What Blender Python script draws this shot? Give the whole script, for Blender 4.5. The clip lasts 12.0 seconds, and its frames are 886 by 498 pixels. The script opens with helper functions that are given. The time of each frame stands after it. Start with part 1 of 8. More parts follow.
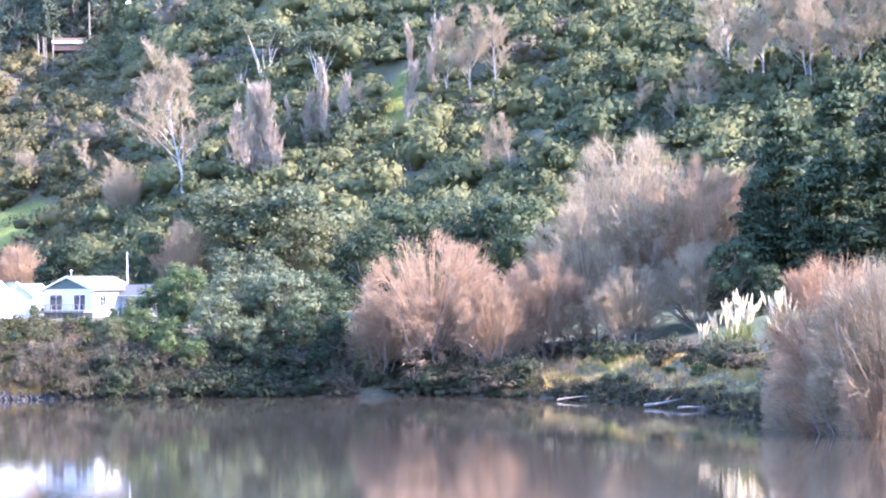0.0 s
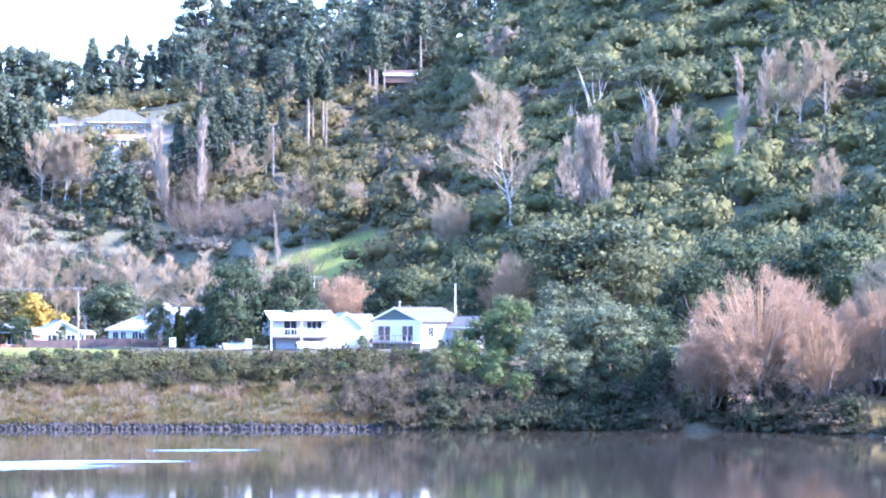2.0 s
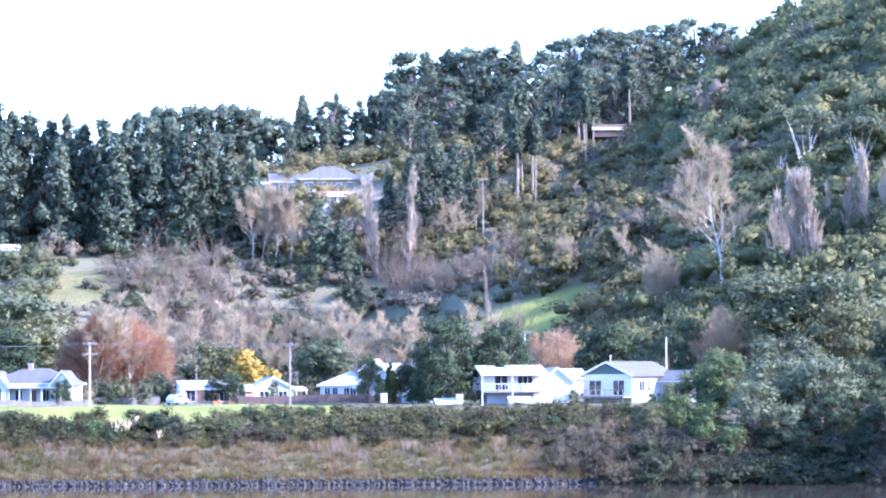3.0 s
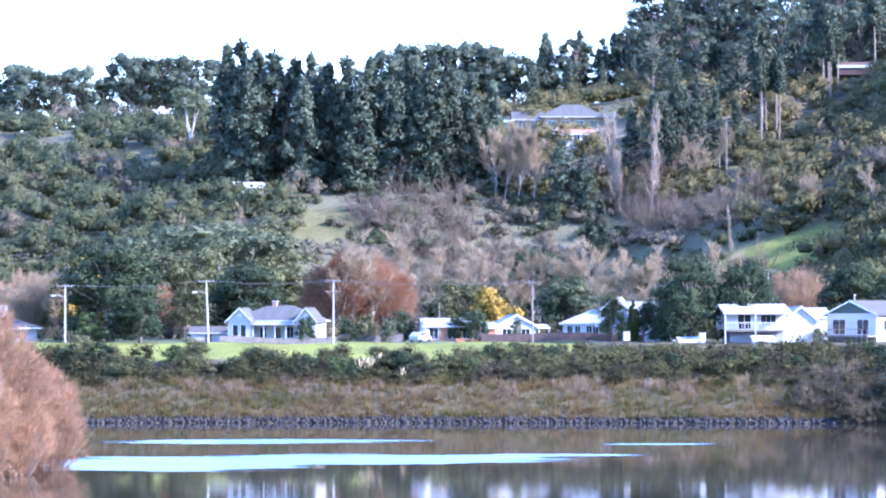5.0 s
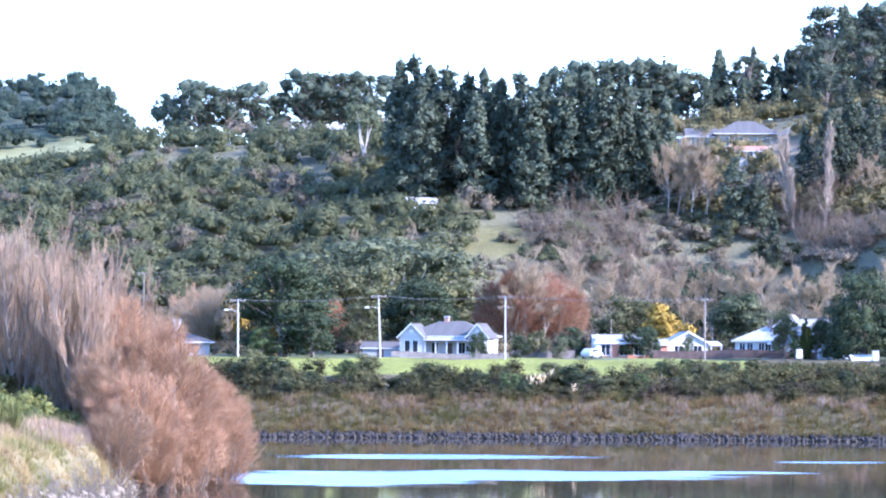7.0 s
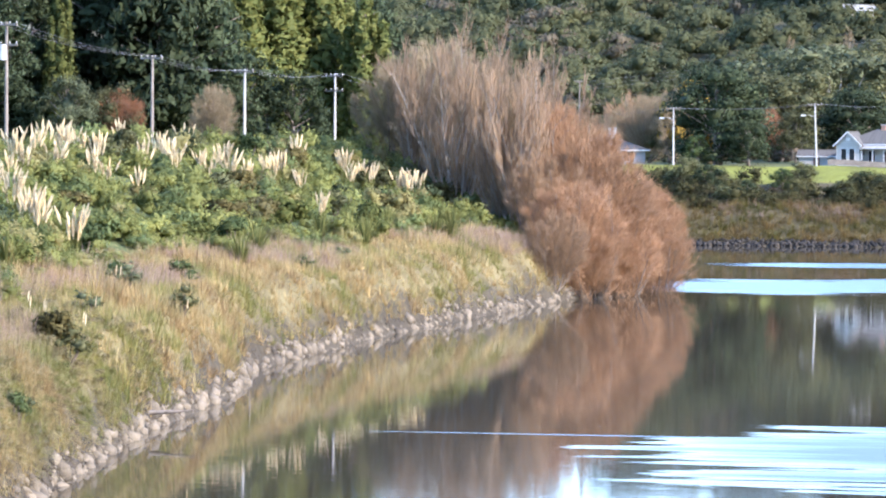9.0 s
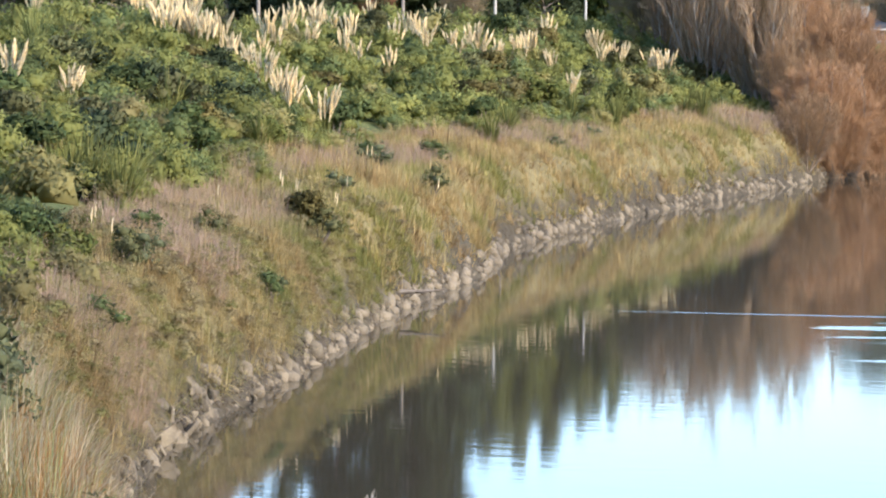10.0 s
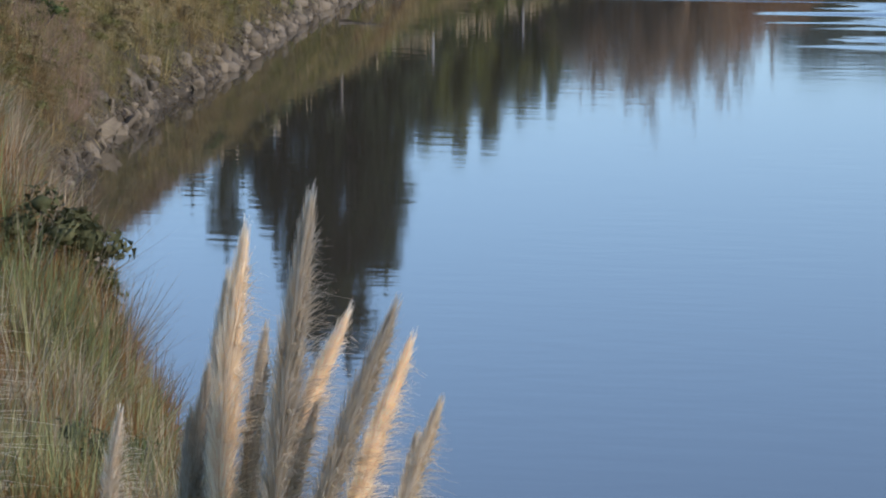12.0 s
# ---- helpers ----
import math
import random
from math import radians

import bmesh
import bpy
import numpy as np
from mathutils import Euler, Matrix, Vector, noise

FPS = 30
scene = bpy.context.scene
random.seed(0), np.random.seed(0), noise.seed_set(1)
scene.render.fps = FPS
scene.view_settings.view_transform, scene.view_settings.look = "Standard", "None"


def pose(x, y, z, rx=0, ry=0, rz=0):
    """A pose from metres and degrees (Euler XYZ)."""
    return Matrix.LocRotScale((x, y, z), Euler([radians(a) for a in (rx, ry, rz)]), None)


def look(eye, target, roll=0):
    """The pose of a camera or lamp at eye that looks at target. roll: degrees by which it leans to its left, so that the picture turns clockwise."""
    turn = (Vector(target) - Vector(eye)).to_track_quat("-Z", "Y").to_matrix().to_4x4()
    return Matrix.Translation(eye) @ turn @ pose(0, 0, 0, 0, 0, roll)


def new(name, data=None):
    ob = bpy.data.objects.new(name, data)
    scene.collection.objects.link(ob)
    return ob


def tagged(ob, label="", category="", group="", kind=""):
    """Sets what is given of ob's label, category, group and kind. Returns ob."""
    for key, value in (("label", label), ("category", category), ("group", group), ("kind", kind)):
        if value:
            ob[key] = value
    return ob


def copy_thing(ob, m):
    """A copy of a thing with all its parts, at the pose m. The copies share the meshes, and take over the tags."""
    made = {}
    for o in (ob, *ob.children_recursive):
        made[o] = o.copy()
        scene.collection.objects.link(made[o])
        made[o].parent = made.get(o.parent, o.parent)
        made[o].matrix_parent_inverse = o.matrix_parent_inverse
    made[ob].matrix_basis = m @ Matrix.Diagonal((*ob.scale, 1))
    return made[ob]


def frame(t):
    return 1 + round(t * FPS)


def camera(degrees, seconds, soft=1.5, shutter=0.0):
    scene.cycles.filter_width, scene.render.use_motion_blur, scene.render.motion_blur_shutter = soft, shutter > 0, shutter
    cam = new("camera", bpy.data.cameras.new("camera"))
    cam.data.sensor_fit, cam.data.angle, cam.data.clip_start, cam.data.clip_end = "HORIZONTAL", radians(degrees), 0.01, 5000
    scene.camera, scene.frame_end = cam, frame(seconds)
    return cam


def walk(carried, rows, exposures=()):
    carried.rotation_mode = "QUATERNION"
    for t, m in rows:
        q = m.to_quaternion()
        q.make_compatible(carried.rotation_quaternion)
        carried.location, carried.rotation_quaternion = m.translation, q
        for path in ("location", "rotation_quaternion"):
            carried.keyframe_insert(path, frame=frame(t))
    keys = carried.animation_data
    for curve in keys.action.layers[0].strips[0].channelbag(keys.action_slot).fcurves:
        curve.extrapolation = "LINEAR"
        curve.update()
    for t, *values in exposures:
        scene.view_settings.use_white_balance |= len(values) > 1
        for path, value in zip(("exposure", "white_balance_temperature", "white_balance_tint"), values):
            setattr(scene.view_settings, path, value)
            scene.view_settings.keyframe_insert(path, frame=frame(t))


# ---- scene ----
from collections import defaultdict

EYE = 12.5  # eye height over the river


def aim(turn, tilt, lean):
    """A standing camera turned left, tilted up and leaning, in degrees."""
    return pose(0, 0, EYE, 90 + tilt, 0, turn) @ pose(0, 0, 0, 0, 0, lean)


cam = camera(14.0, 12.0, soft=2.05)
WALK = [
    (0, -12.336, 0.796, -0.736),
    (0.5, -9.051, 1.308, -0.266),
    (1, -7.814, 1.551, -0.138),
    (1.5, -7.664, 1.716, -0.139),
    (2, -7.135, 1.363, 0.021),
    (2.5, -6.46, 1.609, -0.131),
    (3, -3.8, 2.239, -0.306),
    (3.5, -1.063, 1.858, -0.37),
    (3.7, -0.33, 1.643, -0.472),
    (5.3, 0.074, 1.266, -0.05),
    (5.5, 0, 1.355, 0.049),
    (6, -0.242, 1.485, 0.179),
    (6.5, 0.701, 1.652, 0.365),
    (6.7, 1.626, 1.628, 0.312),
    (8.3, 6.17, -0.098, 0.614),
    (8.5, 6.99, -0.515, 0.579),
    (9, 9.681, -1.566, 0.348),
    (9.5, 11.889, -2.545, 0.166),
    (10, 13.651, -3.491, 0.236),
    (10.5, 14.345, -4.76, 0.088),
    (11, 14.056, -6.209, -0.052),
    (11.5, 13.728, -7.684, -0.018),
    (12, 12.694, -8.427, -0.193),
]
walk(cam, [(t, aim(a, b, c)) for t, a, b, c in WALK],
     exposures=[(0.0, 3.62, 5550, 34), (0.5, 3.6, 5150, 33), (1.5, 3.5, 5050, 32), (3.0, 3.2, 4980, 31), (3.5, 2.88, 4980, 31), (5.5, 2.77, 4950, 30), (6.7, 2.7, 5050, 29), (8.3, 2.58, 5450, 27),
                (9.0, 2.32, 5950, 19), (10.5, 1.55, 6800, 13), (11.0, 1.25, 6500, 13), (11.5, 0.78, 6250, 14), (12.0, 0.6, 6150, 16)])

# ---- daylight ----
SUN_UP, SUN_TURN = 30.0, -111.0  # degrees over the horizon; degrees left of straight ahead
to_sun = Vector((-math.sin(radians(SUN_TURN)) * math.cos(radians(SUN_UP)),
                 math.cos(radians(SUN_TURN)) * math.cos(radians(SUN_UP)), math.sin(radians(SUN_UP))))
sun = new("sun", bpy.data.lights.new("sun", "SUN"))
sun.data.energy, sun.data.angle, sun.data.color = 2.7, radians(0.6), (1.0, 0.89, 0.74)
sun.matrix_world = look((0, 0, 300), Vector((0, 0, 300)) - to_sun)
world = bpy.data.worlds.new("sky")
scene.world = world
world.use_nodes = True
wn = world.node_tree.nodes
sky = wn.new("ShaderNodeTexSky")
sky.sky_type, sky.sun_disc = "NISHITA", False
sky.sun_elevation, sky.sun_rotation = radians(SUN_UP), math.atan2(to_sun.x, to_sun.y)
sky.air_density, sky.dust_density, sky.ozone_density = 1.0, 0.3, 4.0
wn["Background"].inputs["Strength"].default_value = 0.15
world.node_tree.links.new(sky.outputs["Color"], wn["Background"].inputs["Color"])

# ---- lie of the land ----
def ramp(x, *pairs):
    return np.interp(x, pairs[0::2], pairs[1::2])


def near_shore(y):
    """How far left the near bank's waterline lies, along the river."""
    return -ramp(y, -40, -30, 20, -12, 40, 5.5, 48, 14, 60, 18.5, 73, 24.5, 85, 29.6, 104, 33.6, 121, 35.4, 153, 39.5, 179, 41.3,
                 200, 45, 245, 44.6, 302, 40.4, 340, 38.5, 352, 42, 365, 46, 430, 64, 470, 100, 800, 600)


def far_shore(turn):
    """Distance of the far bank's waterline, by degrees left."""
    return ramp(turn, -60, 150, -26, 215, -19.3, 321, -17.8, 360, -16, 409, -14.2, 447, -12.4, 466, -9, 474, 0, 479, 6, 484, 12, 520, 20, 640, 90, 1200)


def hill(turn, dist, foot, crest, top, bend):
    """A slope that climbs from its foot to a crest seen at the height top over the eye per metre of distance."""
    s = np.clip((dist - foot) / (crest - foot), 0, 1)
    return 10 + (1 - (1 - s) ** bend) * (EYE + top * crest - 10)


def hill_lines(turn):
    """Foot, depth and height of the near hills, by degrees left."""
    foot = ramp(turn, -20, 560, -14.5, 590, -8.2, 630, -6.4, 650, -4.6, 690, -2.8, 735, -1, 735, 1.6, 720, 4.3, 700, 7, 700, 15, 720, 60, 900)
    deep = ramp(turn, -20, 300, -11, 290, -8.2, 300, -6.4, 330, -4.6, 330, -2.8, 250, -1, 230, 1.6, 240, 4.3, 240, 7, 260, 15, 300)
    top = ramp(turn, -20, 0.150, -14.5, 0.135, -11, 0.115, -8.2, 0.088, -6.4, 0.076, -4.6, 0.070, -2.8, 0.062, -1, 0.057, 1.6, 0.059, 4.3, 0.057, 7, 0.054,
               8.0, 0.0530, 8.6, 0.0486, 9.5, 0.0464, 10.3, 0.0426, 10.7, 0.0388, 15, 0.036, 22, 0.034, 60, 0.02)
    return foot, deep, top


def ground_height(x, y, rough=True):
    x, y = np.asarray(x, float), np.asarray(y, float)
    dist, turn = np.hypot(x, y) + 1e-6, np.degrees(np.arctan2(-x, y))
    # near bank on the left of the river
    a = near_shore(y) - x
    steep = np.clip((y - 46) / 22, 0, 1)
    left = (steep * ramp(a, 0, 0, 1.0, 2.0, 2.6, 4.2, 8, 5.9, 14, 7.7, 22, 10.5, 28, 12.0, 60, 12.6, 220, 13.5, 500, 14.0)
            + (1 - steep) * ramp(a, 0, 0, 2.4, 1.5, 12, 3.6, 20, 6.5, 30, 10.4, 38, 12.0, 60, 12.6, 220, 13.5, 500, 14.0))
    left = np.where(a < 0, np.maximum(a * 0.6, -3), left)
    left = np.where((y > 360) & (a > 0), left * np.clip(1 - (y - 430) / 200, 0.75, 1), left)
    # the terrace on which the camera stands
    c = 46 - y + 0.05 * np.abs(x)
    near = np.where(c < 0, np.maximum(c * 0.6, -3), ramp(c, 0, 0, 3, 1.5, 33, 7.6, 41, 10.2, 45, 10.8, 90, 10.8))
    # far bank, lawn and plain
    b = dist - far_shore(turn)
    far = np.where(b < 0, np.maximum(b * 0.5, -3), ramp(b, 0, 0, 3, 1.5, 8, 4.2, 10, 4.9, 18, 5.2, 34, 8.0, 52, 10.3, 120, 10.8, 600, 12))
    right = np.clip((-turn - 10) / 4, 0, 1)
    far = far * (1 - right) + right * np.where(b < 0, np.maximum(b * 0.5, -3), ramp(b, 0, 0, 4, 1.2, 30, 5.0, 90, 10.0, 400, 11))
    z = np.maximum(np.maximum(left, near), far)
    # hills behind the plain
    foot, deep, top = hill_lines(turn)
    z = np.maximum(z, np.where(dist > foot, hill(turn, dist, foot, foot + deep, top, ramp(turn, -11, 1.25, -6, 1.4, -3, 2.2, 1, 2.0, 5, 1.5)), -9))
    # pasture hill far behind
    top = ramp(turn, -60, 0.02, 5, 0.02, 7.5, 0.05, 8.4, 0.071, 10, 0.069, 13.5, 0.064, 20, 0.055, 60, 0.03)
    z = np.maximum(z, np.where(dist > 1500, hill(turn, dist, 1500, 2300, top, 1.6), -9))
    if rough:
        dry = np.clip((z - 0.3) / 3, 0, 1)
        z = z + dry * (0.25 * np.sin(x * 0.31 + 1.3 * np.sin(y * 0.17)) * np.sin(y * 0.27 + 0.9)
                       + np.clip((dist - 600) / 200, 0, 1) * 2.2 * np.sin(x * 0.043 + 2 * np.sin(y * 0.021)) * np.sin(y * 0.037))
    return z


def spot(turn, dist):
    """The place on the ground at degrees left of straight ahead and metres from the eye."""
    x, y = -dist * math.sin(radians(turn)), dist * math.cos(radians(turn))
    return Vector((x, y, float(ground_height(x, y))))


# ---- geometry helpers ----
class Geo:
    """Vertices, faces, normals and tones that grow piece by piece into one mesh."""

    def __init__(self):
        self.v, self.loops, self.sizes, self.n, self.tone, self.count = [], [], [], [], [], 0

    def add(self, v, f, n=None, tone=None):
        v, f = np.asarray(v, float).reshape(-1, 3), np.asarray(f, int)
        self.v.append(v)
        self.loops.append((f + self.count).ravel())
        self.sizes.append(np.full(len(f), f.shape[1]))
        self.n.append(np.zeros_like(v) if n is None else n)
        self.tone.append(np.tile((0.5, 0.5, 0.5), (len(v), 1)) if tone is None else np.broadcast_to(tone, (len(v), 3)))
        self.count += len(v)
        return self

    def packed(self):
        return tuple(np.concatenate(q) for q in (self.v, self.loops, self.sizes, self.n, self.tone))

    def mesh(self, name, mat, smooth=False, soft=False, toned=False):
        v, loops, sizes, n, tone = self.packed()
        me = bpy.data.meshes.new(name)
        me.vertices.add(len(v))
        me.vertices.foreach_set("co", v.ravel())
        me.loops.add(len(loops))
        me.loops.foreach_set("vertex_index", loops)
        me.polygons.add(len(sizes))
        me.polygons.foreach_set("loop_start", np.concatenate(([0], np.cumsum(sizes)[:-1])))
        me.polygons.foreach_set("loop_total", sizes)
        me.update(calc_edges=True)
        if smooth or soft:
            me.polygons.foreach_set("use_smooth", np.ones(len(sizes), bool))
        if soft:
            me.normals_split_custom_set_from_vertices(n)
        if toned:
            me.color_attributes.new("tone", "FLOAT_COLOR", "POINT").data.foreach_set("color", np.column_stack((tone, np.ones(len(v)))).ravel())
        me.materials.append(mat)
        return me


def part_of(name, me, parent=None, label="", m=None):
    ob = new(name, me)
    if parent is not None:
        ob.parent = parent
    if m is not None:
        ob.matrix_basis = m
    return tagged(ob, label) if label else ob


def thing(name, label, category, group="", kind="", m=None):
    ob = tagged(new(name), label, category, group, kind)
    ob.empty_display_size = 0.3
    if m is not None:
        ob.matrix_basis = m
    return ob


def part(name, bm, mat, parent, label="", smooth=False):
    """A bmesh as one mesh object under a thing or a part."""
    me = bpy.data.meshes.new(name)
    bm.to_mesh(me)
    bm.free()
    me.materials.append(mat)
    if smooth:
        me.polygons.foreach_set("use_smooth", np.ones(len(me.polygons), bool))
    return part_of(name, me, parent, label)


def unit(v):
    return v / np.maximum(np.linalg.norm(v, axis=-1, keepdims=True), 1e-9)


_ico = bmesh.new()
bmesh.ops.create_icosphere(_ico, subdivisions=2, radius=1.0)
ICO_V = np.array([q.co[:] for q in _ico.verts])
ICO_F = np.array([[q.index for q in f.verts] for f in _ico.faces])
_ico.free()
_ico = bmesh.new()
bmesh.ops.create_icosphere(_ico, subdivisions=1, radius=1.0)
ICO1_V = np.array([q.co[:] for q in _ico.verts])
ICO1_F = np.array([[q.index for q in f.verts] for f in _ico.faces])
_ico.free()


def leaf_shell(geo, rng, centre, radii, count, size, low=-0.6, tone=None, tilt=0.55, long=1.0, core=0.42, rough=0.32, deep=0.55):
    """A clump of small leaf blades round a dim inner mass."""
    centre, radii = np.asarray(centre, float), np.asarray(radii, float)
    if core:
        lump = ICO1_V * (1 + 0.3 * rng.standard_normal((len(ICO1_V), 1)))
        geo.add(centre + lump * radii * core, ICO1_F, unit(ICO1_V / radii), tone)
    u = unit(rng.standard_normal((count * 2, 3)))
    u = u[u[:, 2] > low][:count]
    k = len(u)
    p = centre + u * radii * rng.uniform(deep, 1.12, (k, 1))
    n = unit(unit(u / radii) + tilt * rng.standard_normal((k, 3)))
    t1 = unit(np.cross(n, rng.standard_normal((k, 3))))
    t2 = np.cross(n, t1)
    s = size * rng.uniform(0.6, 1.3, (k, 1))
    v = np.stack((p - t1 * s * 1.1 * long, p + t1 * s * 0.8 * long - t2 * s * 0.75, p + t1 * s * 0.8 * long + t2 * s * 0.75), 1).reshape(-1, 3)
    shade = unit(u / radii + rough * rng.standard_normal((k, 3)) + (0, 0, 0.15))
    geo.add(v, np.arange(3 * k).reshape(-1, 3), np.repeat(shade, 3, 0), tone)


def tubes(geo, p0, p1, r0, r1, sides=3, tone=None):
    """Straight tapered limbs from p0 to p1, many at once."""
    p0, p1, r0, r1 = (np.asarray(q, float) for q in (p0, p1, r0, r1))
    axis = unit(p1 - p0)
    ref = np.where(np.abs(axis[:, 2:3]) > 0.9, (1.0, 0, 0), (0, 0, 1.0))
    e1 = unit(np.cross(axis, ref))
    e2 = np.cross(axis, e1)
    ring = []
    for k in range(sides):
        a = 2 * math.pi * k / sides
        ring.append(e1 * math.cos(a) + e2 * math.sin(a))
    ring = np.stack(ring, 1)
    v = np.concatenate((p0[:, None] + ring * r0[:, None, None], p1[:, None] + ring * r1[:, None, None]), 1)
    base = np.arange(len(p0))[:, None] * 2 * sides
    f = []
    for k in range(sides):
        j = (k + 1) % sides
        f.append(np.concatenate((base + k, base + j, base + sides + j, base + sides + k), 1))
    n = np.concatenate((ring, ring), 1).reshape(-1, 3)
    geo.add(v.reshape(-1, 3), np.concatenate(f), n, tone)


class Limbs:
    """Branching wood: a list of tapered pieces that grow out of one another."""

    def __init__(self, rng):
        self.rng, self.rows, self.tips = rng, defaultdict(list), []

    def grow(self, p, way, length, radius, level, last, up=0.1, wild=0.18, kids=(5, 6, 6), open_=(0.8, 0.8, 0.8), short=0.55, start=0.25, steps=4):
        rng, way, p = self.rng, unit(np.asarray(way, float)), np.asarray(p, float)
        pts, rad = [p], [radius]
        for k in range(steps):
            way = unit(way + wild * rng.standard_normal(3) + (0, 0, up))
            pts.append(pts[-1] + way * length / steps)
            rad.append(radius * (1 - 0.8 * (k + 1) / steps))
        for k in range(steps):
            self.rows[level].append((*pts[k], *pts[k + 1], rad[k], rad[k + 1]))
        if level == last:
            self.tips.append(pts[-1])
            return
        for k in range(kids[level]):
            s = start + (1 - start) * (k + rng.uniform(0, 1)) / kids[level]
            i = min(int(s * steps), steps - 1)
            at = pts[i] + (pts[i + 1] - pts[i]) * (s * steps - i)
            main = unit(pts[i + 1] - pts[i])
            side = unit(np.cross(main, rng.standard_normal(3)))
            o = open_[level] * rng.uniform(0.7, 1.3)
            self.grow(at, main * math.cos(o) + side * math.sin(o), length * short * rng.uniform(0.7, 1.2) * (1.15 - 0.5 * s),
                      max(rad[i] * 0.55, 0.012), level + 1, last, up, wild, kids, open_, short, start, 3)

    def geo(self, levels, sides=3, thick=1.0):
        g = Geo()
        for level in levels:
            if len(self.rows[level]):
                q = np.array(self.rows[level])
                tubes(g, q[:, 0:3], q[:, 3:6], q[:, 6] * thick, q[:, 7] * thick, sides if level else 7)
        return g


def scatter(template, places, turns, scales, tones=None):
    """One Geo out of a packed template at many places."""
    v, loops, sizes, n, _ = template
    k = len(places)
    c, s = np.cos(turns)[:, None], np.sin(turns)[:, None]
    w = v[None] * scales[:, None, :]
    x = w[..., 0] * c - w[..., 1] * s + places[:, 0:1]
    y = w[..., 0] * s + w[..., 1] * c + places[:, 1:2]
    z = w[..., 2] + places[:, 2:3]
    nx, ny = n[None, :, 0] * c - n[None, :, 1] * s, n[None, :, 0] * s + n[None, :, 1] * c
    g = Geo()
    g.v.append(np.stack((x, y, z), -1).reshape(-1, 3))
    g.loops.append((loops[None] + (np.arange(k) * len(v))[:, None]).ravel())
    g.sizes.append(np.tile(sizes, k))
    g.n.append(np.stack((nx, ny, np.broadcast_to(n[None, :, 2], nx.shape)), -1).reshape(-1, 3))
    g.tone.append(np.repeat(np.tile((0.5, 0.5, 0.5), (k, 1)) if tones is None else tones, len(v), 0))
    g.count = k * len(v)
    return g


def merged(geos):
    out = Geo()
    for g in geos:
        out.v += g.v
        out.loops += [q + out.count for q in g.loops]
        out.sizes += g.sizes
        out.n += g.n
        out.tone += g.tone
        out.count += g.count
    return out


# ---- materials ----
def node_mat(name):
    m = bpy.data.materials.new(name)
    m.use_nodes = True
    t = m.node_tree
    return m, t, t.nodes["Principled BSDF"], t.links


def surface(name, low, high, scale=3.0, rough=0.8, bump=0.3, fine=40.0, metal=0.0, step=0.02, stretch=(1, 1, 1), spread=0.0):
    """Two colours mixed by broad stains and fine grain, with relief. spread: how far single pieces differ."""
    m, t, b, link = node_mat(name)
    geo = t.nodes.new("ShaderNodeTexCoord")
    mp = t.nodes.new("ShaderNodeMapping")
    mp.inputs["Scale"].default_value = stretch
    link.new(geo.outputs["Object"], mp.inputs["Vector"])
    big, small = t.nodes.new("ShaderNodeTexNoise"), t.nodes.new("ShaderNodeTexNoise")
    for q, s, d in ((big, scale, 5), (small, fine, 3)):
        q.inputs["Scale"].default_value, q.inputs["Detail"].default_value = s, d
        link.new(mp.outputs["Vector"], q.inputs["Vector"])
    mix = t.nodes.new("ShaderNodeMix")
    mix.data_type = "RGBA"
    mix.inputs["A"].default_value, mix.inputs["B"].default_value = (*low, 1), (*high, 1)
    add = t.nodes.new("ShaderNodeMath")
    add.operation = "MULTIPLY_ADD"
    add.inputs[1].default_value = 0.5
    link.new(small.outputs["Fac"], add.inputs[0])
    half = t.nodes.new("ShaderNodeMath")
    half.operation = "MULTIPLY_ADD"
    half.inputs[1].default_value, half.inputs[2].default_value = 1.6, -0.55
    link.new(big.outputs["Fac"], half.inputs[0])
    link.new(half.outputs[0], add.inputs[2])
    last = add.outputs[0]
    if spread:
        info = t.nodes.new("ShaderNodeObjectInfo")
        isl = t.nodes.new("ShaderNodeNewGeometry")
        for out in (info.outputs["Random"], isl.outputs["Random Per Island"]):
            more = t.nodes.new("ShaderNodeMath")
            more.operation = "MULTIPLY_ADD"
            more.inputs[1].default_value = spread
            link.new(out, more.inputs[0])
            link.new(last, more.inputs[2])
            less = t.nodes.new("ShaderNodeMath")
            less.operation = "SUBTRACT"
            less.inputs[1].default_value = spread / 2
            link.new(more.outputs[0], less.inputs[0])
            last = less.outputs[0]
    link.new(last, mix.inputs["Factor"])
    link.new(mix.outputs["Result"], b.inputs["Base Color"])
    b.inputs["Roughness"].default_value, b.inputs["Metallic"].default_value = rough, metal
    if bump:
        q = t.nodes.new("ShaderNodeBump")
        q.inputs["Strength"].default_value, q.inputs["Distance"].default_value = bump, step
        link.new(small.outputs["Fac"], q.inputs["Height"])
        link.new(q.outputs["Normal"], b.inputs["Normal"])
    return m


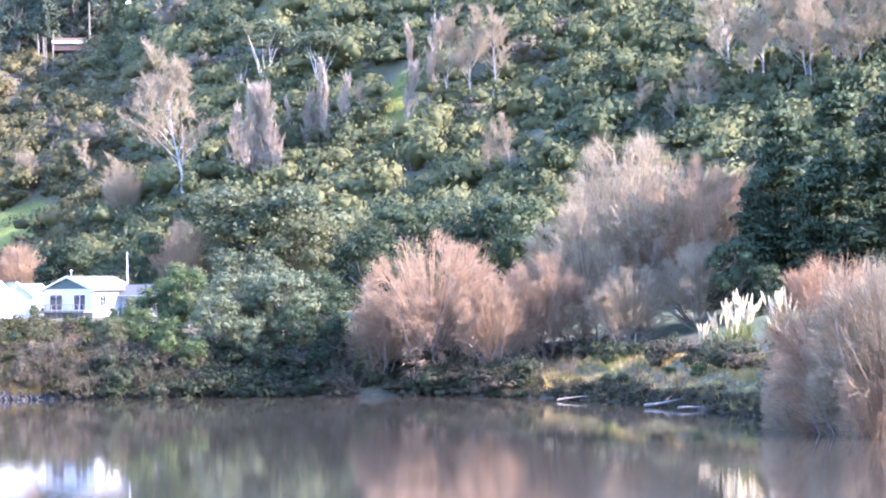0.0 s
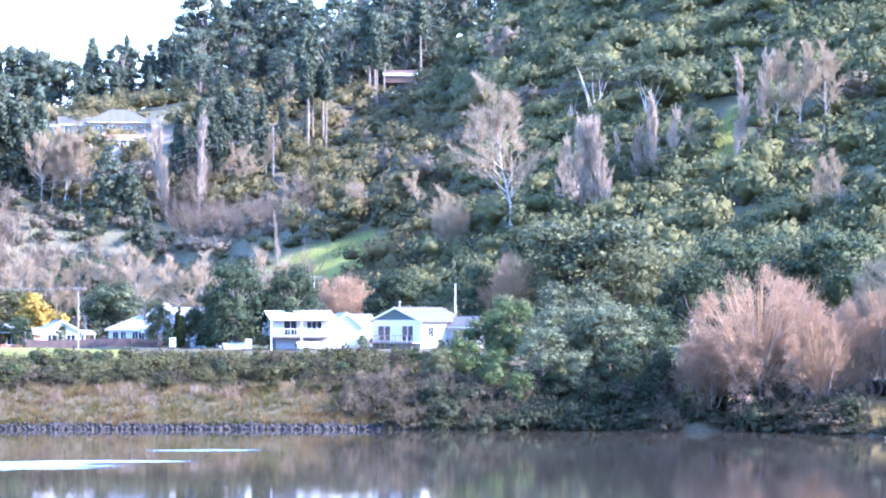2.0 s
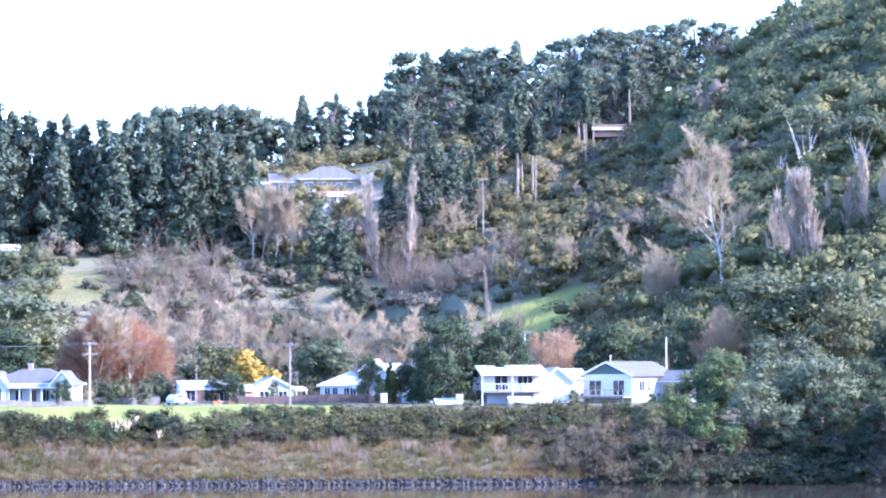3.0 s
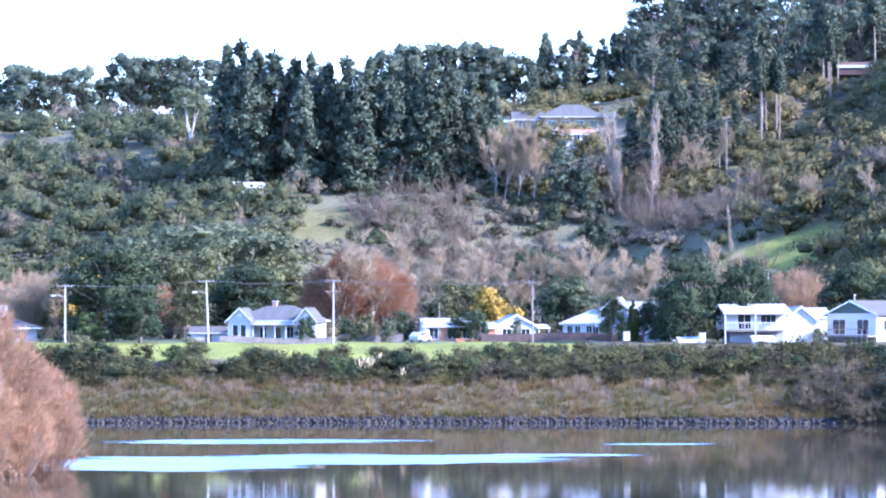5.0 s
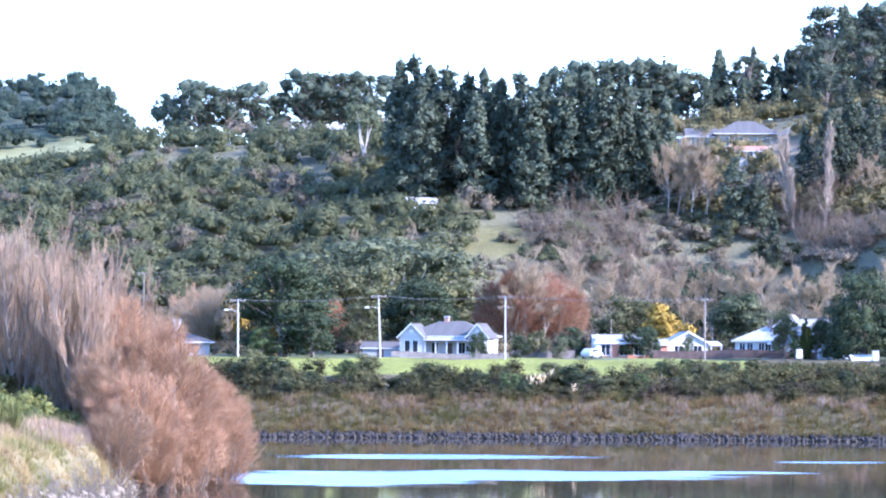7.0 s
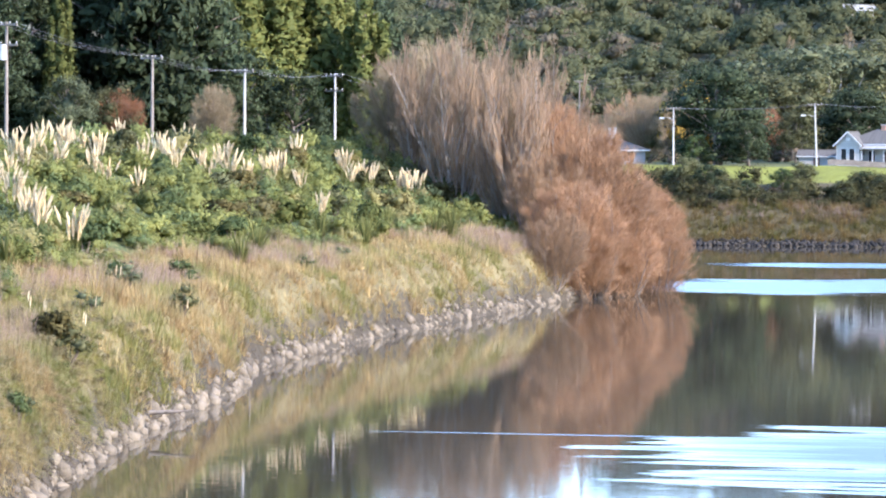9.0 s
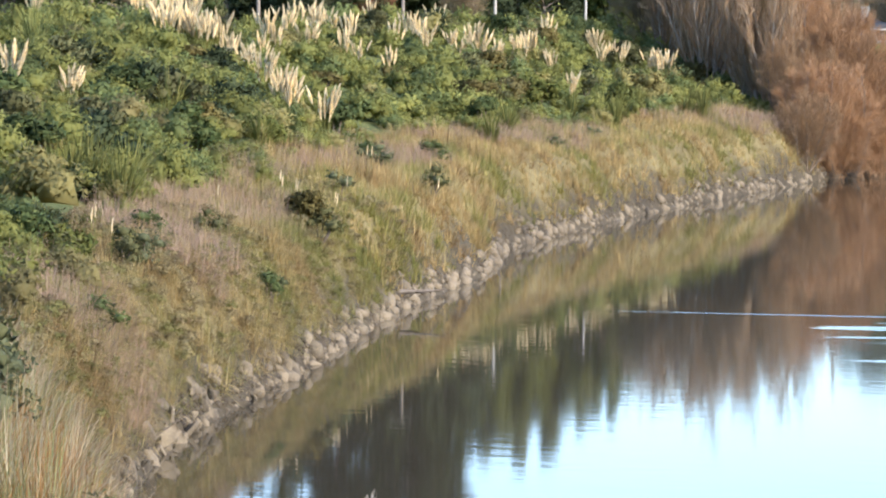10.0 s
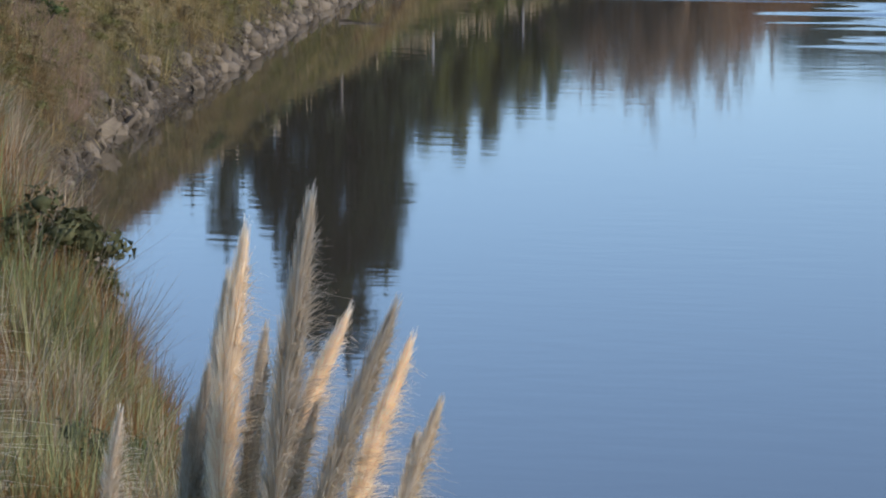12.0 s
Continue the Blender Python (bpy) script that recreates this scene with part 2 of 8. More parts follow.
def foliage(name, low, high, toned=False, thin=0.36, rough=0.65):
    """Leaves: each blade differs a little in tone; some light passes through."""
    m, t, b, link = node_mat(name)
    isl = t.nodes.new("ShaderNodeNewGeometry")
    info = t.nodes.new("ShaderNodeObjectInfo")
    mix = t.nodes.new("ShaderNodeMix")
    mix.data_type = "RGBA"
    mix.inputs["A"].default_value, mix.inputs["B"].default_value = (*low, 1), (*high, 1)
    link.new(isl.outputs["Random Per Island"], mix.inputs["Factor"])
    hue = t.nodes.new("ShaderNodeHueSaturation")
    val = t.nodes.new("ShaderNodeMath")
    val.operation = "MULTIPLY_ADD"
    val.inputs[1].default_value, val.inputs[2].default_value = 0.5, 0.75
    link.new(info.outputs["Random"], val.inputs[0])
    link.new(val.outputs[0], hue.inputs["Value"])
    out = mix.outputs["Result"]
    if toned:
        att = t.nodes.new("ShaderNodeVertexColor")
        att.layer_name = "tone"
        mul = t.nodes.new("ShaderNodeMix")
        mul.data_type, mul.blend_type = "RGBA", "MULTIPLY"
        mul.inputs["Factor"].default_value = 1.0
        link.new(out, mul.inputs["A"])
        link.new(att.outputs["Color"], mul.inputs["B"])
        out = mul.outputs["Result"]
    link.new(out, hue.inputs["Color"])
    link.new(hue.outputs["Color"], b.inputs["Base Color"])
    b.inputs["Roughness"].default_value = rough
    b.inputs["Specular IOR Level"].default_value = 0.1
    if thin:
        tr = t.nodes.new("ShaderNodeBsdfTranslucent")
        link.new(hue.outputs["Color"], tr.inputs["Color"])
        sh = t.nodes.new("ShaderNodeMixShader")
        sh.inputs["Fac"].default_value = thin
        link.new(b.outputs[0], sh.inputs[1])
        link.new(tr.outputs[0], sh.inputs[2])
        link.new(sh.outputs[0], t.nodes["Material Output"].inputs["Surface"])
    return m


LEAF_DARK = foliage("dark_evergreen_leaves", (0.034, 0.050, 0.027), (0.074, 0.096, 0.046))
LEAF_GREEN = foliage("green_leaves", (0.048, 0.076, 0.030), (0.118, 0.150, 0.056))
LEAF_OLIVE = foliage("olive_leaves", (0.070, 0.080, 0.036), (0.160, 0.160, 0.075))
LEAF_GREY = foliage("grey_green_leaves", (0.075, 0.092, 0.052), (0.165, 0.182, 0.095))
LEAF_COLUMN = foliage("yellow_green_needles", (0.060, 0.078, 0.022), (0.145, 0.155, 0.045))
LEAF_BROOM = foliage("brown_olive_leaves", (0.095, 0.085, 0.030), (0.20, 0.17, 0.065))
LEAF_PINE = foliage("pine_needles", (0.062, 0.082, 0.054), (0.110, 0.132, 0.084), thin=0.30)
LEAF_YELLOW = foliage("yellow_leaves", (0.20, 0.140, 0.025), (0.36, 0.25, 0.055))
LEAF_BUSH = foliage("mixed_bush_leaves", (0.92, 0.92, 0.92), (1.08, 1.08, 1.08), toned=True, thin=0.5)
TWIG_PINK = foliage("willow_twigs", (0.215, 0.140, 0.082), (0.40, 0.265, 0.152), thin=0.3)
TWIG_ORANGE = foliage("orange_willow_twigs", (0.27, 0.158, 0.086), (0.46, 0.282, 0.155), thin=0.3)
TWIG_SALLOW = foliage("sallow_twigs", (0.225, 0.155, 0.094), (0.41, 0.288, 0.178), thin=0.3)
TWIG_TAN = foliage("tan_twigs", (0.225, 0.172, 0.104), (0.41, 0.32, 0.195), thin=0.3)
TWIG_ROSE = foliage("rose_grey_twigs", (0.26, 0.205, 0.14), (0.44, 0.352, 0.25), thin=0.3)
TWIG_RUST = foliage("rust_twigs", (0.17, 0.085, 0.050), (0.34, 0.165, 0.085), thin=0.3)
BARK = surface("bark", (0.09, 0.070, 0.055), (0.24, 0.20, 0.16), 1.5, 0.9, 0.6, 14)
BARK_MID = surface("grey_brown_bark", (0.11, 0.085, 0.064), (0.25, 0.20, 0.155), 1.4, 0.9, 0.4, 12)
BARK_TAN = surface("pale_brown_bark", (0.20, 0.172, 0.140), (0.40, 0.355, 0.30), 1.3, 0.88, 0.4, 11)
BARK_PALE = surface("pale_bark", (0.32, 0.28, 0.23), (0.58, 0.53, 0.46), 1.2, 0.85, 0.4, 10)
GRASS_DRY = foliage("dry_grass_blades", (0.25, 0.21, 0.125), (0.58, 0.51, 0.345), toned=True, thin=0.4)
REED = foliage("strap_leaves", (0.08, 0.10, 0.03), (0.27, 0.26, 0.085), thin=0.35)
PLUME = foliage("plume_hairs", (0.68, 0.57, 0.36), (0.90, 0.80, 0.57), thin=0.40)
ROCK = surface("grey_rock", (0.013, 0.010, 0.007), (0.185, 0.153, 0.106), 1.3, 0.9, 0.7, 12, spread=0.7, step=0.05)
ROCK_DARK = surface("dark_rock", (0.010, 0.008, 0.006), (0.056, 0.044, 0.029), 1.3, 0.8, 0.6, 9, spread=0.7, step=0.05)

# ---- ground, one sheet ----
def ground_mat():
    m, t, b, link = node_mat("ground_cover")
    att = t.nodes.new("ShaderNodeVertexColor")
    att.layer_name = "tone"
    tc = t.nodes.new("ShaderNodeTexCoord")
    outs = []
    for s, d in ((0.12, 6), (1.7, 5)):
        q = t.nodes.new("ShaderNodeTexNoise")
        q.inputs["Scale"].default_value, q.inputs["Detail"].default_value = s, d
        link.new(tc.outputs["Object"], q.inputs["Vector"])
        outs.append(q.outputs["Fac"])
    prod = t.nodes.new("ShaderNodeMath")
    prod.operation = "MULTIPLY"
    link.new(outs[0], prod.inputs[0])
    link.new(outs[1], prod.inputs[1])
    val = t.nodes.new("ShaderNodeMath")
    val.operation = "MULTIPLY_ADD"
    val.inputs[1].default_value, val.inputs[2].default_value = 2.6, 0.35
    link.new(prod.outputs[0], val.inputs[0])
    hue = t.nodes.new("ShaderNodeHueSaturation")
    link.new(att.outputs["Color"], hue.inputs["Color"])
    link.new(val.outputs[0], hue.inputs["Value"])
    link.new(hue.outputs["Color"], b.inputs["Base Color"])
    b.inputs["Roughness"].default_value, b.inputs["Specular IOR Level"].default_value = 0.95, 0.2
    bp = t.nodes.new("ShaderNodeBump")
    bp.inputs["Strength"].default_value, bp.inputs["Distance"].default_value = 0.6, 0.25
    link.new(outs[1], bp.inputs["Height"])
    link.new(bp.outputs["Normal"], b.inputs["Normal"])
    return m


def inland(x, y):
    """Metres from the near bank's and from the far bank's waterline, and the bearing and distance."""
    dist, turn = np.hypot(x, y), np.degrees(np.arctan2(-x, y))
    return near_shore(y) - x, dist - far_shore(turn), turn, dist


def blotch(x, y, size, seed=0.0):
    """Slow uneven pattern from -1 to 1."""
    x, y = x / size + seed, y / size - seed * 1.7
    return np.sin(x + 1.7 * np.sin(y * 1.3 + seed)) * np.cos(y * 0.9 + 1.4 * np.sin(x * 0.8 - seed))


def cover(x, y):
    """Colour of the ground: mud, dry grass, lawn, pasture, litter under the bush."""
    a, b, turn, dist = inland(x, y)
    z = ground_height(x, y)
    col = np.tile((0.085, 0.080, 0.045), (len(x), 1))
    def paint(mask, c):
        col[mask] = c
    paint((b > 0), (0.088, 0.074, 0.040))
    paint((b > 34) & (dist < 720) & (turn > -2.2), (0.160, 0.168, 0.030))
    paint((b > 62) & (dist < 720), (0.085, 0.095, 0.040))
    paint(dist > 700, (0.115, 0.108, 0.062))
    paint((dist > 580) & (turn < -7.5), (0.105, 0.105, 0.058))
    paint(dist > 1500, (0.20, 0.20, 0.085))
    paint(dist > ramp(turn, 8.5, 1885, 9.6, 1853, 11.4, 1810), (0.055, 0.070, 0.045))
    paint((a > 0) & (dist < 480) & (b < 0), (0.150, 0.125, 0.060))
    paint((a > 8) & (dist < 480) & (b < 0), (0.085, 0.105, 0.040))
    paint((a > 0) & (a < 1.3) & (dist < 480) & (b < 0), (0.062, 0.052, 0.034))
    # mown slope at the foot of the hill, and green clearings
    for tu, di, wide, deep in ((-5.65, 724, 0.75, 13), (-4.9, 732, 0.6, 8), (-11.75, 693, 0.34, 17), (-8.9, 650, 0.5, 14)):
        paint(((turn - tu) / wide) ** 2 + ((dist - di) / deep) ** 2 < 1, (0.165, 0.168, 0.034))
    # rough grazed slope below the cottage
    paint(((turn - 1.95) / 0.6) ** 2 + ((dist - 777) / 13) ** 2 < 1, (0.122, 0.112, 0.045))
    # bare slip on the hillside
    for tu, di, wide, deep in ((-1.2, 838, 0.5, 12), (-0.3, 826, 0.25, 9), (-1.9, 842, 0.6, 8), (-2.0, 858, 1.0, 13)):
        paint(((turn - tu) / wide) ** 2 + ((dist - di) / deep) ** 2 < 1, (0.235, 0.180, 0.105))
    paint(z < 0.15, (0.06, 0.05, 0.035))
    return col


bearings = np.concatenate((np.arange(-180, -24, 4.0), np.arange(-24, 26, 0.22), np.arange(26, 180, 4.0), [180.0]))
ranges = np.concatenate(([0.01], np.arange(1.0, 60, 2.4), np.arange(60, 260, 2.2), np.arange(260, 470, 3.0), np.arange(470, 560, 1.3),
                         np.arange(560, 1010, 7.0), np.geomspace(1010, 4600, 34)))
tb, rb = np.meshgrid(np.radians(bearings), ranges, indexing="ij")
inner = np.clip(1 - rb, 0, 1)
gx, gy = (-rb * np.sin(tb) + 0.4 * inner).ravel(), (rb * np.cos(tb) - 0.6 * inner).ravel()
gz = ground_height(gx, gy)
nb, nr = len(bearings), len(ranges)
ii = (np.arange(nb - 1)[:, None] * nr + np.arange(nr - 1)[None]).ravel()
land = Geo().add(np.stack((gx, gy, gz), 1), np.stack((ii, ii + 1, ii + nr + 1, ii + nr), 1)[:, ::-1], None, None)
land.tone = [cover(gx, gy)]
GROUND = ground_mat()
tagged(part_of("ground", land.mesh("ground", GROUND, smooth=True, toned=True)),
       "grassy river banks, village flat and bush-clad hills", "ground", kind="structure")


# ---- river ----
def water_mat():
    m, t, b, link = node_mat("river_water")
    b.inputs["Base Color"].default_value = (0.050, 0.043, 0.030, 1)
    b.inputs["Roughness"].default_value = 0.03
    b.inputs["IOR"].default_value = 1.33
    tc = t.nodes.new("ShaderNodeTexCoord")
    def waves(sx, sy, detail):
        mp = t.nodes.new("ShaderNodeMapping")
        mp.inputs["Scale"].default_value = (sx, sy, 1)
        link.new(tc.outputs["Object"], mp.inputs["Vector"])
        q = t.nodes.new("ShaderNodeTexNoise")
        q.inputs["Scale"].default_value, q.inputs["Detail"].default_value = 1.0, detail
        link.new(mp.outputs["Vector"], q.inputs["Vector"])
        return q.outputs["Fac"]
    # light swell everywhere; wind ruffles some long patches
    swell = t.nodes.new("ShaderNodeBump")
    swell.inputs["Strength"].default_value, swell.inputs["Distance"].default_value = 0.14, 0.02
    link.new(waves(0.5, 1.3, 3), swell.inputs["Height"])
    sep = t.nodes.new("ShaderNodeSeparateXYZ")
    link.new(tc.outputs["Object"], sep.inputs[0])
    edge = waves(0.05, 0.38, 5)
    total = None
    for cx, cy, rx, ry in ((-25, 337, 13, 19), (-9, 347, 20, 13), (9, 357, 10, 4), (-20, 402, 17, 9), (23, 391, 6, 3), (12, 150, 25, 19), (-9, 157.4, 21, 0.22), (-2, 151.5, 10, 3.5)):
        terms = []
        for out, c, r in ((sep.outputs["X"], cx, rx), (sep.outputs["Y"], cy, ry)):
            d = t.nodes.new("ShaderNodeMath")
            d.operation = "SUBTRACT"
            d.inputs[1].default_value = c
            link.new(out, d.inputs[0])
            e = t.nodes.new("ShaderNodeMath")
            e.operation = "DIVIDE"
            e.inputs[1].default_value = r
            link.new(d.outputs[0], e.inputs[0])
            g = t.nodes.new("ShaderNodeMath")
            g.operation = "POWER"
            g.inputs[1].default_value = 2
            link.new(e.outputs[0], g.inputs[0])
            terms.append(g.outputs[0])
        s = t.nodes.new("ShaderNodeMath")
        s.operation = "ADD"
        link.new(terms[0], s.inputs[0])
        link.new(terms[1], s.inputs[1])
        if total is None:
            total = s.outputs[0]
        else:
            q = t.nodes.new("ShaderNodeMath")
            q.operation = "MINIMUM"
            link.new(total, q.inputs[0])
            link.new(s.outputs[0], q.inputs[1])
            total = q.outputs[0]
    soft = t.nodes.new("ShaderNodeMath")
    soft.operation = "MULTIPLY_ADD"
    soft.inputs[1].default_value = 3.0
    link.new(edge, soft.inputs[0])
    link.new(total, soft.inputs[2])
    mask = t.nodes.new("ShaderNodeMapRange")
    mask.inputs["From Min"].default_value, mask.inputs["From Max"].default_value = 2.9, 2.1
    link.new(soft.outputs[0], mask.inputs["Value"])
    ro = t.nodes.new("ShaderNodeMapRange")
    ro.inputs["To Min"].default_value, ro.inputs["To Max"].default_value = 0.03, 0.16
    link.new(mask.outputs[0], ro.inputs["Value"])
    # light ripples over the near reach, ending at a wake line
    reach = t.nodes.new("ShaderNodeMapRange")
    reach.inputs["From Min"].default_value, reach.inputs["From Max"].default_value = 70, 140
    reach.inputs["To Min"].default_value, reach.inputs["To Max"].default_value = 0.0, 0.016
    link.new(sep.outputs["Y"], reach.inputs["Value"])
    last = reach.outputs[0]
    for out, lo, hi in ((sep.outputs["Y"], 164, 150), (sep.outputs["X"], -28, -24)):
        cut = t.nodes.new("ShaderNodeMapRange")
        cut.inputs["From Min"].default_value, cut.inputs["From Max"].default_value = lo, hi
        link.new(out, cut.inputs["Value"])
        mul = t.nodes.new("ShaderNodeMath")
        mul.operation = "MULTIPLY"
        link.new(last, mul.inputs[0])
        link.new(cut.outputs[0], mul.inputs[1])
        last = mul.outputs[0]
    both = t.nodes.new("ShaderNodeMath")
    both.operation = "ADD"
    link.new(ro.outputs[0], both.inputs[0])
    link.new(last, both.inputs[1])
    link.new(both.outputs[0], b.inputs["Roughness"])
    # normals of the ruffled patches tilted toward the camera, to mirror bright sky
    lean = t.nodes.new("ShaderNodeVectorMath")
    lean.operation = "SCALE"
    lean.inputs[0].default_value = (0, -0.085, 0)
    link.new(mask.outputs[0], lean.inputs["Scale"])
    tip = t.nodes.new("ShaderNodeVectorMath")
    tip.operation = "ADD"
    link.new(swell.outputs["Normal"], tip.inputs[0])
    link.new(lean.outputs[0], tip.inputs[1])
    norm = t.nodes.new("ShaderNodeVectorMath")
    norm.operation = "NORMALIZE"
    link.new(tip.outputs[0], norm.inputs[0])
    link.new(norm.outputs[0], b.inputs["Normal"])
    return m


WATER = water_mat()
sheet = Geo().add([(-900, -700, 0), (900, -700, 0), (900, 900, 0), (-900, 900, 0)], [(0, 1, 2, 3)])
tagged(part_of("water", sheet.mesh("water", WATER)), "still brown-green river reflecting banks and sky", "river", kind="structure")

# ---- plants: one of each kind, then copies ----
def evergreen(name, seed, leaf, label, category="tree", high=10.0, wide=8.0, clumps=26, blades=110, size=0.30, low=0.12, group="", core=0.42):
    rng = np.random.default_rng(seed)
    ob = thing(name, label, category, group)
    wood, crown = Geo(), Geo()
    n = 6
    pts = np.column_stack((np.cumsum(rng.normal(0, 0.10, n)), np.cumsum(rng.normal(0, 0.10, n)), np.linspace(-0.5, high * 0.8, n)))
    tubes(wood, pts[:-1], pts[1:], np.linspace(high * 0.035, high * 0.02, n - 1), np.linspace(high * 0.032, high * 0.012, n - 1), 8)
    for k in range(clumps):
        a, s = rng.uniform(0, 2 * math.pi), low + (1 - low) * (k + rng.uniform()) / clumps
        reach = wide / 2 * math.sqrt(max(0.05, 1 - ((s - 0.42) / 0.62) ** 2)) * rng.uniform(0.62, 0.92)
        c = (reach * math.cos(a), reach * math.sin(a), min(s, 0.95) * high * rng.uniform(0.88, 0.97))
        r = wide * rng.uniform(0.13, 0.23)
        leaf_shell(crown, rng, c, (r, r, r * rng.uniform(0.6, 0.85)), blades, size, core=core)
        root = np.array((0, 0, max(0.3, c[2] * 0.6)))
        tubes(wood, [root], [np.array(c)], [high * 0.012], [high * 0.004], 5)
    leaf_shell(crown, rng, (0, 0, high * 0.5), (wide * 0.30, wide * 0.30, high * 0.40), blades * 2, size)
    part_of("trunk", wood.mesh("trunk", BARK, smooth=True), ob)
    part_of("crown", crown.mesh("crown", leaf, soft=True), ob)
    return ob


def pine(name, seed, leaf, label, high=30.0, wide=9.0, bare=0.3, point=1.0, group="", bark=None, stout=1.0, whorls=24, blades=64, size=0.38, flat=0.0):
    rng = np.random.default_rng(seed)
    ob = thing(name, label, "tree", group)
    wood, crown = Geo(), Geo()
    n = 8
    pts = np.column_stack((np.cumsum(rng.normal(0, 0.12, n)), np.cumsum(rng.normal(0, 0.12, n)), np.linspace(-0.8, high * 0.97, n)))
    tubes(wood, pts[:-1], pts[1:], np.linspace(high * 0.013, high * 0.004, n - 1) * stout, np.linspace(high * 0.0125, high * 0.002, n - 1) * stout, 7)
    for k in range(whorls * 3):
        t = rng.uniform(0, 1) ** 1.15
        s = bare + (0.96 - bare) * t
        reach = wide / 2 * (1 - t * 0.9) ** point * min(1, 0.55 + 1.6 * t) * rng.uniform(0.45, 1.1)
        a = rng.uniform(0, 2 * math.pi)
        r = max(0.75, (0.16 * wide * (1.1 - 0.55 * t)) * rng.uniform(0.7, 1.3))
        c = np.array((max(0.0, reach - r * 0.4) * math.cos(a), max(0.0, reach - r * 0.4) * math.sin(a), s * high))
        if flat:
            # level fans of foliage that droop outwards along the branch
            for q in (0.45, 0.72, 1.0):
                w = r * (1.25 - 0.5 * q)
                leaf_shell(crown, rng, c * (q, q, 1) + (0, 0, -0.22 * reach * q * q), (w, w, w * flat), blades // 3, size, low=-0.5, long=1.3, rough=0.2)
        else:
            leaf_shell(crown, rng, c, (r, r, r * rng.uniform(0.9, 1.5)), blades, size, low=-0.7, long=1.5, core=0.42, deep=0.5, rough=0.40)
        tubes(wood, [(0, 0, s * high - reach * 0.25)], [c], [high * 0.003], [0.03], 4)
    for k in range(3):
        leaf_shell(crown, rng, (0, 0, high * (0.90 + 0.045 * k)), (0.8 - 0.2 * k, 0.8 - 0.2 * k, 1.2), 24, size * 0.7)
    part_of("trunk", wood.mesh("trunk", bark or BARK, smooth=True), ob)
    part_of("crown", crown.mesh("crown", leaf, soft=True), ob)
    return ob


def columnar(name, seed, leaf, label, high=20.0, wide=5.0, group=""):
    """Several upright spires grown together, each a stack of long upswept clumps."""
    rng = np.random.default_rng(seed)
    ob = thing(name, label, "tree", group)
    wood, crown = Geo(), Geo()
    for k in range(6):
        a = 2 * math.pi * k / 5 + rng.uniform(-0.3, 0.3)
        off = 0.0 if k == 5 else wide * rng.uniform(0.20, 0.32)
        top = high * (1.0 if k == 5 else rng.uniform(0.72, 0.96))
        foot = np.array((0.25 * off * math.cos(a), 0.25 * off * math.sin(a), -0.5))
        head = np.array((off * math.cos(a), off * math.sin(a), top * 0.93))
        tubes(wood, [foot], [head], [high * 0.014], [0.05], 6)
        for j in range(13):
            t = 0.06 + 0.90 * j / 12
            r = wide * 0.20 * min(1.0, 0.55 + 2.2 * t) * (1 - 0.72 * max(0.0, t - 0.55) / 0.45)
            b = rng.uniform(0, 2 * math.pi)
            c = foot + (head - foot) * np.array((min(1, t * 3), min(1, t * 3), t)) + np.array((math.cos(b), math.sin(b), 0)) * r * 0.45
            leaf_shell(crown, rng, c, (r, r, r * rng.uniform(1.5, 2.2)), 90, 0.27, low=-0.8, long=1.5, rough=0.25)
    part_of("trunk", wood.mesh("trunk", BARK, smooth=True), ob)
    part_of("crown", crown.mesh("crown", leaf, soft=True), ob)
    return ob


def sprays(geo, rng, ends, count, length, width, up=0.6, spread=0.7):
    """Fine twigs, one thin blade each, out of the ends and sides of the limbs."""
    p0, way = ends[:, :3], unit(ends[:, 3:])
    k = len(p0) * count
    p = np.repeat(p0, count, 0) - np.repeat(way, count, 0) * rng.uniform(0, 0.9, (k, 1)) * length
    d = unit(np.repeat(way, count, 0) + spread * rng.standard_normal((k, 3)) + (0, 0, up))
    s = length * rng.uniform(0.5, 1.25, (k, 1))
    side = unit(np.cross(d, rng.standard_normal((k, 3)))) * width * 0.5
    v = np.stack((p - side, p + side, p + d * s), 1).reshape(-1, 3)
    geo.add(v, np.arange(3 * k).reshape(-1, 3))


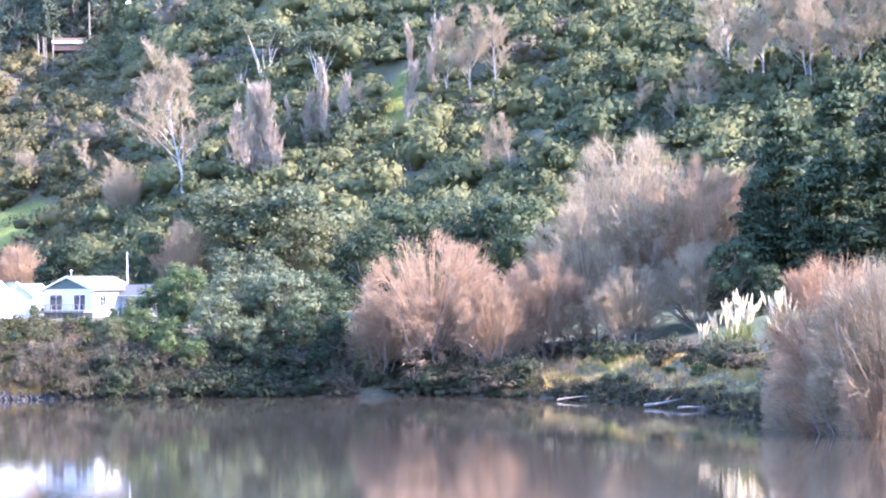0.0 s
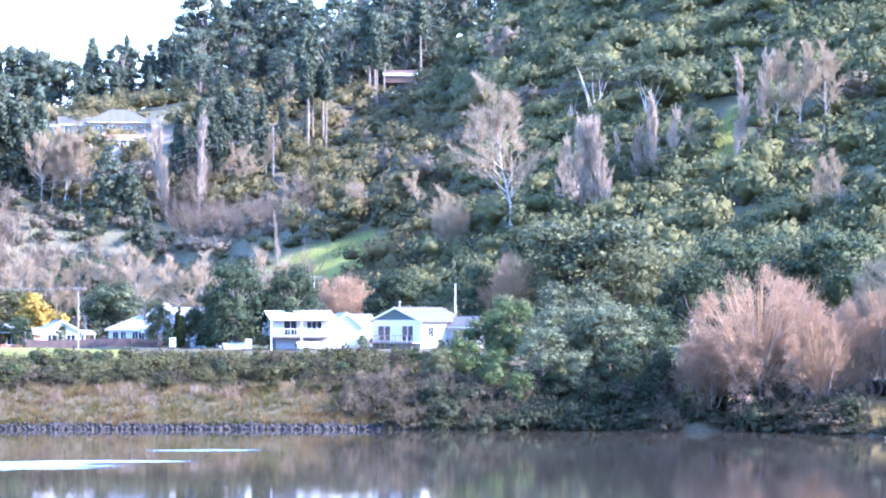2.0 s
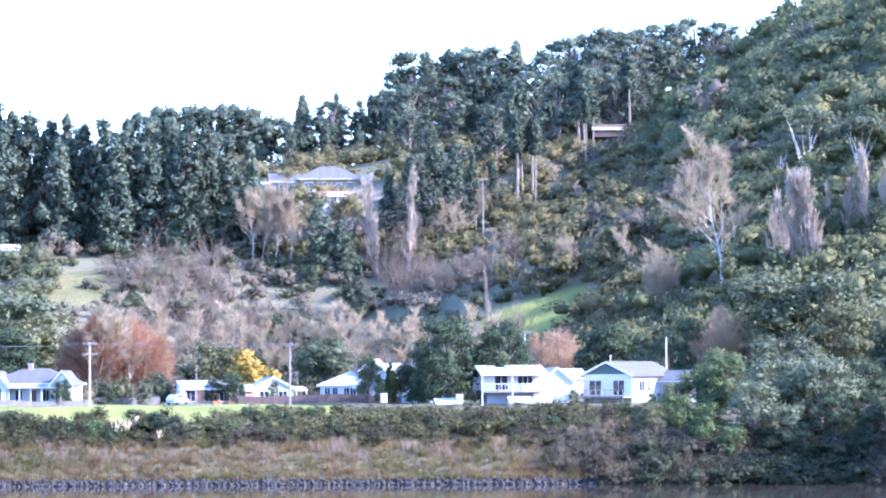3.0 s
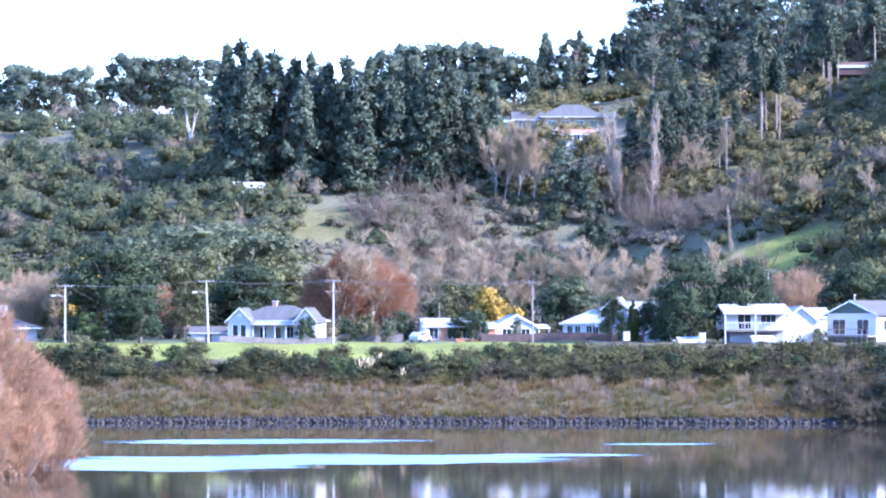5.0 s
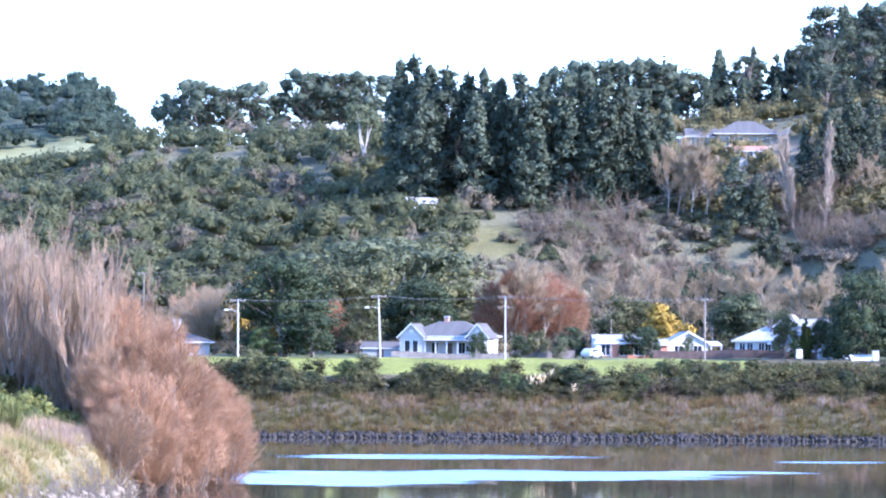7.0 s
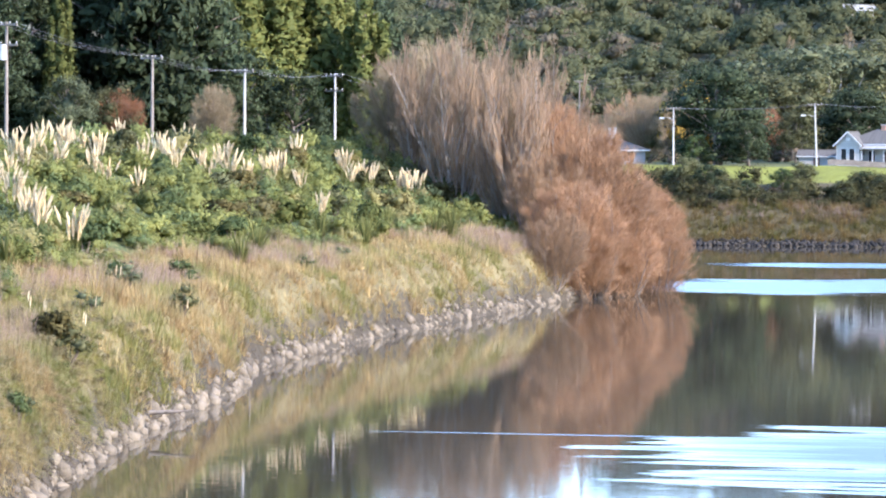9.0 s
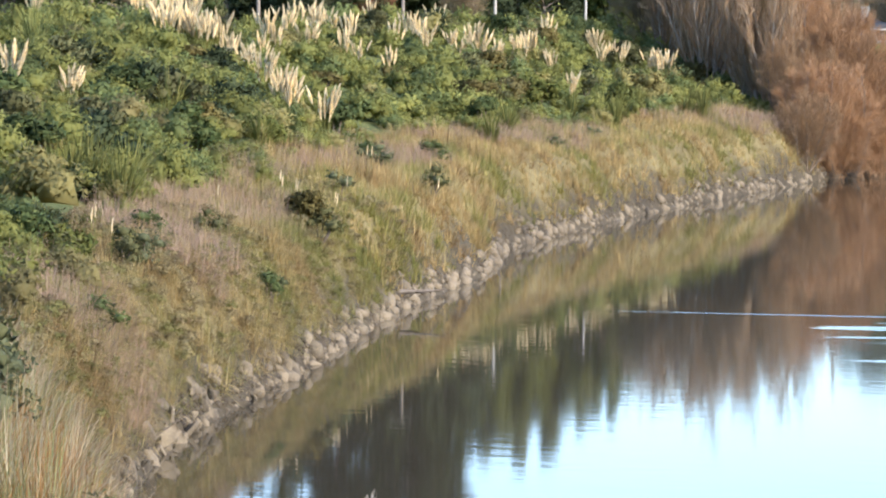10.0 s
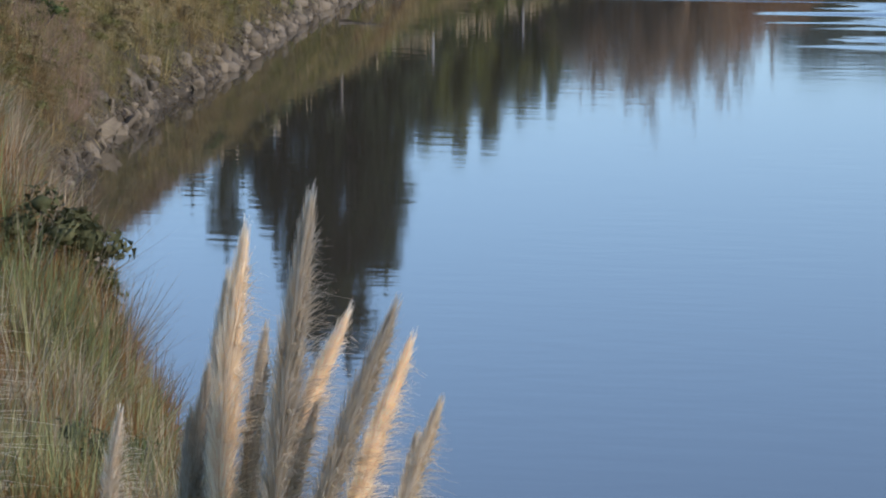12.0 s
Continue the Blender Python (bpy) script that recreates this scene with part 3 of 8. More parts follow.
def bare_tree(name, seed, twig, bark, label, style, high, wide, group=""):
    rng = np.random.default_rng(seed)
    ob = thing(name, label, "tree", group)
    limbs = Limbs(rng)
    if style == "poplar":
        limbs.grow((0, 0, -0.5), (0, 0, 1), high * 0.96, high * 0.011, 0, 2, up=0.16, wild=0.05, kids=(52, 5, 0), open_=(0.40, 0.30, 0.3), short=0.24 * wide, start=0.08, steps=8)
        count, length, width, up, spread = 10, 2.2, 0.115, 0.9, 0.22
    elif style == "crown":
        limbs.grow((0, 0, -0.5), (0, 0, 1), high * 0.90, high * 0.010, 0, 3, up=0.09, wild=0.10, kids=(16, 6, 4, 0), open_=(0.60, 0.6, 0.6), short=0.45 * wide, start=0.28, steps=6)
        count, length, width, up, spread = 13, 2.0, 0.070, 0.50, 0.42
    elif style == "sallow":
        for k in range(13):
            a = 2 * math.pi * (k + rng.uniform(0, 0.8)) / 13
            lean = rng.uniform(0.08, 0.62)
            limbs.grow((0.7 * math.cos(a), 0.7 * math.sin(a), -0.4), (lean * math.cos(a) * wide, lean * math.sin(a) * wide, 1.0),
                       high * rng.uniform(0.62, 1.0) * (1 - 0.12 * lean), high * 0.0065, 0, 2, up=0.10, wild=0.07, kids=(22, 6, 0),
                       open_=(0.42, 0.40, 0.4), short=0.26, start=0.12, steps=6)
        count, length, width, up, spread = 7, 1.25, 0.040, 0.75, 0.30
    else:
        for k in range(7):
            a = 2 * math.pi * (k + rng.uniform(0, 0.8)) / 7
            lean = rng.uniform(0.25, 1.0) if k else 0.05
            limbs.grow((0.5 * math.cos(a), 0.5 * math.sin(a), -0.4), (lean * math.cos(a) * wide, lean * math.sin(a) * wide, 1.0),
                       high * rng.uniform(0.80, 0.95) * (1 - 0.15 * lean), high * 0.009, 0, 3, up=0.08, wild=0.11, kids=(10, 6, 5, 0),
                       open_=(0.65, 0.65, 0.6), short=0.42, start=0.08, steps=5)
        count, length, width, up, spread = 7, 1.15, 0.040, 0.10, 0.50
    last = max(limbs.rows)
    if style == "willow":
        # the limbs fill a rounded dome
        mid, radii = np.array((0, 0, 0.40 * high)), np.array((0.42 * high * wide, 0.42 * high * wide, 0.58 * high))
        def domed(p):
            q = (p - mid) / radii
            r = np.linalg.norm(q, axis=1, keepdims=True) + 1e-6
            return np.where(p[:, 2:3] > 0.08 * high, mid + q * radii * np.tanh(1.25 * r) / 0.90 / r, p)
        for level in limbs.rows:
            q = np.array(limbs.rows[level])
            limbs.rows[level] = np.column_stack((domed(q[:, 0:3]), domed(q[:, 3:6]), q[:, 6:]))
    wood = limbs.geo([0], 6) if style != "willow" else limbs.geo([0, 2], 3)
    q = np.array(limbs.rows[1])
    tubes(wood, q[:, 0:3], q[:, 3:6], q[:, 6] * (0.8 if style == "willow" else 1.15), q[:, 7] * (0.8 if style == "willow" else 1.15), 3)
    part_of("trunk", wood.mesh("trunk", bark, smooth=True), ob)
    fine = Geo()
    for level in range(2, last + 1):
        q = np.array(limbs.rows[level])
        q = q[q[:, 6] > 0.012] if level > 2 else q
        if level == 2 and style != "willow":
            tubes(fine, q[:, 0:3], q[:, 3:6], q[:, 6] * 1.2, q[:, 7] * 1.2, 3)
    q = np.array(limbs.rows[last])[2::3]
    way = q[:, 3:6] - (q[:, 0:3] if style != "willow" else (0, 0, 0.28 * high))
    if style == "willow":
        u = unit(rng.standard_normal((700, 3)) + (0, 0, 0.25))
        u = u[u[:, 2] > -0.25][:420]
        end = mid + u * radii * rng.uniform(0.55, 0.97, (len(u), 1))
        root = np.array((0, 0, 0.10 * high)) + (end - (0, 0, 0.10 * high)) * rng.uniform(0.25, 0.5, (len(u), 1))
        tubes(fine, root, end, np.full(len(u), 0.035), np.full(len(u), 0.012), 3)
        sprays(fine, rng, np.column_stack((end, u + (0, 0, 0.3))), 7, length * 1.1, width, up, 0.6)
    sprays(fine, rng, np.column_stack((q[:, 3:6], way)), count - 1, length, width, up, spread)
    part_of("twig_crown", fine.mesh("twig_crown", twig), ob)
    return ob


def gum_tree(name, seed, label, high=14.0, wide=11.0):
    """Pale crooked limbs that carry flat-topped clouds of leaves."""
    rng = np.random.default_rng(seed)
    ob = thing(name, label, "tree", "gum trees")
    wood, crown = Geo(), Geo()
    for k in range(6):
        a, reach = 2 * math.pi * k / 6 + rng.uniform(-0.4, 0.4), wide * rng.uniform(0.18, 0.42)
        top = high * rng.uniform(0.66, 0.92)
        pts = [np.array((0, 0, -0.5))]
        for q in (0.3, 0.55, 0.8, 1.0):
            pts.append(np.array((reach * q ** 1.5 * math.cos(a), reach * q ** 1.5 * math.sin(a), top * q)) + rng.normal(0, 0.22, 3))
        rad = np.array((0.20, 0.15, 0.11, 0.08, 0.05)) * high / 14
        tubes(wood, pts[:-1], pts[1:], rad[:-1], rad[1:], 6)
        for j in range(4):
            c = pts[-1] + rng.normal(0, 1, 3) * (wide * 0.11, wide * 0.11, high * 0.05)
            r = wide * rng.uniform(0.15, 0.23)
            leaf_shell(crown, rng, c, (r, r, r * 0.6), 150, 0.24, low=-0.4, core=0.35)
    part_of("trunk", wood.mesh("trunk", BARK_PALE, smooth=True), ob, "smooth pale bark")
    part_of("crown", crown.mesh("crown", LEAF_GREY, soft=True), ob)
    return ob


def shrub(name, seed, leaf, label, clumps=8, blades=70, size=0.11, group="", flat=0.8):
    rng = np.random.default_rng(seed)
    ob = thing(name, label, "shrub", group)
    wood, crown = [], Geo()
    for k in range(clumps):
        a, reach = rng.uniform(0, 2 * math.pi), rng.uniform(0.1, 0.75)
        c = np.array((reach * math.cos(a), reach * math.sin(a), rng.uniform(0.35, 1.25) * (1.1 - 0.45 * reach)))
        r = rng.uniform(0.32, 0.55)
        leaf_shell(crown, rng, c, (r, r, r * flat), blades, size, long=1.5, tilt=0.8, core=0.45, deep=0.5)
        wood.append(Geo())
        tubes(wood[-1], [(0.1 * math.cos(a), 0.1 * math.sin(a), -0.2)], [c], [0.05], [0.02], 4)
    part_of("foliage", crown.mesh("foliage", leaf, soft=True), ob)
    for g in wood:
        part_of("stem", g.mesh("stem", BARK, smooth=True), ob)
    return ob


def strap_blades(geo, rng, count, length, width, spread=0.9, droop=1.0, centre=(0, 0, 0)):
    """Arching grass or flax blades out of one root."""
    k, seg = count, 3
    a, lean = rng.uniform(0, 2 * math.pi, k), rng.uniform(0.08, spread, k)
    size = length * rng.uniform(0.6, 1.1, k)
    out = np.stack((np.cos(a), np.sin(a)), 1)
    root = np.array(centre) + np.column_stack((out * 0.12 * length * rng.uniform(0, 1, (k, 1)), np.zeros(k)))
    rows = []
    side = np.column_stack((-out[:, 1], out[:, 0], np.zeros(k)))
    for j in range(seg + 1):
        s = j / seg
        ang = lean * (0.5 + droop * s)
        p = root + np.column_stack((out * (np.sin(ang) * size * s)[:, None], np.cos(ang) * size * s))
        w = width * (1 - 0.85 * s) * 0.5
        rows.append((p - side * w, p + side * w))
    v = np.stack([q for pair in rows for q in pair], 1)
    base = np.arange(k)[:, None] * (2 * (seg + 1))
    f = np.concatenate([np.concatenate((base + 2 * j, base + 2 * j + 1, base + 2 * j + 3, base + 2 * j + 2), 1) for j in range(seg)])
    n = unit(np.repeat(np.column_stack((out * 0.7, np.full(k, 0.8))), 2 * (seg + 1), 0))
    geo.add(v.reshape(-1, 3), f, n)


def plume_geo(rng, length, width, hairs=150, bend=0.25):
    """A feathery seed head: a bent axis with many fine hairs that hang to one side."""
    g = Geo()
    t = np.linspace(0, 1, 9)
    axis = np.column_stack((bend * length * t ** 2, 0 * t, length * t))
    tubes(g, axis[:-1:4], axis[4::4], np.full(2, 0.012), np.full(2, 0.006), 3)
    s = rng.uniform(0.0, 1.0, hairs)
    p = np.column_stack((bend * length * s ** 2, 0 * s, length * s))
    a = rng.uniform(0, 2 * math.pi, hairs)
    fat = width * np.sin(np.clip(s * 0.9 + 0.1, 0, 1) * math.pi) ** 0.7 * rng.uniform(0.45, 1.15, hairs)
    hair = width * 1.5 * rng.uniform(0.6, 1.3, hairs)
    q = p + np.column_stack((np.cos(a) * fat * 0.55 + bend * 0.3 * hair, np.sin(a) * fat * 0.55, hair))
    mid = (p + q) / 2 + np.column_stack((np.cos(a) * fat * 0.25, np.sin(a) * fat * 0.25, 0.1 * hair))
    wide = np.column_stack((-np.sin(a), np.cos(a), 0 * a)) * (0.20 * width)
    v = np.stack((p, mid - wide, q), 1).reshape(-1, 3)
    g.add(v, np.arange(3 * hairs).reshape(-1, 3))
    return g


def pampas(name, seed, label, plumes=9, high=2.6, blades=60, group="pampas clumps"):
    rng = np.random.default_rng(seed)
    ob = thing(name, label, "pampas grass", group)
    tuft = Geo()
    strap_blades(tuft, rng, blades, high * 0.75, 0.07, 0.95, 1.2)
    part_of("leaf_tuft", tuft.mesh("leaf_tuft", REED), ob)
    heads = [plume_geo(rng, 0.74, 0.17, 150, b).mesh("plume", PLUME) for b in (0.06, 0.16)]
    for k in range(plumes):
        a, lean = rng.uniform(0, 2 * math.pi), rng.uniform(0.02, 0.30)
        top = high * rng.uniform(0.62, 1.0) - 0.4
        foot = np.array((math.sin(lean) * math.cos(a) * top, math.sin(lean) * math.sin(a) * top, math.cos(lean) * top))
        g = Geo()
        tubes(g, [(0, 0, 0)], [foot], [0.014], [0.010], 4)
        stem = part_of("stem", g.mesh("stem", REED), ob)
        m = Matrix.Translation(foot) @ Matrix.Rotation(a, 4, "Z") @ Matrix.Rotation(lean, 4, "Y")
        part_of("plume", heads[k % 2], stem, "creamy feathered plume", m)
    return ob


KINDS = {}


def kind(key, *made):
    KINDS[key] = list(made)


used = defaultdict(int)


def plant(key, turn, dist, high, wide=1.0, sink=0.0, spin=None):
    """A plant of a kind, scaled to its height, on the ground. The first of each kind is planted, the rest are copied."""
    i = used[key]
    used[key] += 1
    ob, size = KINDS[key][i % len(KINDS[key])]
    rng = np.random.default_rng(i * 7 + len(key))
    s = high / size
    m = Matrix.Translation(spot(turn, dist) - Vector((0, 0, sink))) @ Matrix.Rotation(rng.uniform(0, 6.28) if spin is None else spin, 4, "Z") @ Matrix.Diagonal((s * wide, s * wide, s, 1))
    if i < len(KINDS[key]):
        ob.matrix_basis = m
        return ob
    made = copy_thing(ob, Matrix())
    made.matrix_basis = m
    return made


kind("pine", *[(pine("pine_tree", 10 + k, LEAF_PINE, "tall dark pine on the hillside", 30, w, b, p, "hill pines"), 30) for k, (w, b, p) in enumerate(((13, 0.03, 0.8), (12, 0.06, 0.7), (11.5, 0.02, 0.9), (13.5, 0.08, 0.65)))])
kind("bare_pine", *[(pine("bare_trunk_pine", 20 + k, LEAF_PINE, "tall pine with a bare lower trunk", 30, 8, 0.62, 0.5, "hill pines", BARK_MID, 1.3), 30) for k in range(2)])
kind("ridge", *[(evergreen("ridge_tree", 30 + k, LEAF_PINE, "dark spreading conifer on the ridge", "tree", 18, 17, 30, 90, 0.30, 0.38, "ridge trees", 0.45), 18) for k in range(3)])
kind("canopy", *[(evergreen("canopy_tree", 35 + k, LEAF_PINE, "dark broad-crowned conifer of the hill forest", "tree", 22, 14, 36, 90, 0.32, 0.12, "forest canopy", 0.45), 22) for k in range(3)])
kind("cypress", *[(pine("cypress_tree", 40 + k, LEAF_DARK, "huge dark green layered cypress", 26, 17, 0.06, 0.55, "riverside cypresses", None, 1.0, 34, 100, 0.34, 0.26), 26) for k in range(3)])
kind("dark", *[(evergreen("evergreen_tree", 50 + k, LEAF_DARK, "dense dark evergreen tree with a full crown", "tree", 10, 9, 28, 210, 0.165, 0.1, "evergreen trees"), 10) for k in range(3)])
kind("green", *[(evergreen("green_tree", 60 + k, LEAF_GREEN, "bushy mid-green evergreen tree", "tree", 10, 9, 28, 210, 0.165, 0.1, "evergreen trees"), 10) for k in range(3)])
kind("olive", *[(evergreen("olive_tree", 70 + k, LEAF_OLIVE, "broad olive-green tree with a rounded crown", "tree", 10, 10, 28, 210, 0.165, 0.25, "evergreen trees"), 10) for k in range(2)])
kind("greyleaf", *[(evergreen("grey_leaved_tree", 75 + k, LEAF_GREY, "pale grey-green leafy tree on the river bank", "tree", 10, 9, 30, 210, 0.155, 0.1, "evergreen trees"), 10) for k in range(2)])
kind("column", *[(columnar("columnar_tree", 80 + k, LEAF_COLUMN, "tall columnar yellow-green conifer", 20, w, "columnar conifers"), 20) for k, w in enumerate((6.0, 5.0, 5.5))])
kind("rust", *[(bare_tree("autumn_tree", 85 + k, TWIG_RUST, BARK_MID, "nearly bare tree with rust-brown autumn twigs", "willow", 15, 1.0, "autumn trees"), 15) for k in range(2)])
kind("pinkdome", (bare_tree("blossom_tree", 88, TWIG_PINK, BARK_MID, "round leafless tree with pink-red twigs behind the houses", "willow", 15, 1.0), 15))
kind("gum", *[(gum_tree("gum_tree", 160 + k, "pale-limbed gum tree with olive leaf clouds"), 14) for k in range(3)])
kind("yellow", (evergreen("yellow_tree", 86, LEAF_YELLOW, "small tree with golden yellow leaves", "tree", 6, 6, 20, 80, 0.28, 0.2), 6))
kind("poplar", *[(bare_tree("poplar_tree", 90 + k, TWIG_ROSE, BARK_TAN, "leafless upright poplar with pale branches", "poplar", 25, w, "bare poplars"), 25) for k, w in enumerate((0.62, 0.85, 1.05))])
kind("bare", *[(bare_tree("bare_tree", 100 + k, TWIG_TAN, BARK_TAN, "leafless tree with a pale spreading crown", "crown", 25, w, "bare trees"), 25) for k, w in enumerate((0.85, 1.0))])
kind("willow", *[(bare_tree("willow_tree", 110 + k, TWIG_PINK, BARK_MID, "leafless willow with pinkish-brown twigs at the water", "willow", 15, w, "bare willows"), 15) for k, w in enumerate((0.9, 1.15, 1.0))])
kind("sallow", *[(bare_tree("sallow_tree", 130 + k, TWIG_SALLOW, BARK_TAN, "leafless sallow with straight pinkish-grey shoots", "sallow", 15, w, "bare sallows"), 15) for k, w in enumerate((0.8, 1.05))])
kind("tanwillow", *[(bare_tree("tan_willow_tree", 120 + k, TWIG_TAN, BARK_MID, "leafless willow with tan twigs", "willow", 15, 1.0, "bare willows"), 15) for k in range(2)])
kind("redwillow", *[(bare_tree("orange_willow_tree", 115 + k, TWIG_ORANGE, BARK_MID, "leafless willow with orange-brown twigs over the water", "willow", 15, w, "bare willows"), 15) for k, w in enumerate((1.0, 1.2))])
kind("weed", *[(shrub("weed_clump", 150 + k, m, "leafy weed clump in the bank grass", 6, 70, 0.055, "weed clumps"), 1.4) for k, m in enumerate((LEAF_GREY, LEAF_GREEN, LEAF_OLIVE))])
kind("shrub", *[(shrub("shrub", 130 + k, m, q, 9, 130, 0.07, "bank shrubs"), 1.6) for k, (m, q) in enumerate(((LEAF_GREEN, "leafy green shrub on the bank"), (LEAF_COLUMN, "yellow-green shrub on the bank"), (LEAF_OLIVE, "olive shrub on the bank"), (LEAF_BROOM, "rounded brown-olive shrub on the bank"), (LEAF_DARK, "dark green leafy shrub on the bank")))])
kind("pampas", *[(pampas("pampas_clump", 140 + k, "pampas grass with tall creamy plumes", n), 2.6) for k, n in enumerate((12, 17, 9, 14))])

# ---- bush on the hills: thousands of crowns ----
rng = np.random.default_rng(5)


def bush_crown(lumps, blades, size, core=0.50):
    """A rounded crown of a few solid leafy lumps with a ragged skin."""
    g = Geo()
    for j in range(lumps):
        a, r = rng.uniform(0, 2 * math.pi), rng.uniform(0.42, 0.72)
        reach = rng.uniform(0.25, 0.70)
        leaf_shell(g, rng, (reach * math.cos(a), reach * math.sin(a), 0.25 + 0.65 * rng.uniform()), (r, r, r * rng.uniform(0.65, 0.95)), blades, size, low=-0.1, tilt=0.5, core=core, rough=0.50, deep=0.6)
    return g.packed()


crowns = [bush_crown(3, 66, 0.088) for _ in range(7)]
MID_BUSHES = [bush_crown(5, 56, 0.072, 0.40) for _ in range(6)]
tu, di = np.meshgrid(np.arange(-20.5, 13, 0.40), np.arange(545, 985, 5.6), indexing="ij")
tu, di = tu.ravel(), di.ravel()
tu, di = tu + rng.uniform(-0.22, 0.22, len(tu)), di + rng.uniform(-3.2, 3.2, len(di))
bx, by = -di * np.sin(np.radians(tu)), di * np.cos(np.radians(tu))
slope_foot = ramp(tu, -20, 545, -14.5, 575, -8.2, 622, -6.4, 650, -4.6, 690, -2.8, 725, 7, 700, 15, 715)
foot_, deep_, _ = hill_lines(tu)
keep = (di > slope_foot) & (di < foot_ + deep_ + 12)
tone_here = cover(bx, by)
keep &= (tone_here[:, 1] < 0.1095) | ((tone_here[:, 1] == 0.112) & (rng.uniform(0, 1, len(tu)) < 0.6)) | ((tone_here[:, 0] > 0.2) & (rng.uniform(0, 1, len(tu)) < 0.75))
keep &= ~((tu > -2.9) & (tu < -1.1) & (di > 846) & (di < 884) & (rng.uniform(0, 1, len(tu)) < 0.7))
keep &= ~((di > 865) & (np.abs(tu) < 8) & (rng.uniform(0, 1, len(tu)) < 0.5))
bx, by, tu, di = bx[keep], by[keep], tu[keep], di[keep]
bz = ground_height(bx, by)


def drift(lo, hi, q):
    """Between two colours by q from -1 to 1."""
    k = np.clip(0.5 + 0.5 * q, 0, 1)[:, None]
    return np.array(lo) * (1 - k) + np.array(hi) * k


mixv = blotch(bx, by, 30, 1.0) + 0.45 * blotch(bx, by, 11, 6.0) + 0.30 * rng.standard_normal(len(bx))
dusk = drift((0.060, 0.070, 0.036), (0.104, 0.110, 0.052), mixv)        # native bush, with the valley side's shade put into its colour
olive = drift((0.084, 0.080, 0.036), (0.150, 0.130, 0.058), mixv)       # broom and olive scrub
green = drift((0.086, 0.096, 0.044), (0.164, 0.160, 0.068), mixv)       # tall green bush, its tone raised for the haze
tan = drift((0.105, 0.092, 0.062), (0.170, 0.145, 0.100), mixv)         # thin winter scrub
wob = blotch(bx, by, 45, 3.0)
tones = np.where((tu > 3.2 + 0.8 * wob)[:, None], dusk, np.where((tu < -7.4 + 1.0 * wob)[:, None], green, olive))
gully = (tu > -4.9 + 0.6 * wob) & (tu < 2.6) & (di < 800 + 22 * wob)
mixed = rng.uniform(0, 1, len(bx)) < 0.5
tones[gully] = np.where(mixed[:, None], tan, dusk)[gully]
bare = (mixv + 0.5 * rng.standard_normal(len(bx))) > 1.3
tones[bare] = np.array((0.140, 0.118, 0.078))
tones *= rng.uniform(0.95, 1.25, (len(bx), 1))
size = rng.uniform(2.2, 3.6, len(bx)) * rng.uniform(1, 1.7, len(bx)) ** 1.2 * np.where(gully, 0.72, 1.0) * np.where(tu < -8, 1.15, 1.0)
pick = rng.integers(0, len(crowns), len(bx))
parts_ = []
for k, tpl in enumerate(crowns):
    q = pick == k
    sc = np.column_stack((size[q], size[q], size[q] * rng.uniform(0.75, 1.2, q.sum())))
    parts_.append(scatter(tpl, np.column_stack((bx[q], by[q], bz[q] - 0.6)), rng.uniform(0, 6.28, q.sum()), sc, tones[q]))
# woods above the pasture on the farthest hill
n = 520
tu, big = rng.uniform(4.5, 15, n), rng.uniform(5, 9, n)
di = ramp(tu, 8.5, 1892, 9.6, 1860, 11.4, 1816) + 300 * rng.uniform(0, 1, n) ** 1.3
x, y = -di * np.sin(np.radians(tu)), di * np.cos(np.radians(tu))
parts_.append(scatter(crowns[0], np.column_stack((x, y, ground_height(x, y))), rng.uniform(0, 6.28, n), np.column_stack((big, big, big * 1.3)), np.tile((0.055, 0.075, 0.050), (n, 1)) * rng.uniform(0.8, 1.2, (n, 1))))
tagged(part_of("hill_bush", merged(parts_).mesh("hill_bush", LEAF_BUSH, soft=True, toned=True)),
       "dense mixed green and brown bush over the hillsides", "bush", kind="stuff")


# ---- leafless thickets in the gully and round the foot of the hill ----
def thicket(stems):
    """A stand of thin upright stems with twigs, one metre high."""
    g = Geo()
    a, r = rng.uniform(0, 6.28, stems), 0.34 * np.sqrt(rng.uniform(0, 1, stems))
    foot = np.column_stack((r * np.cos(a), r * np.sin(a), np.zeros(stems)))
    way = unit(np.column_stack((0.42 * rng.standard_normal((stems, 2)) + 0.8 * foot[:, :2], np.ones(stems))))
    size = rng.uniform(0.55, 1.0, stems)[:, None]
    tubes(g, foot, foot + way * size * 0.8, np.full(stems, 0.010), np.full(stems, 0.004))
    sprays(g, rng, np.column_stack((foot + way * size, way)), 8, 0.38, 0.012, 0.45, 0.55)
    return g.packed()


THICKETS = [thicket(16) for _ in range(4)]
TWIG_MIXED = foliage("winter_thicket_twigs", (0.78, 0.74, 0.72), (1.15, 1.1, 1.06), toned=True, thin=0.3)


def thicket_patch(name, label, tu, di, high, tone, rng):
    x, y = -di * np.sin(np.radians(tu)), di * np.cos(np.radians(tu))
    pick, made = rng.integers(0, len(THICKETS), len(x)), []
    for k, tpl in enumerate(THICKETS):
        q = pick == k
        wide = high[q] * rng.uniform(0.7, 1.2, q.sum())
        made.append(scatter(tpl, np.column_stack((x[q], y[q], ground_height(x[q], y[q]) - 0.3)), rng.uniform(0, 6.28, q.sum()), np.column_stack((wide, wide, high[q])), tone[q]))
    return tagged(part_of(name, merged(made).mesh(name, TWIG_MIXED, toned=True)), label, "thicket", kind="stuff")


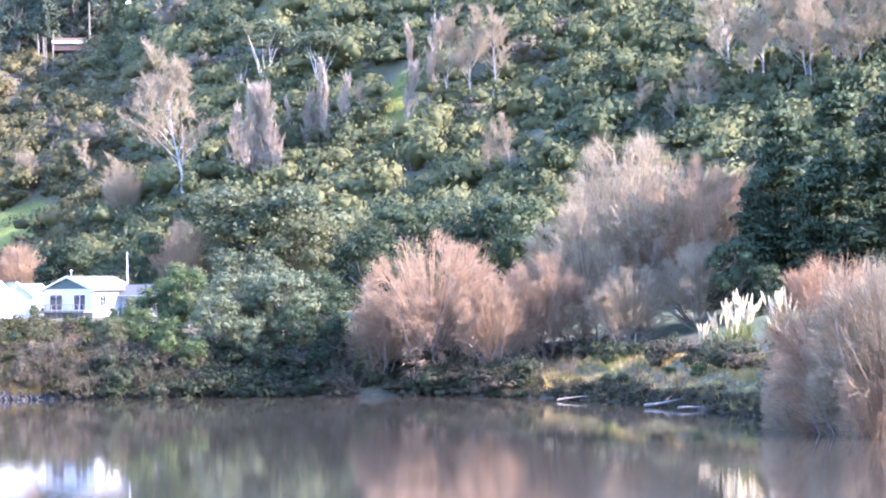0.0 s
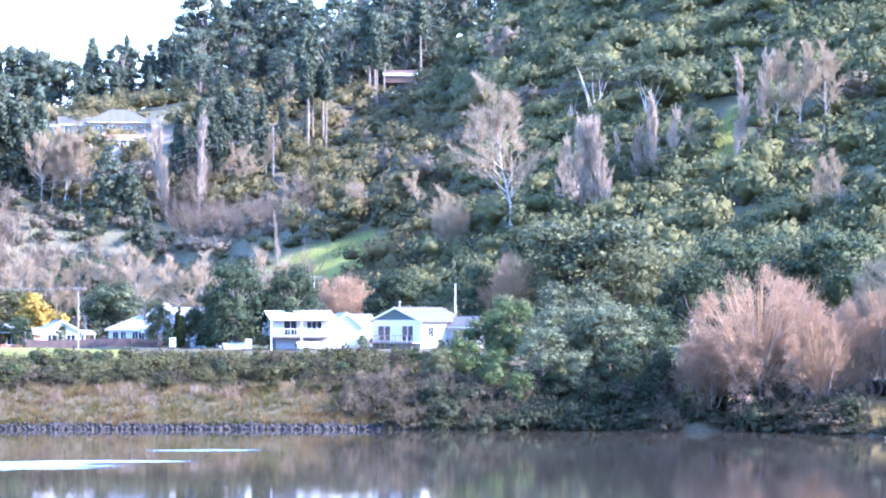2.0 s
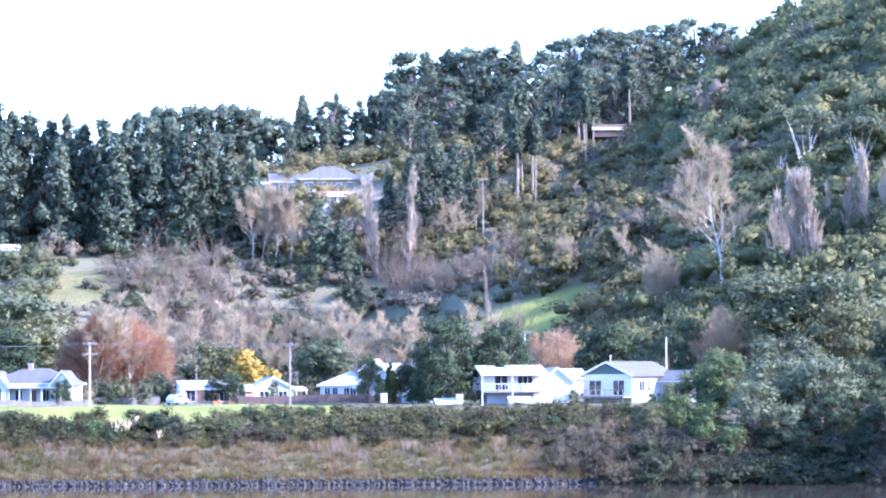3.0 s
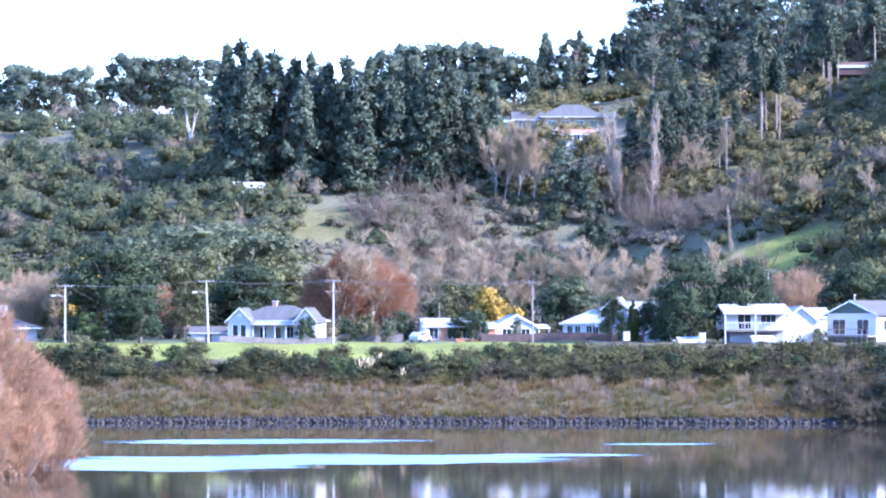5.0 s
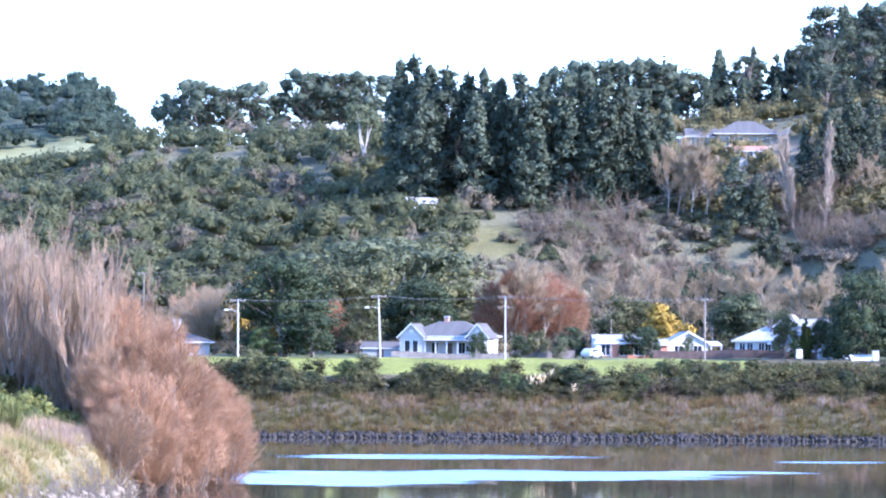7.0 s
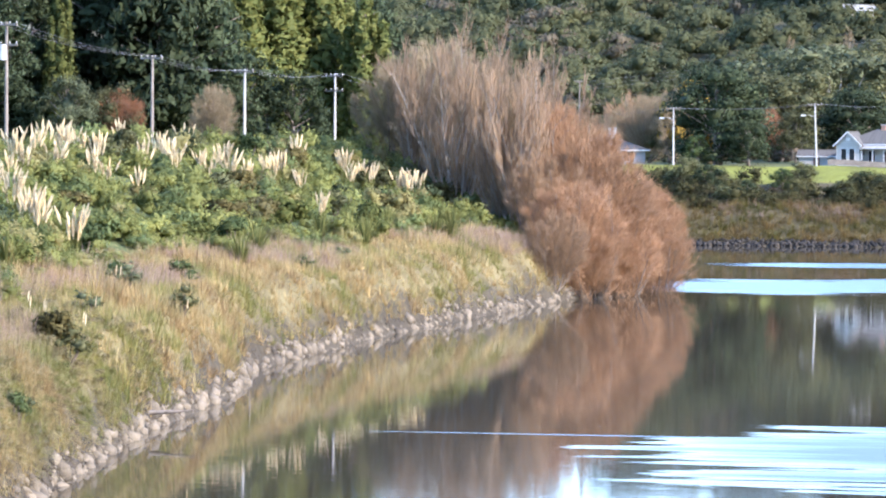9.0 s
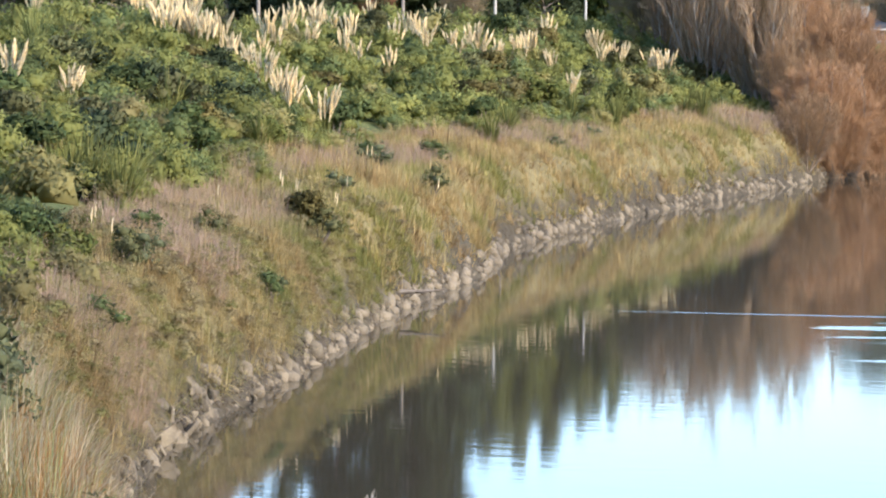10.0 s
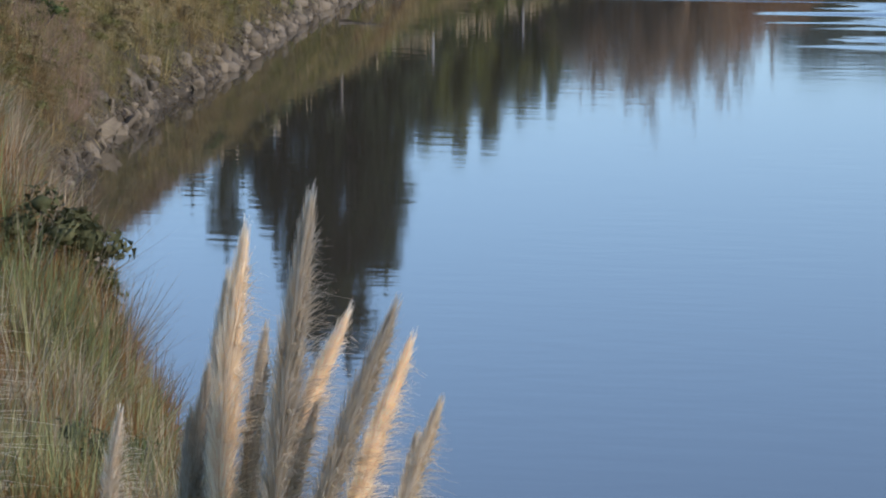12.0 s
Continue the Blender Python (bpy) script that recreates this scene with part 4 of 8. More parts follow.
n = 620
tu, di = rng.uniform(-5.0, 1.6, n), 690 + 125 * rng.uniform(0, 1, n) ** 0.9
q = blotch(tu * 14, di * 0.55, 11, 2.0) + 0.15 * rng.standard_normal(n)
ok = (q > -0.10) & (di > ramp(tu, -5, 705, -2.8, 700, 2, 690))
tone = drift((0.150, 0.122, 0.096), (0.225, 0.178, 0.126), q) * rng.uniform(0.85, 1.15, (n, 1))
thicket_patch("gully_thicket", "mauve-brown leafless thicket filling the gully", tu[ok], di[ok], rng.uniform(4.0, 8.5, n)[ok], tone[ok], rng)

# ---- trees: bearing, distance, height ----
plant("pine", 3.49, 821, 31.4)
plant("pine", 3.27, 820, 32.3)
plant("pine", 3.00, 817, 30.2)
plant("pine", 2.73, 814, 29.7)
plant("pine", 2.41, 812, 28.5)
plant("pine", 2.15, 810, 29.9)
plant("pine", 1.88, 807, 27.8)
plant("pine", 1.56, 804, 28.9)
plant("pine", 1.20, 803, 28.8)
plant("pine", 0.84, 802, 29.7)
plant("pine", 0.58, 802, 28.3)
plant("pine", 0.26, 801, 28.9)
plant("pine", -0.05, 802, 28.0)
plant("pine", -0.41, 803, 26.5)
plant("pine", -0.73, 804, 25.6)
plant("pine", 3.18, 807, 28.9, 1.10)
plant("pine", 2.28, 803, 25.2, 1.10)
plant("pine", 1.38, 800, 24.9, 1.10)
plant("pine", 0.40, 800, 23.8, 1.10)
plant("pine", -0.32, 803, 20.0, 1.10)
plant("ridge", 0.85, 960, 21.0)
plant("ridge", 0.35, 960, 23.5)
plant("ridge", -0.14, 960, 22.3)
plant("ridge", -0.68, 960, 22.4)
plant("ridge", -1.08, 960, 20.0)
plant("pine", -1.58, 960, 22.3)
plant("pine", -2.12, 960, 20.9)
plant("pine", -2.66, 960, 17.4)
plant("pine", -1.35, 930, 13.5)
plant("pine", -1.94, 930, 13.0)
plant("pine", -2.48, 930, 10.8)
plant("pine", -2.97, 930, 10.8)
plant("canopy", -3.15, 960, 23.7)
plant("canopy", -3.37, 960, 27.3)
plant("canopy", -3.73, 970, 24.1)
plant("canopy", -4.09, 970, 24.6)
plant("canopy", -4.54, 970, 22.5)
plant("canopy", -3.28, 900, 12.1)
plant("canopy", -3.55, 890, 9.7)
plant("canopy", -4.00, 930, 15.1)
plant("canopy", -4.45, 930, 11.2)
plant("canopy", -4.80, 930, 13.5)
plant("canopy", -4.09, 850, 10.8)
plant("canopy", -4.45, 860, 9.4)
plant("canopy", -5.66, 950, 23.4)
plant("canopy", -6.20, 950, 24.7)
plant("canopy", -6.74, 950, 21.8)
plant("canopy", -7.28, 960, 21.1)
plant("canopy", -7.82, 960, 20.6)
plant("canopy", -5.30, 900, 21.3)
plant("canopy", -8.36, 960, 16.3)
plant("canopy", -6.02, 880, 21.3)
plant("canopy", -4.67, 860, 17.3)
plant("canopy", -5.66, 880, 18.6)
plant("canopy", -6.56, 880, 16.8)
plant("canopy", -6.92, 880, 16.1)
plant("bare_pine", -4.98, 828, 29.0)
plant("bare_pine", -5.23, 829, 19.3)
plant("bare_pine", -5.97, 863, 23.0)
plant("bare_pine", -6.06, 861, 22.9)
plant("bare_pine", -6.78, 867, 20.3)
plant("bare_pine", -6.20, 861, 16.8)
plant("ridge", 6.92, 1000, 21.7)
plant("ridge", 6.66, 990, 19.4)
plant("ridge", 6.21, 990, 17.9)
plant("ridge", 5.77, 1000, 19.1)
plant("ridge", 4.97, 1000, 21.7)
plant("ridge", 4.43, 1000, 21.8)
plant("ridge", 3.99, 1000, 20.2)
plant("ridge", 4.70, 1010, 20.1)
plant("olive", 4.07, 930, 8.4)
plant("bare", 2.91, 812, 16.4, 0.90)
plant("bare", 2.59, 810, 13.9, 0.90)
plant("bare", -0.77, 798, 14.8, 0.90)
plant("bare", -1.13, 798, 16.6, 0.90)
plant("bare", -1.40, 796, 14.8, 0.90)
plant("bare", 3.26, 763, 7.0, 0.90)
plant("bare", 4.25, 761, 5.9, 0.90)
plant("poplar", -4.53, 735, 10.2)
plant("dark", 5.32, 560, 14.9, 1.10)
plant("dark", 3.17, 590, 12.5)
plant("olive", 4.34, 620, 15.2, 1.20)
plant("olive", 3.35, 680, 21.1, 1.40)
plant("green", 4.87, 560, 7.1, 0.80)
plant("bare", 1.65, 640, 16.3, 1.50)
plant("bare", 1.20, 640, 15.1, 1.40)
plant("willow", 1.20, 648, 16.2, 1.50)
plant("bare", 2.01, 640, 11.1, 1.30)
plant("yellow", -0.75, 570, 8.2, 0.90)
plant("greyleaf", -1.94, 600, 10.3, 1.20)
plant("dark", -3.86, 538, 13.1, 0.85)
plant("dark", -4.71, 540, 11.9, 0.85)
plant("olive", -0.14, 600, 10.0, 1.20)
plant("dark", -1.36, 690, 16.5, 1.20)
plant("olive", -2.62, 541, 7.4, 0.55)
plant("column", -2.95, 541, 6.6, 1.15)
plant("olive", -3.12, 543, 6.2, 0.70)
plant("dark", -3.40, 541, 8.0, 0.70)
plant("green", -2.79, 538, 3.3, 0.60)
plant("dark", -6.35, 600, 12.3)
plant("olive", 6.11, 580, 8.2, 0.90)
plant("willow", 6.74, 620, 12.5)
plant("willow", 6.20, 620, 11.3)
plant("bare", 1.29, 660, 15.4, 1.40)
plant("bare", 0.75, 660, 16.7, 1.40)
plant("bare", 0.04, 660, 15.4, 1.40)
plant("bare", -0.59, 660, 15.3, 1.40)
plant("bare", -1.04, 660, 14.9, 1.40)
plant("bare", -1.49, 660, 14.4, 1.40)
plant("bare", -2.03, 660, 15.5, 1.40)
plant("bare", -2.48, 660, 15.0, 1.40)
plant("bare", -2.92, 660, 14.5, 1.40)
plant("bare", -3.37, 660, 14.0, 1.40)
plant("bare", -4.09, 660, 15.4, 1.40)
plant("dark", -6.37, 600, 12.4, 0.90)
plant("willow", -5.65, 640, 13.0, 1.30)
plant("dark", -7.76, 600, 13.5, 0.50)
plant("olive", -9.42, 600, 19.6, 1.20)
plant("olive", -10.14, 590, 16.7)
plant("green", -7.91, 505, 8.9)
plant("greyleaf", -9.16, 500, 13.1)
plant("greyleaf", -9.79, 490, 12.3, 0.90)
plant("green", -8.27, 515, 8.9, 0.90)
plant("dark", -10.41, 505, 8.9)
plant("dark", -11.05, 525, 14.0)
plant("dark", -11.77, 540, 17.2)
plant("dark", -10.32, 492, 7.1)
plant("green", -9.95, 484, 3.2, 1.10)
plant("green", -8.88, 484, 2.5, 1.20)
plant("olive", -11.50, 560, 16.4)
plant("dark", -13.39, 540, 18.9)
plant("dark", -12.58, 560, 17.8)
plant("olive", -12.94, 550, 18.5, 0.80)
plant("willow", -12.15, 476, 19.0, 1.20)
plant("willow", -11.35, 474, 11.5, 1.15)
plant("willow", -13.15, 470, 13.5, 1.20)
plant("tanwillow", -15.45, 486, 27.5, 0.95)
plant("willow", -16.35, 482, 22.5, 0.95)
plant("tanwillow", -14.65, 482, 21.0, 1.00)
plant("willow", -13.95, 474, 14.5, 1.15)
plant("tanwillow", -15.25, 466, 11.0, 1.20)
plant("tanwillow", -16.40, 468, 12.0, 1.10)
plant("cypress", -17.70, 478, 29.6, 0.80)
plant("cypress", -18.59, 472, 29.7, 0.90)
plant("cypress", -19.39, 466, 29.1, 0.90)
plant("cypress", -17.24, 474, 17.6, 0.80)
plant("cypress", -18.13, 470, 18.4, 0.80)
plant("redwillow", -18.73, 325, 19.6)
plant("tanwillow", -18.28, 335, 13.5)
plant("tanwillow", -19.36, 318, 18.0, 1.10)
plant("willow", -18.00, 345, 11.3, 0.90)
plant("sallow", 10.17, 330, 13.4, 0.90)
plant("sallow", 9.45, 320, 15.7, 0.90)
plant("tanwillow", 9.00, 325, 14.9, 0.80)
plant("sallow", 8.47, 315, 15.8, 0.80)
plant("redwillow", 7.74, 318, 12.9, 0.90)
plant("redwillow", 7.11, 318, 14.2)
plant("redwillow", 6.74, 325, 11.2)
plant("tanwillow", 10.43, 345, 11.1, 0.90)
plant("willow", 7.90, 300, 7.2, 0.90)
plant("column", 12.94, 400, 25.3, 1.35)
plant("column", 12.46, 402, 26.2, 1.35)
plant("column", 11.97, 405, 26.2, 1.35)
plant("column", 11.43, 408, 23.6, 1.10)
plant("column", 10.94, 400, 22.1, 1.10)
plant("column", 13.38, 396, 22.4, 1.35)
plant("dark", 11.60, 425, 21.3, 0.90)
plant("dark", 12.23, 425, 22.5)
plant("dark", 11.16, 425, 20.2, 0.80)
plant("cypress", 14.75, 350, 37.5, 0.62)
plant("cypress", 15.37, 352, 27.4, 0.65)
plant("cypress", 14.04, 360, 25.2, 0.60)
plant("cypress", 15.90, 356, 21.2, 0.70)
plant("cypress", 13.23, 366, 18.8, 0.60)
plant("dark", 16.16, 380, 11.7, 1.10)
plant("dark", 12.96, 370, 10.2)
plant("olive", 14.92, 330, 5.8, 0.90)
plant("cypress", 16.52, 330, 16.7, 0.70)
plant("dark", 12.06, 370, 8.2, 0.90)
plant("green", 18.62, 290, 8.8)
plant("olive", 19.24, 280, 8.1)
plant("green", 17.82, 300, 7.7, 0.90)
plant("dark", 19.94, 300, 10.1, 1.10)
plant("green", 20.64, 285, 8.6)
plant("olive", 17.56, 310, 5.7, 0.80)
plant("dark", 17.11, 330, 12.2)
plant("green", 21.51, 285, 8.4)
plant("column", 15.78, 345, 15.8, 0.90)
plant("bare", 13.37, 372, 7.0, 0.90)
plant("dark", 12.65, 385, 6.2, 0.80)
plant("bare", -5.65, 746, 9.2, 1.20)
plant("bare", -7.18, 701, 10.2, 1.20)
plant("bare", -6.73, 733, 9.0, 1.20)
plant("bare", -5.92, 818, 5.1, 1.20)
plant("bare", -4.49, 818, 6.2, 1.20)
plant("bare", -4.04, 806, 7.3, 1.20)
plant("bare", -3.77, 804, 8.6, 1.20)
plant("bare", -1.19, 802, 12.4, 1.20)
plant("bare", -1.37, 802, 13.6, 1.20)
plant("bare", -1.01, 803, 11.0, 1.20)
plant("bare", -5.65, 700, 4.2, 1.20)
plant("pine", -2.17, 790, 13.5, 1.30)
plant("pine", -1.72, 785, 5.8, 1.30)
plant("pine", -4.22, 835, 7.8, 1.30)
plant("pine", -3.77, 843, 11.8, 1.30)
plant("pine", -1.81, 792, 16.1, 1.30)
plant("canopy", -2.92, 950, 19.3, 1.10)
plant("pine", -3.55, 955, 25.1, 1.10)
plant("pine", -3.91, 965, 23.9, 1.10)
plant("canopy", -4.31, 960, 23.3, 1.10)
plant("canopy", -4.72, 960, 23.5, 1.10)
plant("pine", -4.98, 960, 23.5, 1.10)
plant("canopy", -3.28, 940, 19.5, 1.10)
plant("canopy", -3.82, 945, 18.7, 1.10)
plant("pine", -4.45, 945, 18.1, 1.10)
plant("canopy", -4.89, 940, 16.2, 1.10)
plant("pine", -1.58, 945, 20.8, 1.10)
plant("canopy", -2.03, 945, 19.6, 1.10)
plant("pine", -2.48, 945, 17.3, 1.10)
plant("canopy", -5.93, 945, 24.4)
plant("canopy", -6.47, 945, 24.4)
plant("canopy", -7.01, 950, 20.5)
plant("canopy", -7.55, 955, 19.3)
plant("canopy", -8.09, 955, 17.1)
plant("canopy", -5.48, 930, 22.6)
plant("canopy", -6.20, 930, 22.0)
plant("canopy", -6.92, 930, 16.9)
plant("canopy", -7.46, 930, 12.4)
plant("canopy", 2.82, 880, 18.7, 0.90)
plant("canopy", 2.01, 880, 18.0, 0.90)
plant("canopy", 1.30, 880, 17.8, 0.90)
plant("canopy", 0.58, 880, 17.2, 0.90)
plant("canopy", -0.14, 880, 16.3, 0.90)
plant("green", -7.46, 492, 7.0, 0.90)
plant("olive", -7.10, 490, 5.6, 0.80)
plant("green", -7.99, 484, 6.2, 0.90)
plant("greyleaf", -8.71, 485, 8.6, 0.90)
plant("greyleaf", -9.33, 482, 6.0, 0.90)
plant("dark", -9.96, 482, 7.0, 0.90)
plant("dark", -10.58, 478, 6.5, 0.90)
plant("green", -8.34, 480, 4.8)
plant("dark", -9.50, 478, 4.2)
plant("dark", -10.31, 476, 3.4)
plant("greyleaf", -9.07, 492, 11.5, 0.90)
plant("green", -11.11, 474, 4.4, 0.90)
plant("willow", -6.47, 492, 3.5, 0.90)
plant("tanwillow", -5.85, 495, 2.6, 0.90)
plant("dark", -16.96, 466, 10.8, 0.80)
plant("dark", -17.49, 462, 6.4, 0.80)
plant("cypress", 13.62, 352, 31.0, 0.62)
plant("cypress", 14.22, 346, 38.5, 0.60)
plant("cypress", 16.17, 350, 27.0, 0.65)
plant("cypress", 16.70, 345, 20.8, 0.60)
plant("dark", 2.23, 541, 4.2, 0.80)
plant("dark", 1.56, 545, 3.6, 0.90)
plant("olive", 1.29, 548, 4.6, 0.80)
plant("green", 5.67, 550, 4.9, 0.90)
plant("dark", 0.75, 560, 5.0)
plant("olive", 4.11, 575, 8.3, 0.90)
plant("dark", -0.50, 552, 5.0, 0.70)
plant("green", -1.09, 548, 3.7, 0.60)
plant("dark", -0.14, 556, 3.9, 0.80)
plant("green", -5.87, 536, 2.4, 0.70)
plant("olive", -4.22, 534, 2.4, 0.60)
plant("greyleaf", 0.93, 546, 3.7, 0.70)
plant("dark", -0.40, 556, 4.8, 0.90)
plant("green", -7.82, 530, 4.7, 0.90)
plant("olive", -8.22, 560, 8.3, 0.90)
plant("dark", -7.10, 522, 2.1, 0.90)
plant("green", -6.38, 524, 1.2, 0.60)
plant("greyleaf", -7.46, 512, 5.2, 0.90)
plant("tanwillow", -18.99, 322, 15.5)
plant("redwillow", -18.54, 330, 11.4)
plant("tanwillow", -17.82, 342, 8.7, 0.90)
plant("willow", -19.24, 316, 11.6)
plant("tanwillow", -19.08, 326, 15.3, 0.90)
plant("bare_pine", -4.98, 823, 22.4, 0.80)
plant("bare_pine", -5.07, 828, 19.5, 0.80)
plant("bare_pine", -5.27, 826, 19.1, 0.80)
plant("bare_pine", -5.96, 860, 17.7, 0.80)
plant("bare_pine", -6.76, 888, 16.3, 0.80)
plant("bare_pine", -6.09, 857, 16.3, 0.80)
plant("redwillow", 6.38, 322, 10.2, 0.90)
plant("redwillow", 6.92, 312, 10.5, 0.90)
plant("redwillow", 7.36, 306, 6.9, 0.90)
plant("olive", 5.85, 512, 4.8, 1.15)
plant("dark", 5.45, 508, 4.6, 1.15)
plant("green", 4.33, 512, 3.3, 1.15)
plant("olive", 3.98, 514, 3.5, 1.15)
plant("dark", 2.99, 510, 2.8, 1.15)
plant("olive", 2.72, 506, 3.1, 1.15)
plant("dark", 2.19, 500, 3.4, 1.15)
plant("green", 1.74, 498, 3.6, 1.15)
plant("olive", 1.07, 505, 3.8, 1.15)
plant("dark", 0.75, 502, 3.6, 1.15)
plant("olive", 0.48, 500, 3.5, 1.15)
plant("dark", -0.68, 512, 2.2, 1.15)
plant("green", -1.09, 514, 2.3, 1.15)
plant("olive", -1.31, 508, 2.7, 1.15)
plant("dark", -1.71, 510, 2.5, 1.15)
plant("olive", -2.03, 502, 2.2, 1.15)
plant("dark", -2.34, 510, 2.2, 1.15)
plant("green", -2.70, 510, 2.2, 1.15)
plant("olive", -3.19, 512, 1.9, 1.15)
plant("dark", -3.59, 504, 2.5, 1.15)
plant("olive", -4.17, 508, 2.1, 1.15)
plant("dark", -4.53, 500, 2.6, 1.15)
plant("green", -4.89, 502, 2.3, 1.15)
plant("olive", -5.15, 506, 2.2, 1.15)
plant("dark", -5.51, 500, 2.6, 1.15)
plant("olive", -5.86, 506, 1.9, 1.15)
plant("dark", -6.40, 510, 2.2, 1.15)
plant("green", -6.66, 508, 2.7, 1.15)
plant("olive", 3.35, 500, 3.4, 1.15)
plant("dark", 4.87, 502, 3.2, 1.15)
plant("olive", 5.22, 498, 2.9, 1.15)
plant("dark", 1.47, 494, 2.6, 1.15)
plant("green", -0.32, 500, 3.1, 1.15)
plant("olive", 0.17, 497, 2.8, 1.15)
plant("sallow", 8.11, 324, 14.9, 0.90)
plant("sallow", 7.47, 324, 12.7, 0.90)
plant("redwillow", 7.33, 314, 14.1, 0.90)
plant("sallow", 8.74, 332, 15.5, 0.90)
plant("tanwillow", 9.63, 338, 14.6, 0.90)
plant("bare", -8.20, 684, 27.1, 1.25)
plant("poplar", -9.03, 688, 15.0, 1.50)
plant("poplar", -9.19, 686, 17.9, 1.50)
plant("poplar", -9.39, 683, 18.6, 1.60)
plant("poplar", -9.59, 680, 19.1, 1.60)
plant("poplar", -9.77, 680, 17.2, 1.50)
plant("poplar", -10.00, 692, 10.9, 1.40)
plant("poplar", -10.18, 690, 11.6, 1.50)
plant("poplar", -10.38, 689, 13.7, 1.30)
plant("poplar", -10.57, 688, 16.3, 1.50)
plant("poplar", -10.75, 687, 13.5, 1.40)
plant("poplar", -11.76, 685, 11.8, 1.60)
plant("poplar", -11.97, 692, 16.3, 1.30)
plant("poplar", -12.14, 690, 17.0, 1.40)
plant("bare", -11.08, 692, 8.6, 1.00)
plant("bare", -12.44, 688, 16.1, 1.00)
plant("bare", -12.80, 684, 17.3, 1.15)
plant("bare", -13.14, 682, 15.8, 1.00)
plant("bare", -13.39, 642, 12.7, 1.10)
plant("bare", -13.13, 644, 8.9, 0.90)
plant("bare", -15.46, 648, 9.3, 1.20)
plant("bare", -16.26, 640, 12.7, 1.40)
plant("bare", -16.01, 644, 8.6, 1.00)
plant("bare", -17.01, 653, 18.1, 1.20)
plant("bare", -17.42, 650, 19.6, 1.10)
plant("bare", -17.82, 646, 18.7, 1.20)
plant("bare", -18.22, 644, 19.8, 1.10)
plant("bare", -18.62, 642, 18.5, 1.20)
plant("bare", -19.02, 638, 20.0, 1.20)
plant("bare", -19.37, 636, 18.6, 1.10)
plant("bare", -17.27, 649, 13.5, 1.00)
plant("bare", -18.08, 643, 14.3, 1.10)
plant("bare", -18.79, 638, 14.7, 1.00)
plant("tanwillow", -5.75, 745, 9.5, 0.70)
plant("tanwillow", -7.26, 694, 12.2, 0.70)
plant("gum", -9.52, 740, 14.7, 1.00)
plant("gum", -10.41, 718, 12.6, 1.10)
plant("gum", -9.16, 742, 9.6, 0.80)
plant("gum", -9.53, 600, 19.8, 1.25)
plant("rust", 1.68, 640, 16.5, 1.15)
plant("rust", 1.05, 645, 15.8, 1.00)
plant("rust", 4.52, 600, 9.5, 0.75)
plant("pinkdome", -8.28, 600, 16.4, 0.95)
plant("dark", 5.36, 556, 15.1, 1.15)
plant("dark", 3.15, 585, 12.3, 1.15)
plant("dark", 4.85, 548, 6.9, 0.90)
plant("gum", 3.65, 660, 21.0, 1.50)
plant("olive", 4.14, 620, 15.4, 1.20)
plant("tanwillow", 5.92, 575, 13.4, 0.80)
plant("tanwillow", 6.49, 580, 11.6, 1.20)
plant("dark", -1.91, 600, 10.5, 0.90)
plant("dark", -3.93, 552, 12.6, 0.85)
plant("dark", -4.69, 553, 12.5, 0.90)
plant("pine", -2.94, 808, 16.9, 1.00)
plant("pine", -3.30, 807, 19.5, 1.00)
plant("pine", -3.65, 808, 21.6, 1.00)
plant("pine", -3.97, 808, 18.8, 1.00)
plant("pine", -4.28, 810, 16.6, 1.00)
plant("pine", -3.52, 806, 16.2, 1.00)
plant("pine", -4.59, 820, 12.7, 1.00)
plant("pine", -2.27, 774, 8.3, 1.00)
plant("pine", -2.45, 771, 13.1, 1.00)
plant("poplar", -2.76, 794, 19.4, 1.30)
plant("poplar", -3.25, 789, 21.6, 1.30)
plant("bare", 2.90, 824, 14.0, 0.90)
plant("bare", 2.58, 816, 12.8, 0.90)
plant("bare", 2.76, 820, 13.5, 0.80)
plant("bare", -1.14, 800, 16.3, 1.20)
plant("bare", -0.92, 800, 13.7, 1.00)
plant("bare", -1.37, 800, 14.4, 1.00)
plant("bare", -3.97, 796, 9.2, 1.30)
plant("bare", -4.33, 802, 9.8, 1.00)
plant("gum", 4.06, 854, 13.2, 0.90)
plant("rust", 14.78, 330, 5.8, 0.90)
plant("tanwillow", 13.31, 335, 6.8, 0.80)
plant("greyleaf", 15.63, 325, 6.7, 0.80)
plant("yellow", 5.77, 575, 13.1, 0.70)
plant("sallow", 8.80, 316, 8.3, 1.00)
plant("willow", 8.04, 312, 8.4, 1.00)
plant("tanwillow", 9.43, 330, 9.4, 1.00)
plant("sallow", 8.49, 335, 12.6, 0.90)
plant("redwillow", 7.55, 308, 10.1, 1.00)

# ---- pampas close to the camera ----
PLUME_NEAR = foliage("near_plume_hairs", (0.71, 0.59, 0.42), (0.98, 0.91, 0.77), thin=0.62)

